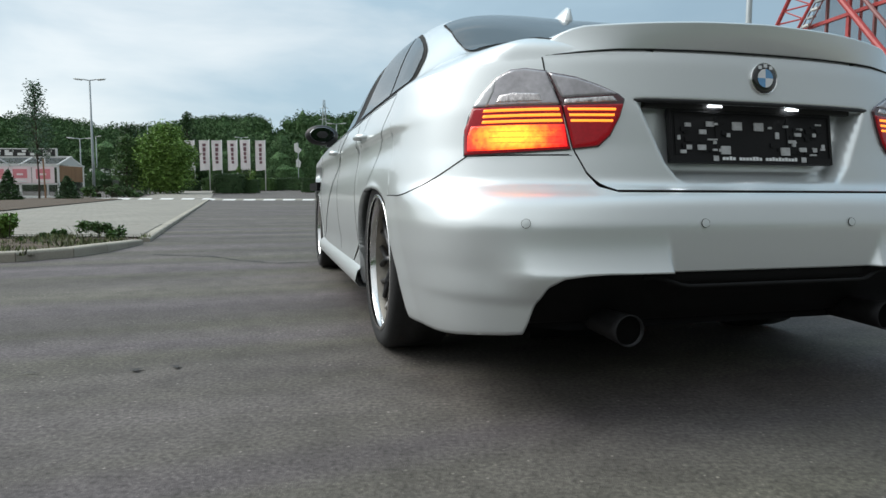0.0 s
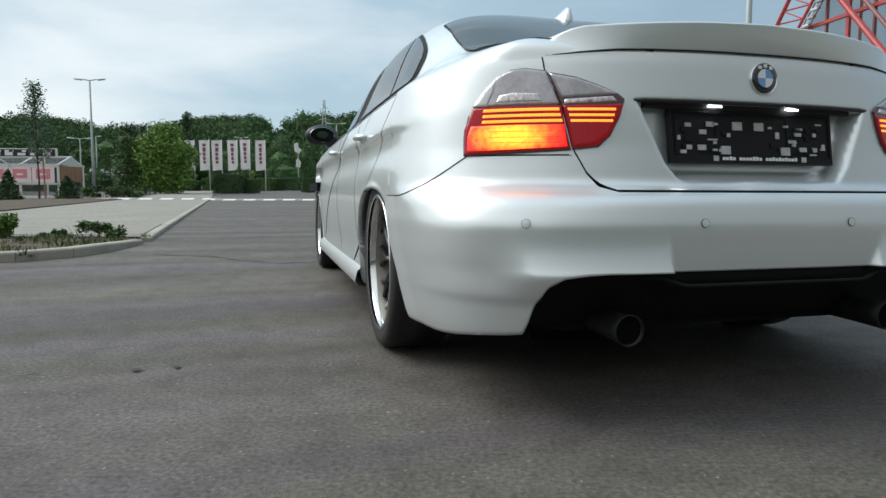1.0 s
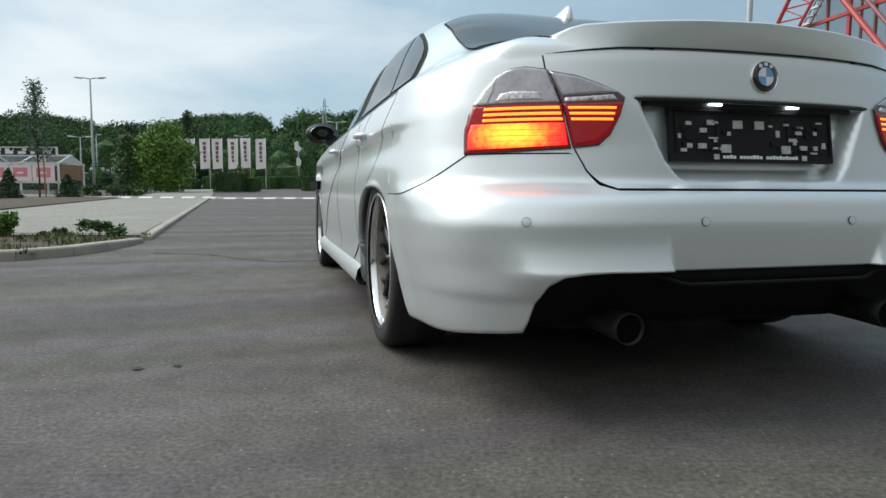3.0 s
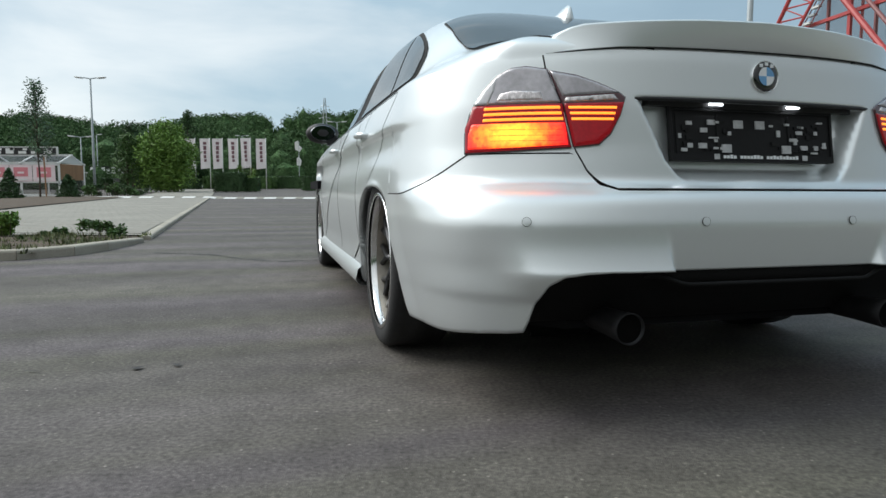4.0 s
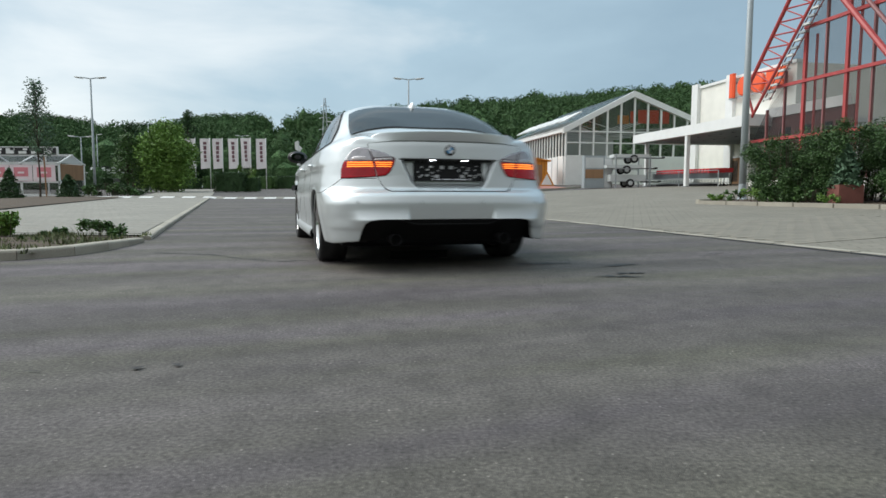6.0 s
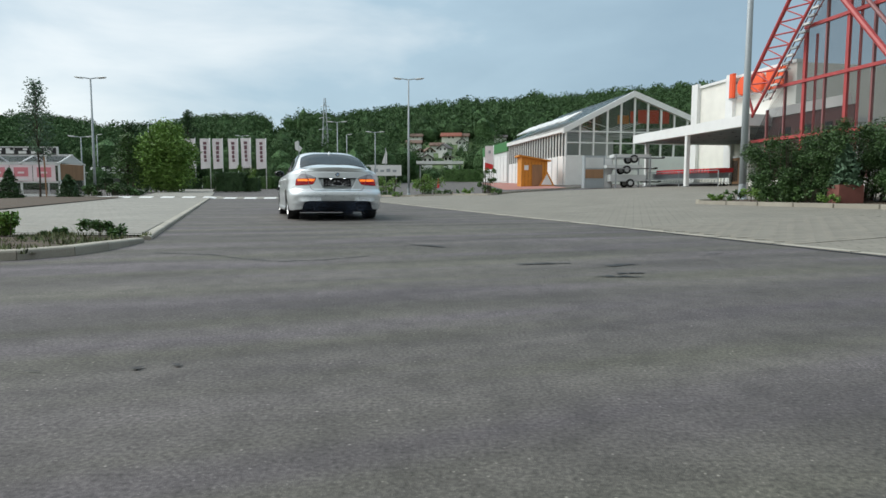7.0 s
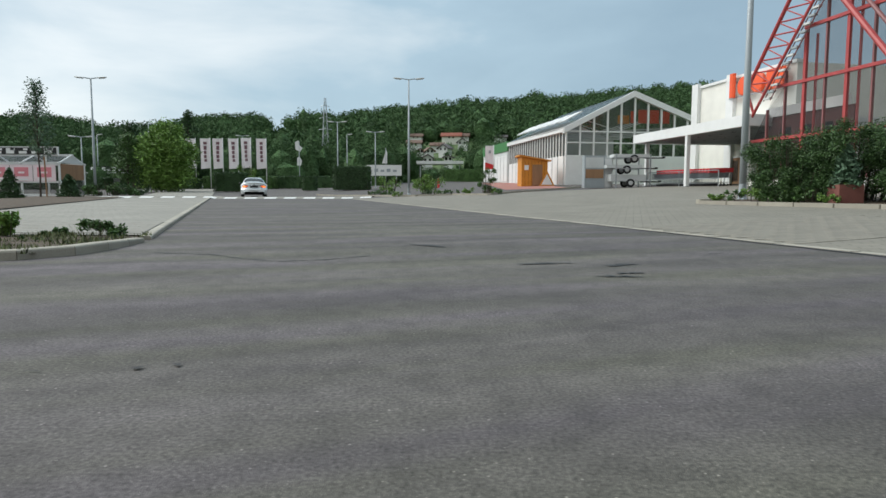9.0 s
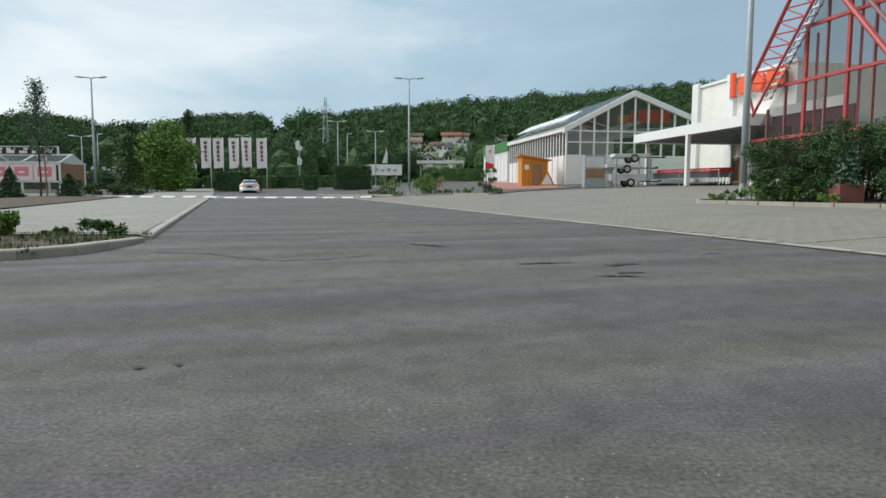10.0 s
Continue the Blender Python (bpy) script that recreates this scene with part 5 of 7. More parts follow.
solid("tar_crack", M().grid(rows), STAIN, "dark tar-filled crack across the asphalt", "crack", kind="structure")
# dark sealed joint between the lane and the paving
rows = []
for k in range(80):
    b = -9.0 + .11 * k
    w = .11 * (1 - k / 79) + .012 + .012 * math.sin(k * .9)
    rows.append([(*road_xy(a, b), gz(*road_xy(a, b)) + .005) for a in (-.135 - w, -.135 - w * .5, -.135)])
solid("tar_joint", M().grid(rows), STAIN, "dark tar-sealed joint along the paving's edge", "joint", kind="structure")
# slotted drain in the paving before the hedge
dr = thing("drain_channel", (0, 0, 0), "narrow slotted drain let into the paving", "drain", kind="structure")
for k in range(26):
    x, y = 4.0 + k * .16, 8.2 + k * .06
    part("drain_slot", M().box(-.055, .055, -.02, .02, -.02, .011, m=pose(x, y, gz(x, y), 0, 0, 20)), DARK, dr)

# ---- single paving stones where the paving comes nearest ----
STONE = mat("paving_stone", (.212, .195, .160), .85, var=.2, scale=5, fine=70, bump=.3, rand=.08)
STONE_W = mat("paving_stone_pale", (.270, .256, .222), .85, var=.2, scale=5, fine=70, bump=.3, rand=.08)


def stone_mesh(w, d, material):
    c = .006
    m = M().add([(-w, -d, -.01), (w, -d, -.01), (w, d, -.01), (-w, d, -.01), (-w, -d, .006), (w, -d, .006), (w, d, .006), (-w, d, .006),
                 (-w + c, -d + c, .010), (w - c, -d + c, .010), (w - c, d - c, .010), (-w + c, d - c, .010)],
                [(0, 1, 5, 4), (1, 2, 6, 5), (2, 3, 7, 6), (3, 0, 4, 7), (4, 5, 9, 8), (5, 6, 10, 9), (6, 7, 11, 10), (7, 4, 8, 11), (8, 9, 10, 11)])
    return mesh(m, "paving_stone", material)


rnd = random.Random(31)
block = stone_mesh(.146, .071, STONE)
for i in range(14):
    for j in range(21):
        x, y = road_xy(.16 + i * .30 + (.15 if j % 2 else 0), -6.6 + j * .15)
        o = part("paving_stone", block, None, bpy.data.objects["pavement_1"])
        o.matrix_basis = pose(x, y, gz(x, y) + .006 + rnd.uniform(-.0012, .0012), rnd.uniform(-.25, .25), -2.18 + rnd.uniform(-.25, .25), 16.5)
block, half = stone_mesh(.117, .057, STONE_W), stone_mesh(.057, .057, STONE_W)
for i in range(14):
    for j in range(21):
        y = 7.85 + j * .118
        x = west_edge(y) - .245 - i * .24 - (.12 if j % 2 else 0)
        if j % 2 and i == 0:
            h = part("paving_stone", half, None, bpy.data.objects["pavement_2"])
            h.matrix_basis = pose(x + .18, y, gz(west_edge(y) - .12, y) + LIFT)
        o = part("paving_stone", block, None, bpy.data.objects["pavement_2"])
        o.matrix_basis = pose(x, y, gz(west_edge(y) - .12, y) + LIFT + rnd.uniform(-.002, .002), rnd.uniform(-.5, .5), rnd.uniform(-.5, .5), 0)

# ---- the car: surface functions (car space: x right, y forward, z up, rear axle at the origin) ----
ZT = np.array([.15, .227, .30, .42, .50, .560, .584, .60, .70, .80, .88, .92, .95, 1.0])
YC = np.array([-.965, -.990, -1.0, -1.012, -1.018, -1.004, -.985, -.952, -.944, -.938, -.930, -.926, -.918, -.90])
WT = np.array([.845, .868, .880, .898, .905, .907, .907, .906, .900, .890, .877, .866, .856, .84])
NT = np.array([4.0, 4.0, 4.0, 4.0, 4.0, 3.6, 3.2, 2.9, 2.7, 2.65, 2.6, 2.6, 2.6, 2.6])
ZF = np.linspace(.15, 1.0, 341)
SOFT = np.exp(-(np.arange(-16, 17) * .0025 / .011) ** 2 / 2)
SOFT /= SOFT.sum()
# rounded versions of the four tables
YC, WT, NT = (np.convolve(np.pad(np.interp(ZF, ZT, t), 16, "edge"), SOFT, "valid") for t in (YC, WT, NT))
ZT = ZF
Y0 = -.30
TH = np.linspace(0, np.pi / 2, 160)


def outline(z):
    """Plan outline of the left half at height z, from the tail's middle round the corner to the nose: x (positive), y, arc length."""
    w, yc, n = (float(np.interp(z, ZT, t)) for t in (WT, YC, NT))
    c, s = np.cos(TH), np.sin(TH)
    x = w * np.maximum(s, 1e-9) ** (2 / n)
    y = Y0 - (Y0 - yc) * np.maximum(c, 1e-9) ** (2 / n)
    ys = np.linspace(Y0, 2.75, 220)[1:]
    xs = np.full(len(ys), w) - .012 * np.clip((ys - 1.9) / .8, 0, 1)
    xf = xs[-1] * np.cos(TH) ** (2 / 3.2)
    yf = 2.75 + (.77 - .25 * max(0, z - .55)) * np.sin(TH) ** (2 / 3.2)
    x, y = np.r_[x, xs, xf[1:]], np.r_[y, ys, yf[1:]]
    return x, y, np.r_[0, np.cumsum(np.hypot(np.diff(x), np.diff(y)))]


def rear_y(x, z):
    w, yc, n = (float(np.interp(z, ZT, t)) for t in (WT, YC, NT))
    return Y0 - (Y0 - yc) * max(0, 1 - min(abs(x) / w, 1) ** n) ** (1 / n)


def side_x(y, z):
    """Half width at y."""
    x, yy, s = outline(z)
    return float(np.interp(y, yy, x))

PAINT = mat("silver_metallic_paint", (.745, .785, .795), .35, .58, var=.02, scale=3, fine=900, bump=.02, dist=.0005, coat=.6, coat_rough=.08)
SEAM = mat("panel_gap", (.006, .006, .006), .9, var=.1, bump=0)
CHROME = mat("polished_rim_lip", (.80, .80, .80), .16, 1.0, var=.04, bump=.02)
BARREL = mat("brushed_rim_barrel", (.26, .24, .21), .38, .8, var=.15, scale=12, bump=.05)
DIFF = mat("matt_black_diffuser", (.007, .007, .0075), .7, var=.2, scale=10, fine=120, bump=.1, spec=.2)
MIRG = mat("mirror_glass", (.12, .13, .14), .08, 1.0, var=.02, bump=0)
RIMC = mat("dark_grey_rim_centre", (.045, .045, .048), .35, .6, var=.1, bump=.03)
CGLASS = glass_mat("tinted_car_glass", (.02, .026, .03), .02, .18)
LENS_R = mat("red_lamp_lens", (.25, .004, .009), .12, var=.4, scale=16, fine=160, bump=.1, coat=.3, dist=.002, emit=.35, spec=.3)
LENS_C = mat("smoked_clear_lens", (.40, .385, .41), .18, .3, var=.3, scale=14, fine=70, bump=.15, coat=1, dist=.003)
LENS_S = mat("faceted_reflector", (.62, .58, .58), .25, .6, var=.5, scale=90, fine=260, bump=.6, coat=1, dist=.003, stretch=(1, 1, .35))
LENS_D = mat("dark_lamp_surround", (.07, .018, .026), .15, var=.2, bump=.05, coat=1)
GLOW_O = mat("lit_orange_lamp", (1.0, .25, .025), .4, var=.25, scale=70, bump=0, emit=2.0)
LENS_E = mat("pale_lens_edge", (.60, .60, .62), .15, .1, var=.12, scale=30, bump=.05, coat=1)
BORE = mat("pipe_bore", (.004, .004, .004), .9, var=.1, bump=0, spec=.05)


def brake_mat():
    """A bulb behind a ribbed red lens: hottest in front of the bulb."""
    m = bpy.data.materials.new("lit_brake_lamp")
    m.use_nodes = True
    nt = m.node_tree
    b = nt.nodes["Principled BSDF"]
    b.inputs["Base Color"].default_value, b.inputs["Roughness"].default_value = (.4, .02, .02, 1), .2
    co, ab = nt.nodes.new("ShaderNodeTexCoord"), nt.nodes.new("ShaderNodeVectorMath")
    ab.operation = "ABSOLUTE"
    nt.links.new(co.outputs["Object"], ab.inputs[0])
    mp = nt.nodes.new("ShaderNodeMapping")
    mp.inputs["Location"].default_value, mp.inputs["Scale"].default_value = (-.672 * .8, 0, -.728 * 1.5), (.8, 0, 1.5)
    nt.links.new(ab.outputs[0], mp.inputs[0])
    ln = nt.nodes.new("ShaderNodeVectorMath")
    ln.operation = "LENGTH"
    nt.links.new(mp.outputs[0], ln.inputs[0])
    nz = nt.nodes.new("ShaderNodeTexNoise")
    nz.inputs["Scale"].default_value, nz.inputs["Detail"].default_value = 55, 4
    nt.links.new(co.outputs["Object"], nz.inputs["Vector"])
    ad = nt.nodes.new("ShaderNodeMath")
    ad.operation = "MULTIPLY_ADD"
    ad.inputs[1].default_value = .060
    nt.links.new(nz.outputs["Fac"], ad.inputs[0])
    nt.links.new(ln.outputs["Value"], ad.inputs[2])
    rp = nt.nodes.new("ShaderNodeValToRGB")
    e = rp.color_ramp.elements
    e[0].position, e[0].color = .056, (1.0, .30, .018, 1)
    e[1].position, e[1].color = .175, (.10, .0018, .003, 1)
    k = e.new(.128)
    k.color = (.36, .005, .005, 1)
    k = e.new(.104)
    k.color = (.75, .030, .006, 1)
    k = e.new(.080)
    k.color = (1.0, .14, .010, 1)
    nt.links.new(ad.outputs[0], rp.inputs["Fac"])
    nt.links.new(rp.outputs[0], b.inputs["Emission Color"])
    b.inputs["Emission Strength"].default_value = 3.2
    return m


BRAKE = brake_mat()
GLOW_W = mat("number_plate_lamp", (.9, .95, 1.0), .4, var=.02, bump=0, emit=13.0)
PLATEB = mat("plate_holder_black", (.008, .008, .009), .55, var=.2, scale=30, fine=200, bump=.15, spec=.25)
PLATEG = mat("plate_holder_grey_clip", (.46, .47, .48), .5, var=.2, scale=40, bump=.1)
BLUE = mat("badge_blue", (.12, .33, .60), .25, var=.05, bump=0, coat=1)
BWHITE = mat("badge_white", (.78, .80, .82), .25, var=.03, bump=0, coat=1)
BBLACK = mat("badge_black", (.012, .012, .013), .2, var=.05, bump=0, coat=1)
EXH = mat("sooty_steel", (.024, .024, .026), .55, .6, var=.3, scale=20, fine=120, bump=.1)


def at_x(z, x):
    """Surface point of the tail at height z and distance x from the middle (left half)."""
    return Vector((-x, rear_y(x, z), z))


def catmull(table, t):
    xs = table[:, 0]
    i = int(np.clip(np.searchsorted(xs, t) - 1, 0, len(xs) - 2))
    h = xs[i + 1] - xs[i]
    k = np.clip((t - xs[i]) / h, 0, 1)
    p0, p1, p2, p3 = table[max(i - 1, 0)], table[i], table[i + 1], table[min(i + 2, len(xs) - 1)]
    m1 = (p2 - p0) / max(p2[0] - p0[0], 1e-6) * h
    m2 = (p3 - p1) / max(p3[0] - p1[0], 1e-6) * h
    return (2 * k**3 - 3 * k**2 + 1) * p1 + (k**3 - 2 * k**2 + k) * m1 + (-2 * k**3 + 3 * k**2) * p2 + (k**3 - k**2) * m2


# y, belt height, shoulder x and z, roof rail x and z, middle height
UPPER = np.array([
    (-.90, .930, .50, .942, .30, .952, .956), (-.865, .926, .585, .952, .36, .972, .974), (-.78, .918, .655, .970, .42, .996, 1.000),
    (-.58, .908, .705, .982, .520, 1.018, 1.028), (-.42, .902, .735, .986, .615, 1.032, 1.050), (-.30, .900, .752, .984, .625, 1.075, 1.103),
    (-.10, .898, .782, .968, .613, 1.160, 1.190), (.10, .896, .794, .960, .592, 1.228, 1.278), (.28, .894, .798, .956, .570, 1.278, 1.342),
    (.45, .893, .800, .953, .558, 1.308, 1.374), (.75, .891, .802, .950, .553, 1.332, 1.392), (1.05, .888, .802, .945, .556, 1.340, 1.384), (1.4, .884, .801, .938, .565, 1.312, 1.360),
    (1.75, .878, .798, .930, .585, 1.225, 1.275), (2.05, .870, .792, .920, .615, 1.085, 1.13), (2.3, .862, .780, .910, .64, .965, 1.0), (2.5, .85, .75, .895, .52, .93, .955),
    (3.0, .80, .70, .835, .45, .86, .875), (3.4, .69, .55, .70, .35, .715, .72)])


def upper(y, q):
    """Point of the car's upper surface (left half): q runs 0 belt, 1 shoulder, 2 roof rail, 3 middle."""
    _, zb, x1, z1, x2, z2, zc = catmull(UPPER, y)
    xb = side_x(y, zb)
    x1 = min(x1, xb - .02)
    x2 = min(x2, x1 - .05)
    P = [np.array((xb + .03, zb - .05)), np.array((xb, zb)), np.array((x1, z1)), np.array((x2, z2)), np.array((0, zc)), np.array((-x2, z2))]
    i = min(int(q), 2)
    k = q - i
    a, b, c, d = P[i:i + 4]
    # chord-length spline, so that the glass stays nearly flat
    ta, tb, tc = (max(np.hypot(*(v - u)), .01) ** .5 for u, v in ((a, b), (b, c), (c, d)))
    m1 = tb * ((b - a) / ta - (c - a) / (ta + tb) + (c - b) / tb)
    m2 = tb * ((c - b) / tb - (d - b) / (tb + tc) + (d - c) / tc)
    p = (2 * k**3 - 3 * k**2 + 1) * b + (k**3 - 2 * k**2 + k) * m1 + (-2 * k**3 + 3 * k**2) * c + (k**3 - k**2) * m2
    return Vector((-p[0], y, p[1]))


def mirror(m):
    """Adds the right half."""
    n = len(m.v)
    m.v += [(-x, y, z) for x, y, z in m.v]
    m.f += [tuple(i + n for i in q[::-1]) for q in m.f]
    return m


def weld(m, name, material):
    """A smooth mesh with its halves joined along the middle."""
    bm = bmesh.new()
    vs = [bm.verts.new(p) for p in m.v]
    for q in m.f:
        if len(set(q)) > 2:
            try:
                bm.faces.new([vs[i] for i in q])
            except ValueError:
                pass
    bmesh.ops.remove_doubles(bm, verts=bm.verts, dist=.0006)
    bmesh.ops.recalc_face_normals(bm, faces=bm.faces)
    me = bpy.data.meshes.new(name)
    bm.to_mesh(me)
    bm.free()
    me.materials.append(material)
    me.polygons.foreach_set("use_smooth", [True] * len(me.polygons))
    return me


def smooth01(a, b, v):
    t = min(max((v - a) / (b - a), 0), 1)
    return t * t * (3 - 2 * t)


def seam_x(z):
    """Where the boot lid ends, by height."""
    return float(np.interp(z, [.588, .600, .632, .688, .783, .893, .937], [.440, .468, .499, .526, .547, .586, .590]))


def bay(x, z):
    """Depth of the number plate recess at x, z."""
    if not .60 < z < .84:
        return 0.0
    half = .268 + (z - .64) * .45
    top = .818
    side = 1 - smooth01(half - .012, half + .022, abs(x) + .05 * max(0, .66 - z) * 8 * smooth01(.15, .3, abs(x)))
    return .066 * side * smooth01(.606, .640, z) * (1 - smooth01(top - .004, top + .004, z))


def tail_len(z):
    """Arc length of the outline from the tail's middle to the wheel arch."""
    x, y, s = outline(z)
    return float(np.interp(-.336, y, s))


def bumper_top(share):
    """Upper edge of the bumper by the share of that arc: under the lid, under the lamp, and along the flank to the wheel."""
    x, y, s = outline(.66)
    k = share * tail_len(.66)
    xx = float(np.interp(k, s[:159], x[:159]))
    edge = float(np.interp(.772, x[:159], s[:159])) / tail_len(.66)
    return float(np.interp(xx, [.42, .468, .499, .522, .540], [.583, .597, .630, .670, .676])) - .105 * (1 - (1 - min(max((share - edge) / ((1 - edge) * .72), 0), 1)) ** 2.1)


def bumper_low(x):
    """Lower edge of the bumper with the cut-out for the diffuser."""
    return float(np.interp(x, [.52, .58, .640, .682, .718, .750, .768, .80], [.385, .382, .374, .352, .302, .252, .228, .224]))


def tail_end(z):
    """Arc length to the bumper's edge at the wheel, which sweeps back towards the ground."""
    x, y, s = outline(z)
    return float(np.interp(-.336 - .155 * (max(0, .57 - z) / .38) ** 1.3, y, s))


def arch(y, yw):
    d = abs(y - yw)
    return .300 + .297 * max(0, 1 - (d / .41) ** 2.6) ** (1 / 2.6) if d < .41 else -1


def flank_low(y):
    base = .185 if y > -.42 else .185 + .04 * smooth01(-.42, -.9, y)
    return max(base, arch(y, 0.0), arch(y, 2.76))


def flank_out(y, z):
    """How far the flank stands proud: shoulder crease, hollow below it, sill flare, wheel lips."""
    fade = smooth01(-.70, -.3, y)
    d = fade * (.009 * smooth01(.765, .785, z) * (1 - smooth01(.785, .90, z)) - .010 * math.exp(-((z - .72) / .055) ** 2))
    d += .018 * smooth01(.35, .20, z) if .3 < y < 2.5 else 0
    for yw in (0.0, 2.76):
        d += .007 * math.exp(-((math.hypot((y - yw) / .41, (z - .300) / .297) - 1.0) / .06) ** 2)
    return d


def build_car():
    car = thing("car", (0, 0, 0), "silver four-door saloon with boot spoiler, lowered on deep-dish wheels", "car")
    # bumper: rear face, corner and flank back to the wheel arch
    n_col, n_row = 210, 44
    cols = []
    x5, y5, s5 = outline(.5)
    s_end = float(np.interp(-.338 + .002, y5, s5))
    s_c = float(np.interp(.77, x5[:159], s5[:159]))
    for i in range(n_col + 1):
        s = s_end * i / n_col
        xr = float(np.interp(s, s5, x5))
        yr = float(np.interp(s, s5, y5))
        side = max(0, s - s_c) / (s_end - s_c)
        zt = bumper_top(i / n_col)
        zl = bumper_low(xr) if xr < .80 else .224 - .022 * smooth01(0, .6, side)
        col = []
        for j in range(n_row + 1):
            z = zl + (zt - zl) * j / n_row
            ox, oy, os = outline(z)
            k = s / s_end * tail_end(z)
            p = Vector((-float(np.interp(k, os, ox)), float(np.interp(k, os, oy)), z))
            # centre panel set in between the two lower wings, which kick out to a lip
            wing = smooth01(.325 + .05 * (z - .40), .345 + .05 * (z - .40), xr) * (1 - smooth01(.70, .80, xr))
            p.y -= .032 * wing * min(max((.50 - z) / .12, 0), 1) ** 2.2 * smooth01(.30, .385, z)
            # crease low on the corner
            p.y -= .008 * smooth01(.30, .325, z) * (1 - smooth01(.325, .40, z)) * smooth01(.55, .68, xr)
            # wheel lip
            p.x -= .010 * smooth01(.90, 1.0, s / s_end)
            col.append(p)
        # turned-in lower edge
        e = col[0]
        inward = Vector((.02 if xr > .85 else .0, .03 if yr < -.5 else 0, .004))
        cols.append([e + inward] + col)
    bumper = part("rear_bumper", weld(mirror(M().grid(cols)), "rear_bumper", PAINT), PAINT, car, "silver sports bumper with parking sensors")
    # boot lid face, with the plate recess
    rows = []
    for j in range(64):
        z = .5875 + (.956 - .5875) * j / 63
        seam = seam_x(z)
        row = []
        for i in range(61):
            x = seam * i / 60
            p = at_x(z, x)
            p.y += bay(x, z)
            row.append(p)
        rows.append(row)
    part("boot_lid", weld(mirror(M().grid(rows)), "boot_lid", PAINT), PAINT, car)
    # flanks: from the lid's edge round the corner to the nose
    cols = []
    ref_x, ref_y, ref_s = outline(.69)
    s0 = float(np.interp(.43, ref_x[:159], ref_s[:159]))
    marks = list(np.linspace(s0, float(np.interp(-.34, ref_y, ref_s)), 60)) + [float(np.interp(v, ref_y, ref_s)) for v in
            list(-.337 + .337 * np.linspace(0, 1, 30)) + list(.4105 * np.sin(np.linspace(.02, np.pi / 2, 40))) + list(np.linspace(.42, 2.34, 50)) + list(2.76 - .4105 * np.cos(np.linspace(0, np.pi, 60))) + list(np.linspace(3.18, 3.49, 12))] + [ref_s[-1]]
    for s in marks:
        xr, yr = float(np.interp(s, ref_s, ref_x)), float(np.interp(s, ref_s, ref_y))
        zt = float(np.interp(yr, UPPER[:, 0], UPPER[:, 1]))
        if yr < -.338 + .001:
            zl = .66
            for _ in range(8):
                ox, oy, os = outline(zl)
                if yr < Y0:
                    seam = seam_x(zl) + .003
                    ka, kb = float(np.interp(seam, ox[:159], os[:159])), float(np.interp(Y0, oy, os))
                    k = ka + (kb - ka) * (s - s0) / (float(np.interp(Y0, ref_y, ref_s)) - s0)
                zl = .5 * zl + .5 * (bumper_top(min(1, k / tail_len(zl))) + .002)
        else:
            zl = flank_low(yr)
        col = []
        for j in range(41):
            z = zl + (zt - zl) * j / 40
            ox, oy, os = outline(z)
            if yr < Y0:
                seam = seam_x(z) + .003
                ka, kb = float(np.interp(seam, ox[:159], os[:159])), float(np.interp(Y0, oy, os))
                k = ka + (kb - ka) * (s - s0) / (float(np.interp(Y0, ref_y, ref_s)) - s0)
                p = Vector((-float(np.interp(k, os, ox)), float(np.interp(k, os, oy)), z))
            else:
                p = Vector((-float(np.interp(yr, oy, ox)) if yr < 3.45 else -xr, yr, z))
            p.x -= flank_out(yr, z)
            col.append(p)
        e = col[0]
        cols.append([e + Vector((.045, 0, .002))] + col if yr > -.338 else col)
    part("body", weld(mirror(M().grid(cols)), "body", PAINT), PAINT, car)
    # roof, pillars, bonnet and boot deck
    ys = list(np.linspace(-.90, -.40, 30)) + list(np.linspace(-.385, .45, 44)) + list(np.linspace(.5, 3.4, 60))
    rows = [[upper(y, q) for q in np.linspace(0, 3, 46)] for y in ys]
    part("roof_panel", weld(mirror(M().grid(rows)), "roof_panel", PAINT), PAINT, car)

    def lift(y, q, d):
        """Point d above the upper surface."""
        p = upper(y, q)
        a, b = upper(y + .01, q) - p, upper(y, min(q + .03, 3)) - upper(y, min(q + .03, 3) - .03)
        n = a.cross(b).normalized()
        if n.x > 0 and q < 2.5 or n.z < 0:
            n = -n
        return p + n * d

    # rear window
    def rear_window(grow, d):
        rows = []
        for i in range(25):
            k = i / 24
            row = []
            for j in range(29):
                c = j / 28
                left = float(np.interp(k, [0, .25, .6, 1], [1.76, 1.89, 1.98, 2.02])) - grow * .55
                q = left + (3 - left) * c
                low, high = -.425 + .13 * smooth01(0, .75, c) - grow * .7, .15 + .13 * c ** .7 + grow * .5
                y = low + (high - low) * k
                row.append(lift(y, q, d))
            rows.append(row)
        return weld(mirror(M().grid(rows)), "rear_window", CGLASS)
    part("rear_window_seal", rear_window(.03, .003), SEAM, car, "black rubber seal").data.materials[0] = SEAM
    part("rear_window", rear_window(0, .006), CGLASS, car, "dark tinted rear window")

    # side glass: rear quarter light, rear door, front door; black surround first
    def side_glass(y_of, q0, q1, d, mirror_side):
        rows = []
        for i in range(33):
            k = i / 32
            q = q0 + (q1 - q0) * k
            a, b = y_of(k)
            rows.append([lift(a + (b - a) * j / 16, q, d) for j in range(17)])
        m = M().grid(rows)
        if mirror_side:
            m.v = [(-x, y, z) for x, y, z in m.v]
            m.f = [q[::-1] for q in m.f]
        return m
    rear_edge = lambda k: float(np.interp(k, [0, .14, .51, .64, .74, .86, 1.0], [-.10, -.095, -.045, .01, .12, .36, .62]))
    front_edge = lambda k: 2.12 - .62 * k
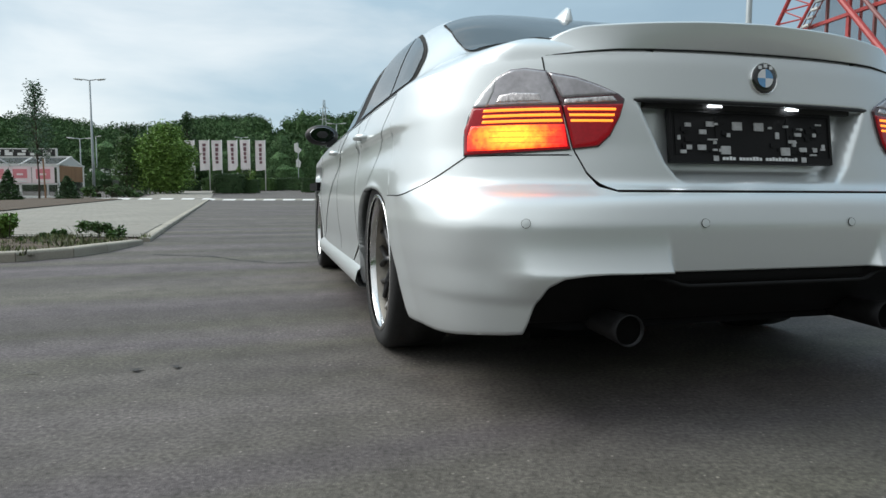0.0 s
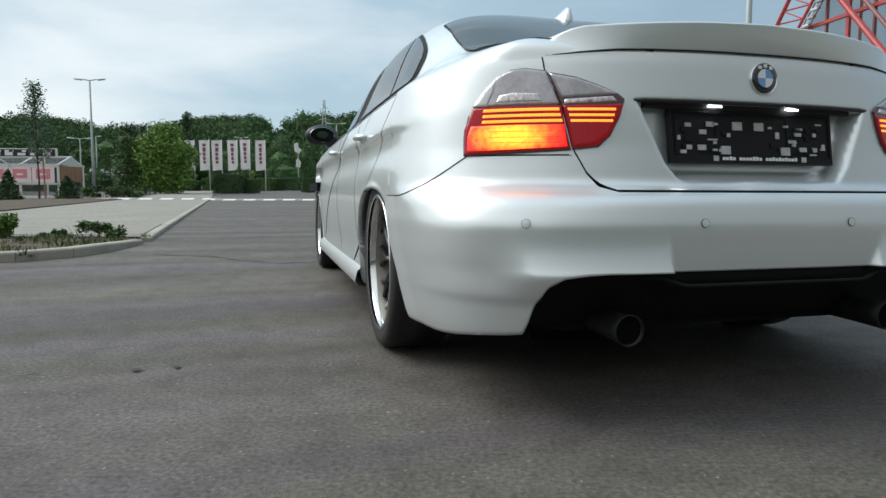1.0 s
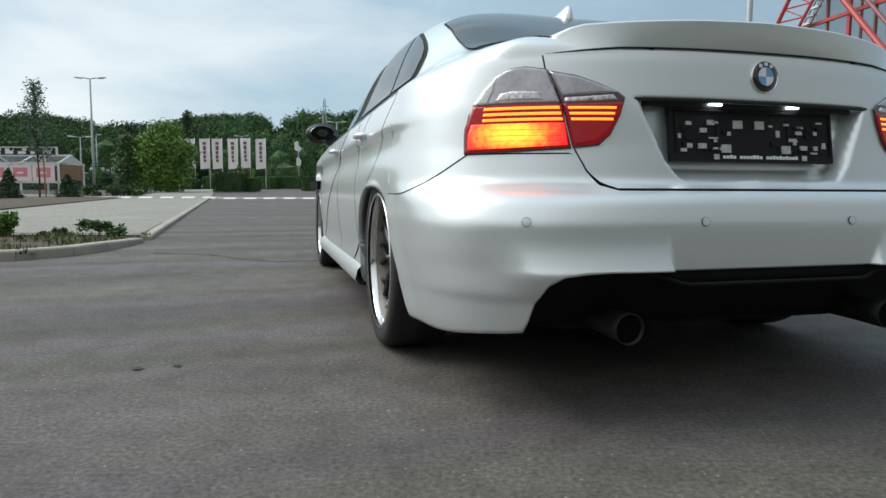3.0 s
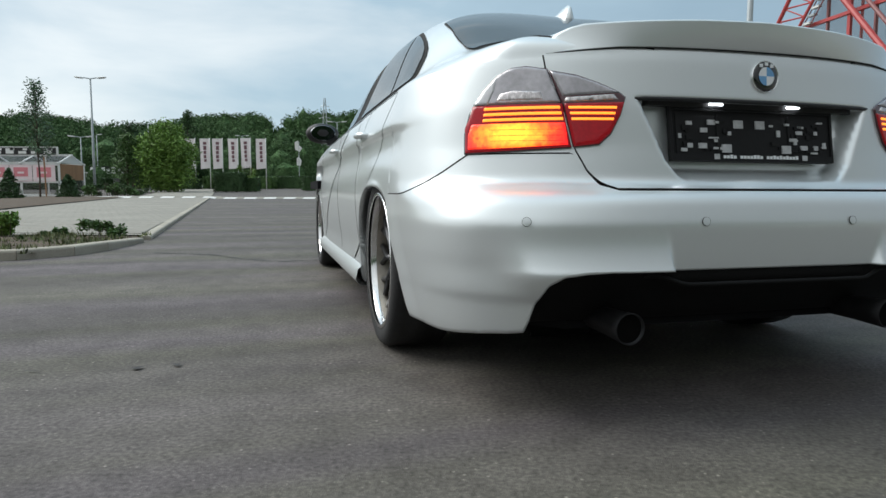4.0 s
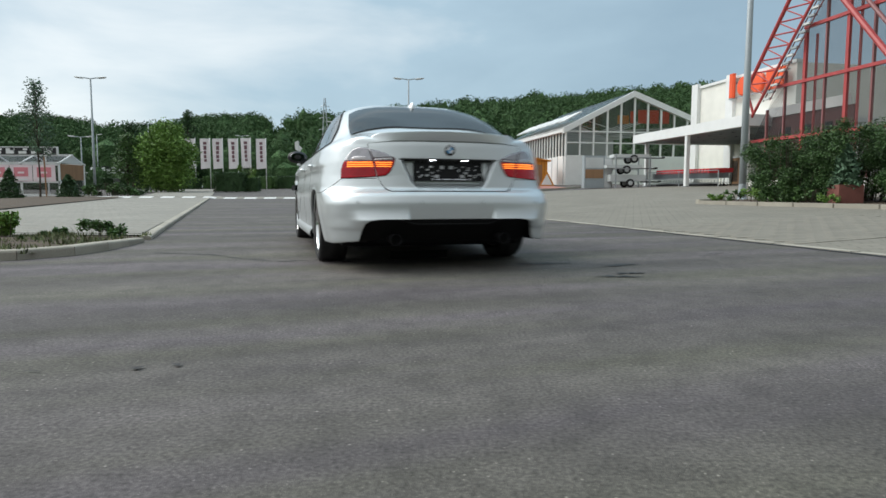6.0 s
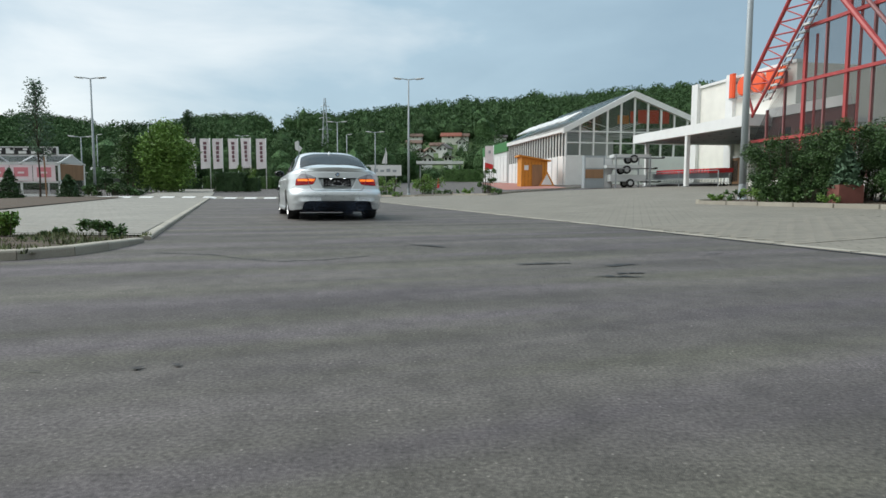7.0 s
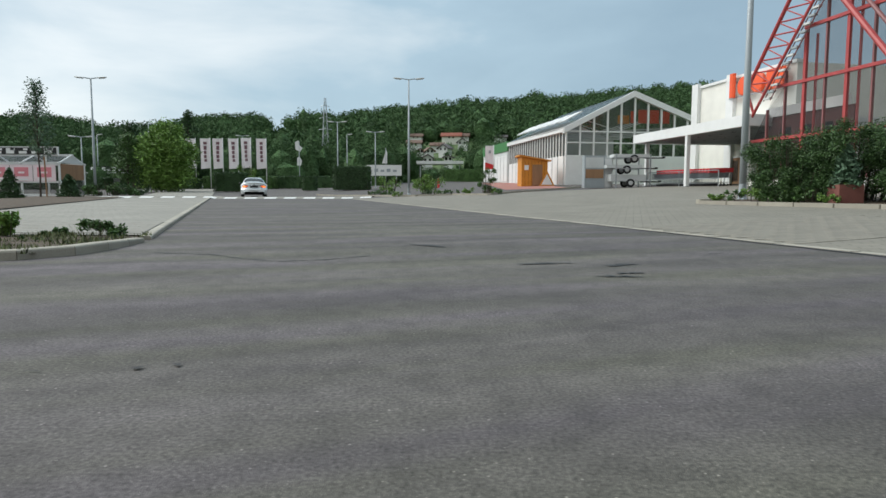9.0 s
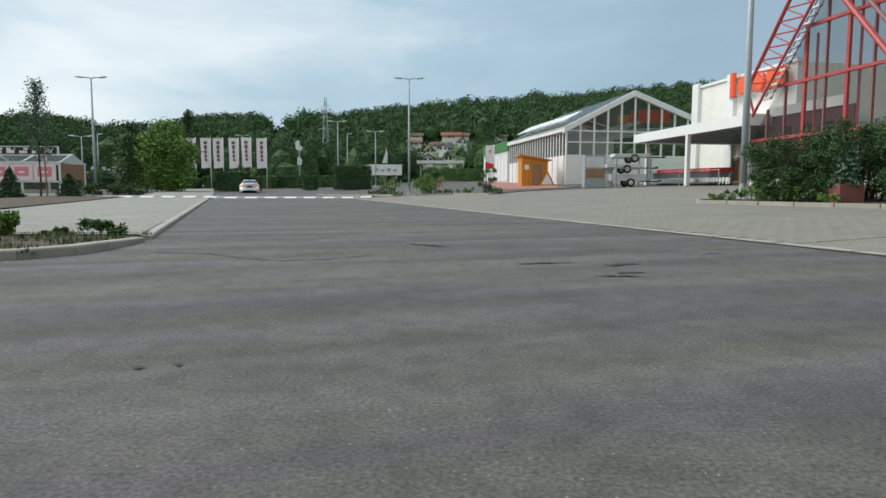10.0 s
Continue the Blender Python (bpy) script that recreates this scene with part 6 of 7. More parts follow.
    for flip in (False, True):
        part("window_surround", side_glass(lambda k: (rear_edge(k) - .022, front_edge(k) + .03), 1.02, 1.96, .004, flip), SEAM, car, "gloss black window trim", True)
        part("quarter_window", side_glass(lambda k: (rear_edge(k) + .014, max(rear_edge(k) + .02, .19 + .34 * k)), 1.06, 1.92, .008, flip), CGLASS, car, smooth=True)
        part("rear_door_window", side_glass(lambda k: (max(.225 + .34 * k, rear_edge(k) + .03), 1.02), 1.06, 1.92, .008, flip), CGLASS, car, smooth=True)
        part("front_door_window", side_glass(lambda k: (1.32, front_edge(k)), 1.06, 1.92, .008, flip), CGLASS, car, smooth=True)
    rows = [[lift(2.20 - .72 * k, 3 - .9 * (1 - c), .006) for c in np.linspace(0, 1, 16)] for k in np.linspace(0, 1, 16)]
    part("windscreen", weld(mirror(M().grid(rows)), "windscreen", CGLASS), CGLASS, car)
    # boot spoiler: a rear face between two edges, and a top that runs out on the deck
    rows = []
    for i in range(61):
        k = i / 60
        xb = xt = .586 * k
        xd = xt + .046 * k ** 5
        zb = .953 - .006 * k ** 2 - .010 * max(0, k - .7) / .3
        zt = float(np.interp(xt, [0, .20, .42, .49, .52, .55, .572, .586], [1.026, 1.022, 1.013, 1.010, 1.003, .989, .970, .945]))
        yb = rear_y(xb, .945) - .004
        yt = rear_y(xt, .98) - .004 - .030 * (1 - k ** 3) + .012 * k
        deck_y = yt + .20 - .05 * k
        deck_z = upper(max(-.9, deck_y), 3 - 1.9 * k).z + .001
        line = [(xb, yb + .02, zb - .004), (xb, yb, zb), (xb + (xt - xb) * .3, yb + (yt - yb) * .45, zb + (zt - zb) * .25), (xb + (xt - xb) * .7, yb + (yt - yb) * .85, zb + (zt - zb) * .65), (xt, yt, zt - .004), (xt, yt + .003, zt),
                (xt, yt + .012, zt + .001), (xt + (xd - xt) * .35, yt + .07, zt + (deck_z - zt) * .28), (xt + (xd - xt) * .7, yt + .13, zt + (deck_z - zt) * .66), (xd, deck_y, deck_z)]
        rows.append([Vector((-x, y, z)) for x, y, z in line])
    lip = weld(mirror(M().grid(rows)), "boot_spoiler", PAINT)
    lip.set_sharp_from_angle(angle=radians(18))
    sp = part("boot_spoiler", lip, PAINT, car, "silver lip spoiler across the boot")
    part("spoiler_joint", M().tube([Vector((x, rear_y(x, .945) - .003, .950 - .006 * (x / .584) ** 2 - .010 * max(0, abs(x) / .584 - .7) / .3)) for x in np.linspace(-.582, .582, 61)], .0018, 6), SEAM, sp, "dark joint under the spoiler", True)
    # roof aerial fin
    m = M()
    fz = lambda y: upper(y, 3).z - .006
    rows = [[Vector((w * wd, .22 + .17 * u, fz(.22 + .17 * u) + hh)) for wd, hh in ((-1, 0), (-.75, h * .45), (-.22, h), (.22, h), (.75, h * .45), (1, 0))]
            for u, w, h in ((0, .010, .003), (.02, .018, .058), (.14, .026, .064), (.4, .032, .046), (.75, .034, .022), (1.0, .02, .002))]
    part("aerial_fin", m.grid(rows), PAINT, car, smooth=True)
    # panel gaps laid along the surface
    def gap(name, pts, r=.0021):
        for flip in (-1, 1):
            part(name, M().tube([(flip * abs(p.x), p.y, p.z) for p in pts], r, 6), SEAM, car, "dark panel gap", True)
    gap("lid_gap", [at_x(z, seam_x(z) + .0015) for z in np.linspace(.588, .93, 44)])
    part("lid_gap", M().tube([Vector((x, rear_y(x, .588) - .0, .586)) for x in np.linspace(-.44, .44, 41)], .004, 6), SEAM, car, "dark panel gap", True)
    pts = []
    for i in range(30):
        s = float(np.interp(.60, x5[:159], s5[:159])) + (s_end - float(np.interp(.60, x5[:159], s5[:159]))) * i / 29
        xr = float(np.interp(s, s5, x5))
        z = bumper_top(s / s_end) + .0015
        ox, oy, os = outline(z)
        k = s / s_end * float(np.interp(-.336, oy, os))
        pts.append(Vector((-float(np.interp(k, os, ox)), float(np.interp(k, os, oy)), z)))
    gap("bumper_gap", pts, .0021)
    gap("deck_gap", [lift(y, 1.25 + .55 * smooth01(-.9, -.45, y), .0) for y in np.linspace(-.90, -.46, 16)], .003)
    for y0 in (.46, 1.18, 2.28):
        gap("door_gap", [Vector((-side_x(y0, z) - flank_out(y0, z), y0, z)) for z in np.linspace(.28, .875, 40)], .0012)
    # tail lamps: polygons on the tail's surface, given as x, z
    def lamp_piece(name, poly, material, d, parent, flip, label=""):
        bm = bmesh.new()
        c = Vector((sum(p[0] for p in poly) / len(poly), sum(p[1] for p in poly) / len(poly), 0))
        bm.faces.new([bm.verts.new((x, z, 0)) for x, z in poly])
        bmesh.ops.triangulate(bm, faces=bm.faces)
        for _ in range(5):
            bmesh.ops.subdivide_edges(bm, edges=[e for e in bm.edges if e.calc_length() > .009], cuts=1)
            bmesh.ops.triangulate(bm, faces=bm.faces)
        edge = {v for e in bm.edges if e.is_boundary for v in e.verts}
        for v in bm.verts:
            x, z = v.co.x, v.co.y
            e = .003
            n = Vector((rear_y(x + e, z) - rear_y(x - e, z), -2 * e, rear_y(x, z + e) - rear_y(x, z - e)))
            n = Vector((n.x, -2 * e, n.z)).normalized()
            p = Vector((-x, rear_y(x, z), z)) + Vector((-n.x, n.y, n.z)) * (d if v not in edge else d - .0012)
            v.co = Vector((flip * p.x, p.y, p.z))
        ext = bmesh.ops.extrude_edge_only(bm, edges=[e for e in bm.edges if e.is_boundary])
        for v in ext["geom"]:
            if isinstance(v, bmesh.types.BMVert):
                v.co.y += .02
        bmesh.ops.recalc_face_normals(bm, faces=bm.faces)
        me = bpy.data.meshes.new(name)
        bm.to_mesh(me)
        bm.free()
        me.materials.append(material)
        me.polygons.foreach_set("use_smooth", [True] * len(me.polygons))
        return part(name, me, material, parent, label)
    outer = [(.583, .893), (.631, .902), (.663, .899), (.694, .881), (.727, .842), (.757, .784), (.769, .731), (.772, .676), (.679, .680), (.5345, .689), (.5525, .783)]
    inner = [(.579, .889), (.517, .876), (.463, .855), (.415, .832), (.400, .819), (.413, .775), (.439, .725), (.468, .697), (.530, .690), (.5485, .783)]
    brakes = []
    for flip in (1, -1):
        lo = lamp_piece("tail_lamp", outer, LENS_D, .006, car, flip, "smoked red tail lamp on the wing")
        li = lamp_piece("tail_lamp", inner, LENS_D, .006, car, flip, "smoked red tail lamp on the boot lid")
        lamp_piece("clear_lens", [(.585, .8905), (.631, .8995), (.662, .8965), (.692, .8785), (.725, .840), (.7455, .806), (.558, .806)], LENS_C, .0085, lo, flip, "smoked clear lens")
        lamp_piece("lens_edge", [(.693, .876), (.725, .8385), (.745, .8045), (.716, .8045), (.702, .838)], LENS_E, .0095, lo, flip, "pale clear lens edge")
        lamp_piece("reflector", [(.60, .834), (.66, .838), (.69, .832), (.70, .812), (.595, .812)], LENS_S, .0095, lo, flip, "bright faceted reflector")
        lamp_piece("red_lens", [(.5545, .802), (.747, .802), (.7655, .745), (.7695, .679), (.679, .683), (.5375, .692)], LENS_R, .0085, lo, flip, "glowing red lens")
        lamp_piece("clear_lens", [(.576, .8855), (.517, .873), (.463, .852), (.417, .831), (.552, .822)], LENS_C, .0085, li, flip, "smoked clear lens")
        lamp_piece("reflector", [(.545, .818), (.43, .826), (.42, .812), (.548, .806)], LENS_S, .0085, li, flip, "bright faceted reflector")
        lamp_piece("red_lens", [(.549, .802), (.405, .806), (.416, .774), (.442, .7265), (.470, .7005), (.529, .693)], LENS_R, .0085, li, flip, "red lens")
        for k in range(3):
            z = .796 - .0145 * k
            lamp_piece("light_bar", [(.560 - .003 * k, z), (.724 + .002 * k, z), (.726 + .002 * k, z - .0068), (.559 - .003 * k, z - .0068)], GLOW_O, .0105, lo, flip, "lit orange light bar")
            lamp_piece("light_bar", [(.540 - .003 * k, z - .001), (.424 + .004 * k, z - .001), (.425 + .004 * k, z - .007), (.539 - .003 * k, z - .007)], GLOW_O, .0105, li, flip, "lit orange light bar")
        brakes.append(lamp_piece("brake_lamp", [(.549, .7535), (.752, .7535), (.760, .728), (.763, .688), (.679, .690), (.5435, .697)], BRAKE, .0108, lo, flip, "lit brake lamp glowing red to yellow"))
        for z in (.737, .722, .708):
            lamp_piece("lens_rib", [(.552, z), (.720, z + .001), (.720, z), (.552, z - .001)], LENS_R, .0112, lo, flip)
    # number plate holder in the recess
        plate = part("plate_holder", M().box(-.264, .264, -.014, .0, -.071, .071, c=.004), PLATEB, car, "empty black number plate holder")
    plate.matrix_basis = pose(0, -.887, .7305, -8, 0, 0)
    for a, b, c, d in ((-.264, .264, .063, .071), (-.264, .264, -.071, -.053), (-.264, -.256, -.053, .063), (.256, .264, -.053, .063)):
        part("rim", M().box(a, b, -.019, -.0135, c, d, c=.002), PLATEB, plate)
    rr = random.Random(4)
    for x, z, w, h in ((-.205, .030, .018, .010), (-.16, .012, .022, .012), (-.205, -.03, .018, .012), (-.165, -.03, .026, .014), (-.09, -.036, .03, .022), (-.05, .03, .030, .022), (.02, .03, .030, .022), (.105, -.036, .03, .022),
                       (.165, -.03, .024, .012), (.205, -.03, .016, .012), (.15, .012, .022, .01), (-.08, .005, .012, .01), (.205, .012, .014, .01), (-.235, -.005, .01, .012), (.235, -.02, .01, .012), (.08, .008, .012, .018), (-.118, .034, .012, .006), (.11, .034, .016, .006),
                       (-.13, -.008, .03, .004), (.13, -.01, .03, .004)):
        part("clip", M().box(x - w / 2, x + w / 2, -.018, -.013, z - h / 2, z + h / 2, c=.001), PLATEG, plate, "grey plastic clip")
    # random small bits; the pale ones double as painted gloss spots
    for k in range(60):
        x, z = rr.uniform(-.235, .235), rr.uniform(-.045, .045)
        if abs(x) < .06 and z < .015:
            continue
        w, h = rr.uniform(.003, .013), rr.uniform(.002, .007)
        part("clip", M().box(x - w, x + w, -.0175, -.013, z - h, z + h), PLATEG if k % 4 == 0 else PLATEB, plate)
    for x0, x1 in ((-.246, -.238), (-.12, -.112), (.112, .12)):
        part("plate_ridge", M().box(x0, x1, -.0165, -.013, -.05, .056), PLATEB, plate)
    for x in np.linspace(-.10, .135, 23):
        if abs(x - .025) > .004 and abs(x + .055) > .004:
            part("lettering_bar", M().box(x - .0042, x + .0042, -.0202, -.0185, -.0635, -.0555 + (.002 if int(x * 1000) % 3 == 0 else 0)), BWHITE, plate, "small pale lettering bars")
    for x in (-.125, .162):
        part("clip", M().box(x - .008, x + .008, -.021, -.0185, -.066, -.052), PLATEG, plate, "grey plastic clip")
    for x in (-.125, .125):
        part("plate_lamp", M().box(x - .021, x + .021, -.003, .003, -.0025, .001, m=pose(0, rear_y(0, .81) + .036, .8135), c=.002), GLOW_W, car, "lit number plate lamp")
    # black box along the recess top: the lip's shadow put into colour
    part("lamp_strip", M().box(-.335, .335, -.012, .012, -.008, .006, m=pose(0, rear_y(0, .81) + .052, .812), c=.006), BLACKP, car, "black strip that stands for shade under the boot lid's lip")
    part("lid_grip", M().tube([Vector((x, rear_y(x, .822) + .004, .8185)) for x in np.linspace(-.375, .375, 25)], .006, 6), BLACKP, car, "black boot lid grip", True)
    # badge, plain quarters
    badge = part("badge", M().lathe([(.0, .0065), (.030, .006), (.038, .004), (.041, .001), (.041, -.004)], 40, "y"), BBLACK, car, "round badge with blue and white quarters", True)
    badge.matrix_basis = pose(0, -.931, .886, 4, 0, 180)
    for k in range(4):
        m = M()
        a0 = math.pi / 2 * k
        vs = [(0, .0078, 0)] + [(.0245 * math.cos(a0 + math.pi / 2 * i / 8), .0076, .0245 * math.sin(a0 + math.pi / 2 * i / 8)) for i in range(9)]
        m.add(vs, [(0, i, i + 1) for i in range(1, 9)])
        part("badge_quarter", m, BLUE if k % 2 else BWHITE, badge)
    for k in (-1, 0, 1):
        a = math.pi / 2 + k * .55
        part("badge_mark", M().box(-.005, .005, .0066, .0082, -.0045, .0045, m=pose(.0325 * math.cos(a), 0, .0325 * math.sin(a))), BWHITE, badge)
    part("badge_ring", M().lathe([(.0395, .003), (.041, .0055), (.0425, .003), (.0425, -.003)], 40, "y"), CHROME, badge, smooth=True)
    # parking sensors
    for x in (-.683, -.229, .229, .683):
        y = rear_y(x, .507)
        a = math.degrees(math.atan2(rear_y(x + .01, .507) - rear_y(x - .01, .507), .02))
        s = part("parking_sensor", M().lathe([(.0106, -.001), (.0112, .0010), (.0117, -.001)], 24, "y"), SEAM, car, smooth=True)
        s.matrix_basis = pose(x, y - .0022, .507, 9, 0, a + 180)
        part("sensor_face", M().lathe([(.0, .0012), (.006, .0011), (.0107, .0007)], 24, "y"), PAINT, s, smooth=True)
    # diffuser and underbody
    rows = []
    for i in range(41):
        x = -.68 + 1.36 * i / 40
        e = smooth01(.56, .68, abs(x))
        c = 1 - smooth01(.30, .345, abs(x))
        yb = rear_y(min(abs(x), .67), .38)
        top = .395 - .03 * e
        rows.append([Vector((x, y, z)) for y, z in ((yb + .03 + .01 * e, top + .015), (yb + .016, top - .010 * c), (yb + .022 - .012 * c, top - .028 * c - .010), (yb + .07, top - .05), (yb + .12, .30), (yb + .17, .235), (yb + .30, .20), (yb + .6, .19))])
    part("diffuser", M().grid(rows), DIFF, car, "black plastic diffuser", True)
    part("underbody", M().box(-.74, .74, -.62, 3.3, .165, .42, c=.1), DARK, car, "black underbody")
    for flip in (-1, 1):
        part("bumper_liner", M().box(flip * .68 - .012, flip * .68 + .012, -.90, -.45, .225, .42), DARK, car)
        ex = flip * .415
        # flat black disc: the shade inside the pipe is put into its colour
        part("pipe_bore", M().lathe([(0, .012), (.0375, .010)], 24, "y", (ex, -.985, .237)), BORE, car, "black disc standing for the sooty, shaded pipe mouth")
        part("exhaust_pipe", M().lathe([(.030, .30), (.036, .10), (.040, .03), (.0415, .0), (.0385, -.002), (.036, .02), (.034, .12), (0, .13)], 28, "y", (ex, -.985, .237)), EXH, car, "sooty round exhaust tip", True)
    part("diffuser_lip", M().tube([Vector((x, rear_y(x, .38) + .004 - .016 * (1 - smooth01(.26, .37, abs(x))), .372 - .022 * (1 - smooth01(.27, .36, abs(x))))) for x in np.linspace(-.39, .39, 41)], .0055, 8), DIFF, car, "black lip across the diffuser", True)
    part("silencer", M().box(-.58, .58, -.80, -.48, .205, .36, c=.08), DARK, car)
    # sills
    for flip in (-1, 1):
        rows = [[Vector((flip * xx, y, z)) for xx, z in ((.80, .165), (.895, .17), (.915, .195), (.905, .24), (.872, .27))] for y in np.linspace(.405, 2.36, 12)]
        part("side_sill", M().grid(rows), PAINT, car, smooth=True)
    # door mirrors and handles
    for flip in (-1, 1):
        mm = part("door_mirror", M().blob((0, 0, 0), (.112, .060, .070), .0, 3), BLACKP, car, "black door mirror", True)
        mm.matrix_basis = pose(flip * .905, 2.12, .975)
        gm = M().lathe([(.0, -.060), (.060, -.0598), (.064, -.052), (.064, -.02)], 32, "y")
        gm.v = [(x * 1.3, y + .004, z * .8) for x, y, z in gm.v]
        part("mirror_glass", gm, MIRG, mm, "dark mirror glass")
        part("mirror_foot", M().box(-.06, .06, -.03, .03, -.09, -.04, m=pose(-flip * .09, .0, .01)), BLACKP, mm)
        for y in (.16, 1.22):
            x = side_x(y, .80)
            part("door_handle", M().tube([(flip * (x + .0), y, .80), (flip * (x + .032), y + .03, .803), (flip * (x + .034), y + .13, .806), (flip * (x + .0), y + .17, .806)], [.009, .012, .012, .009], 10), PAINT, car, smooth=True)
    # wheels
    tyre_p = [(.246, -.105), (.262, -.112), (.285, -.116), (.305, -.110), (.317, -.096), (.321, -.07), (.3195, -.036), (.3215, -.033), (.3215, .033), (.3195, .036), (.321, .07), (.317, .096), (.305, .110), (.285, .116), (.262, .112), (.246, .105)]
    lip_p = [(.243, -.112), (.254, -.114), (.257, -.108), (.246, -.101), (.240, -.092), (.238, -.078)]
    barrel_p = [(.238, -.078), (.232, -.06), (.226, -.02), (.222, .02), (.222, .1)]
    spoke = M()
    for k in range(10):
        a = math.tau * k / 10
        for sgn in (-1, 1):
            ca, sa = math.cos(a), math.sin(a)
            b2 = a + sgn * .16
            spoke.tube([(-.045, .05 * ca, .05 * sa), (-.050, .14 * ca, .14 * sa), (-.055, .228 * math.cos(b2), .222 * math.sin(b2))], [.016, .012, .011], 6)
    spoke.lathe([(0, -.035), (.03, -.035), (.045, -.02), (.065, -.01), (.07, .02)], 24, "x")
    dish = M().lathe([(.0, .05), (.1, .05), (.22, .06)], 32, "x")
    wheel_parts = [("tyre", mesh(M().lathe(tyre_p, 56, "x"), "tyre", RUBBER, True), "black low-profile tyre"), ("rim_lip", mesh(M().lathe(lip_p, 56, "x"), "rim_lip", CHROME, True), "polished deep-dish rim lip"),
                   ("rim_barrel", mesh(M().lathe(barrel_p, 56, "x"), "rim_barrel", BARREL, True), "brushed grey rim barrel"), ("spokes", mesh(spoke, "spokes", RIMC, True), "dark grey cross spokes"), ("brake_disc", mesh(dish, "brake_disc", DARK, True), "")]
    wheels = []
    for x, y in ((-.772, 0), (-.772, 2.76), (.772, 0), (.772, 2.76)):
        wheel = new("wheel")
        wheel.parent = car
        wheel.matrix_basis = pose(x, y, .3215, 0, 0, 0 if x < 0 else 180)
        for nm, me, lb in wheel_parts:
            part(nm, me, None, wheel, lb)
        wheels.append(wheel)
        part("wheel_housing", M().box(x - .15, x + .15, y - .38, y + .38, .60, .66), DARK, car) if y else None
    # cabin: seats and floor seen dimly through the glass
    part("cabin", M().box(-.66, .66, -.30, 2.0, .55, .93, c=.1), DARK, car, "dark cabin")
    for x in (-.36, .36):
        part("headrest", M().box(x - .13, x + .13, .80, .90, 1.02, 1.22, c=.04), DARK, car)
        part("headrest", M().box(x - .12, x + .12, -.10, -.02, .98, 1.10, c=.03), DARK, car)
    return car, wheels, brakes


car, wheels, brakes = build_car()



# ---- exhaust smoke: loose clouds of soot flecks in rigid pieces ----
SMOKE = mat("dark_exhaust_smoke", (.050, .066, .100), 1.0, var=.2, bump=0, spec=0.0)
puff_mesh = []
for k in range(3):
    rs = np.random.RandomState(50 + k)
    n = 9500
    c = rs.normal(size=(n, 3)) * np.array([.17, .17, .10])
    c = c[np.linalg.norm(c, axis=1) < .42]
    n = len(c)
    a, b = rs.normal(size=(n, 3)) * .0018, rs.normal(size=(n, 3)) * .0018
    m = M()
    m.v = [tuple(p) for p in np.stack([c + a, c + b, c - a - b], 1).reshape(-1, 3)]
    m.f = [(3 * i, 3 * i + 1, 3 * i + 2) for i in range(n)]
    puff_mesh.append(mesh(m, "smoke_puff", SMOKE))
puffs = []
for k in range(22):
    o = new("smoke_puff", puff_mesh[k % 3])
    tagged(o, "thin dark diesel smoke puff from the exhaust", "smoke", "exhaust smoke")
    puffs.append(o)



def car_rows():
    keys = [(0.0, .608, 2.641, .004, 15.40), (4.45, .608, 2.641, .004, 15.40), (4.75, .60, 2.672, .003, 15.4), (5.0, .568, 2.785, .0, 15.43), (5.3, .461, 3.181, -.001, 15.7),
            (5.7, .162, 4.268, 0.0, 16.06), (6.2, -.52, 6.77, .004, 16.3), (6.8, -1.729, 11.143, .012, 16.7), (7.0, -2.298, 13.221, .028, 17.4), (7.5, -4.184, 19.233, .058, 18.3),
            (8.0, -6.8, 26.959, .109, 17.9), (8.5, -10.0, 36.2, .16, 17.6), (9.0, -13.44, 45.717, .20, 17.36), (9.5, -16.1, 53.9, .23, 17.0), (10.0, -17.99, 59.72, .26, 16.6)]
    return [(t, pose(x, y, z, 0, 0, a)) for t, x, y, z, a in keys]


def spin_rows(x):
    """Wheel turns that follow the car's way; a wheel never turns more than 85 degrees from one row to the next."""
    rows = [(t, p.translation) for t, p in car_rows()]
    ts = [t for t, _ in rows]
    out, angle, last = [], 0.0, 0.0
    flip = 1 if x < 0 else -1
    for k in range(301):
        t = k / 30
        y = [float(np.interp(t, ts, [p[i] for _, p in rows])) for i in (0, 1)]
        way = math.hypot(y[0] - rows[0][1][0], y[1] - rows[0][1][1])
        angle += min(math.degrees((way - last) / .3215), 85)
        last = way
        if k == 0 or k == 300 or t > 4.4:
            out.append((t, angle * -flip))
    return out


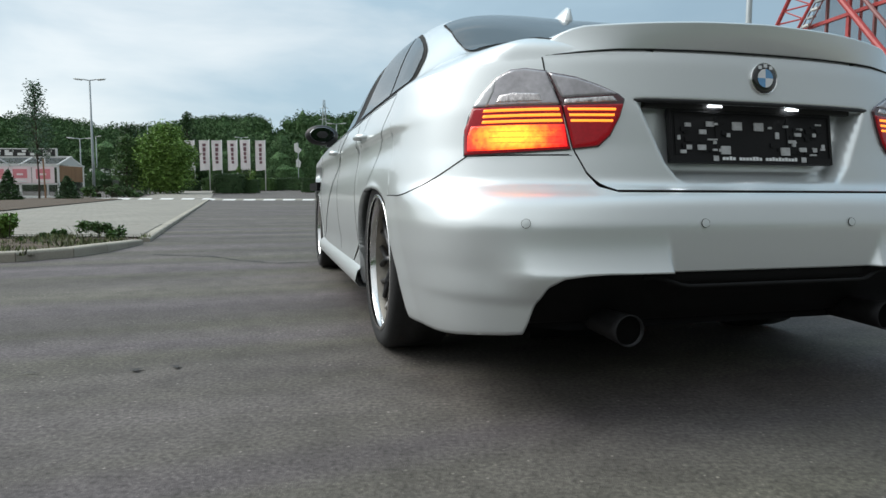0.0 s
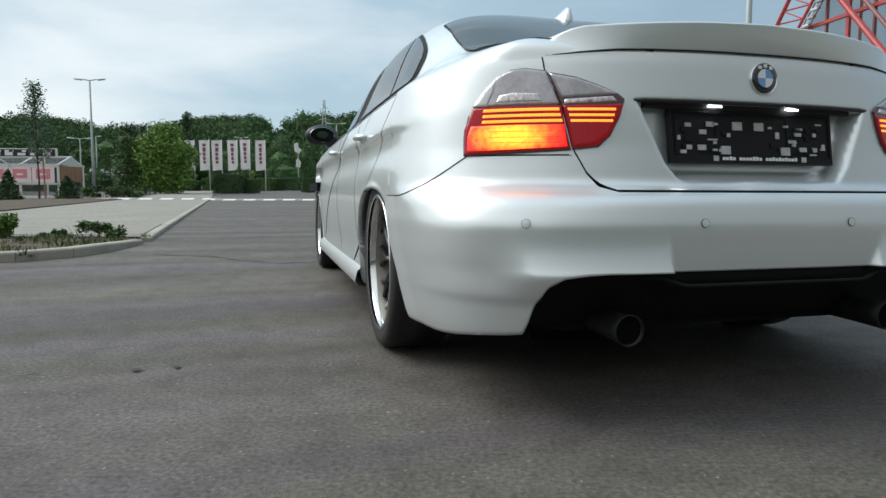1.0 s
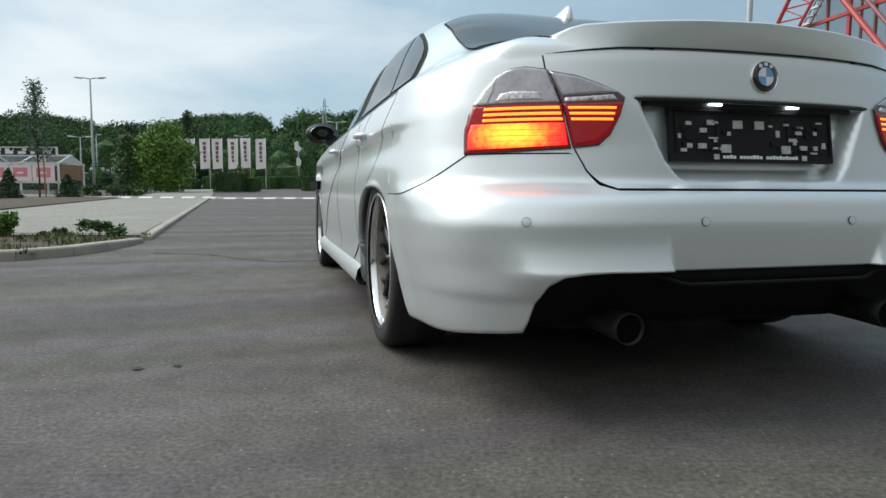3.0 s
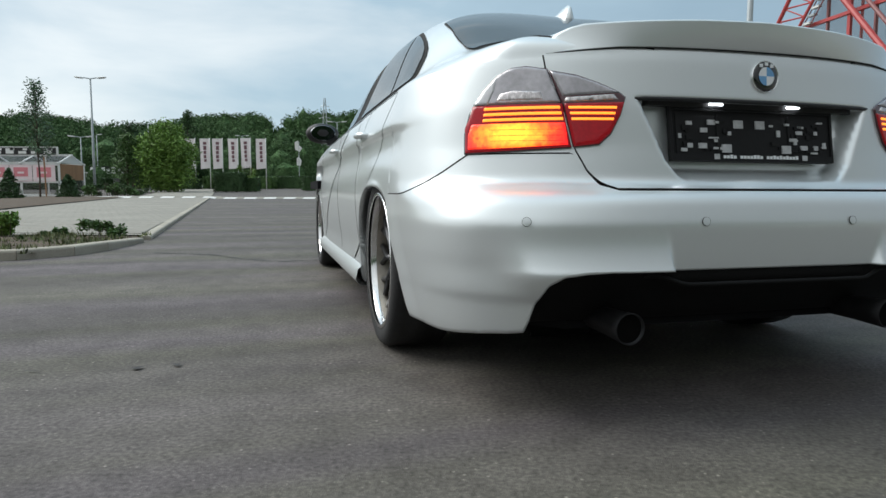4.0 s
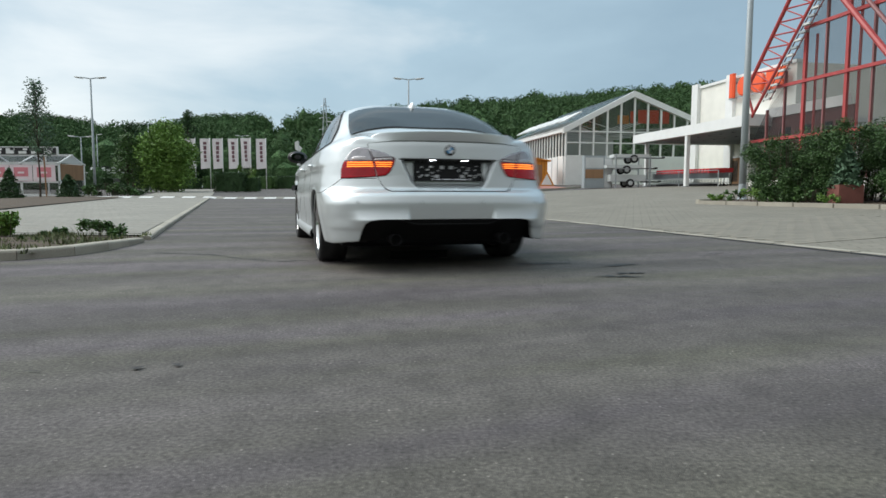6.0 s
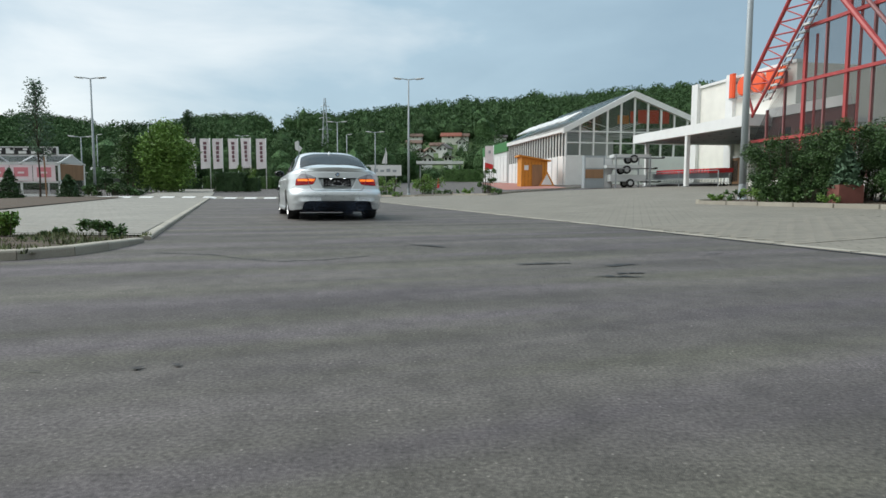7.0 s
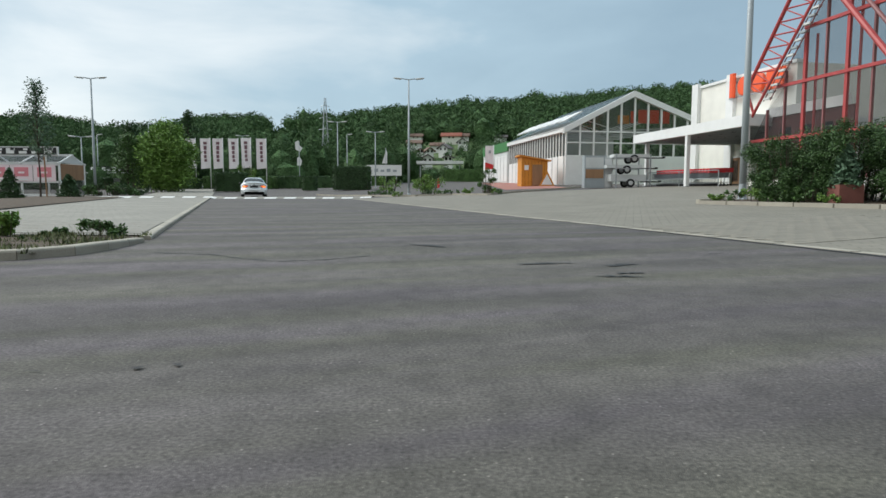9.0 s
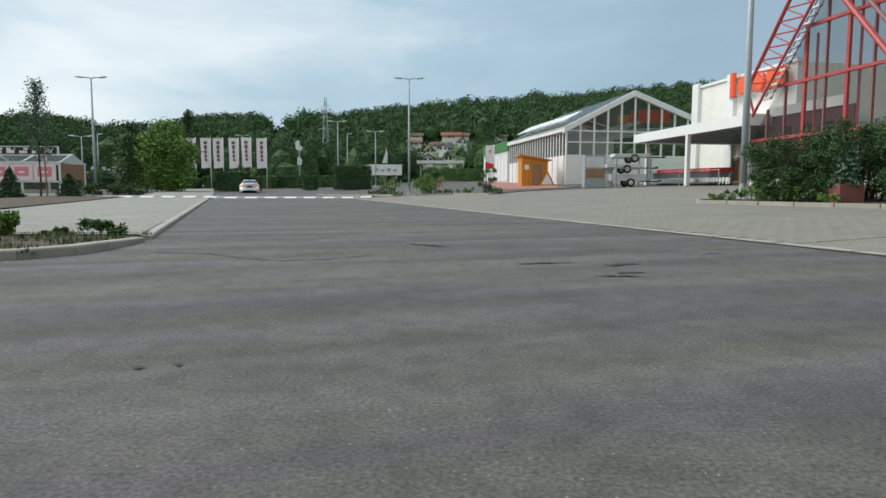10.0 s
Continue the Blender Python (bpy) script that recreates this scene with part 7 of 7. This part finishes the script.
def motions():
    walk(car, car_rows())
    for wheel in wheels:
        x, y, z = wheel.location
        walk(wheel, [(t, pose(x, y, z, 0, 0, 0 if x < 0 else 180) @ pose(0, 0, 0, a)) for t, a in spin_rows(x)])
    # smoke rides in the silencer until it is blown out, then hangs over the lane, spreads and thins
    rows = car_rows()
    rnd = random.Random(5)
    for k, puff in enumerate(puffs):
        t0 = 6.9 + .62 * (k / len(puffs)) ** .8
        ts, xs, ys, an = [t for t, _ in rows], [p.translation.x for _, p in rows], [p.translation.y for _, p in rows], [p.to_euler().z for _, p in rows]
        spot = lambda t, a, b: (float(np.interp(t, ts, xs)) + a * math.cos(float(np.interp(t, ts, an))) - b * math.sin(float(np.interp(t, ts, an))),
                                float(np.interp(t, ts, ys)) + a * math.sin(float(np.interp(t, ts, an))) + b * math.cos(float(np.interp(t, ts, an))))
        keep = [t for t in ts if t < t0 - .2] + [t0 - .1]
        out = [(t, pose(*spot(t, 0, .8), .62)) for t in keep]
        side = rnd.uniform(-.65, .65)
        x, y = spot(t0, side, -1.25)
        z = .28 + rnd.uniform(-.06, .12)
        out.append((t0 + .1, pose(x, y, z)))
        dx, dy = rnd.uniform(0, 1) ** 1.3 * .75, rnd.uniform(-.5, .3)
        out.append((t0 + .6, pose(x + dx * .7, y + dy * .6, z + rnd.uniform(0, .12), 0, 0, 40)))
        out.append((t0 + 1.2, pose(x + dx * 2.0 + rnd.uniform(-.3, .5), y + dy * 2.4, .05, 0, 0, 70)))
        out.append((min(9.6, t0 + 2.0), pose(x + dx * 2.2, y + dy * 3.0, -.45, 0, 0, 100)))
        out.append((10.0, pose(x + dx * 2.3, y + dy * 3.1, -.6, 0, 0, 105)))
        walk(puff, out)
    # the brake lamps stand proud and shine while the brakes are on
    off = pose(0, .035, 0)
    for b in brakes:
        walk(b, [(0.0, pose(0, 0, 0)), (4.7, pose(0, 0, 0)), (4.8, off), (8.6, off), (8.7, pose(0, 0, 0)), (10.0, pose(0, 0, 0))])


motions()
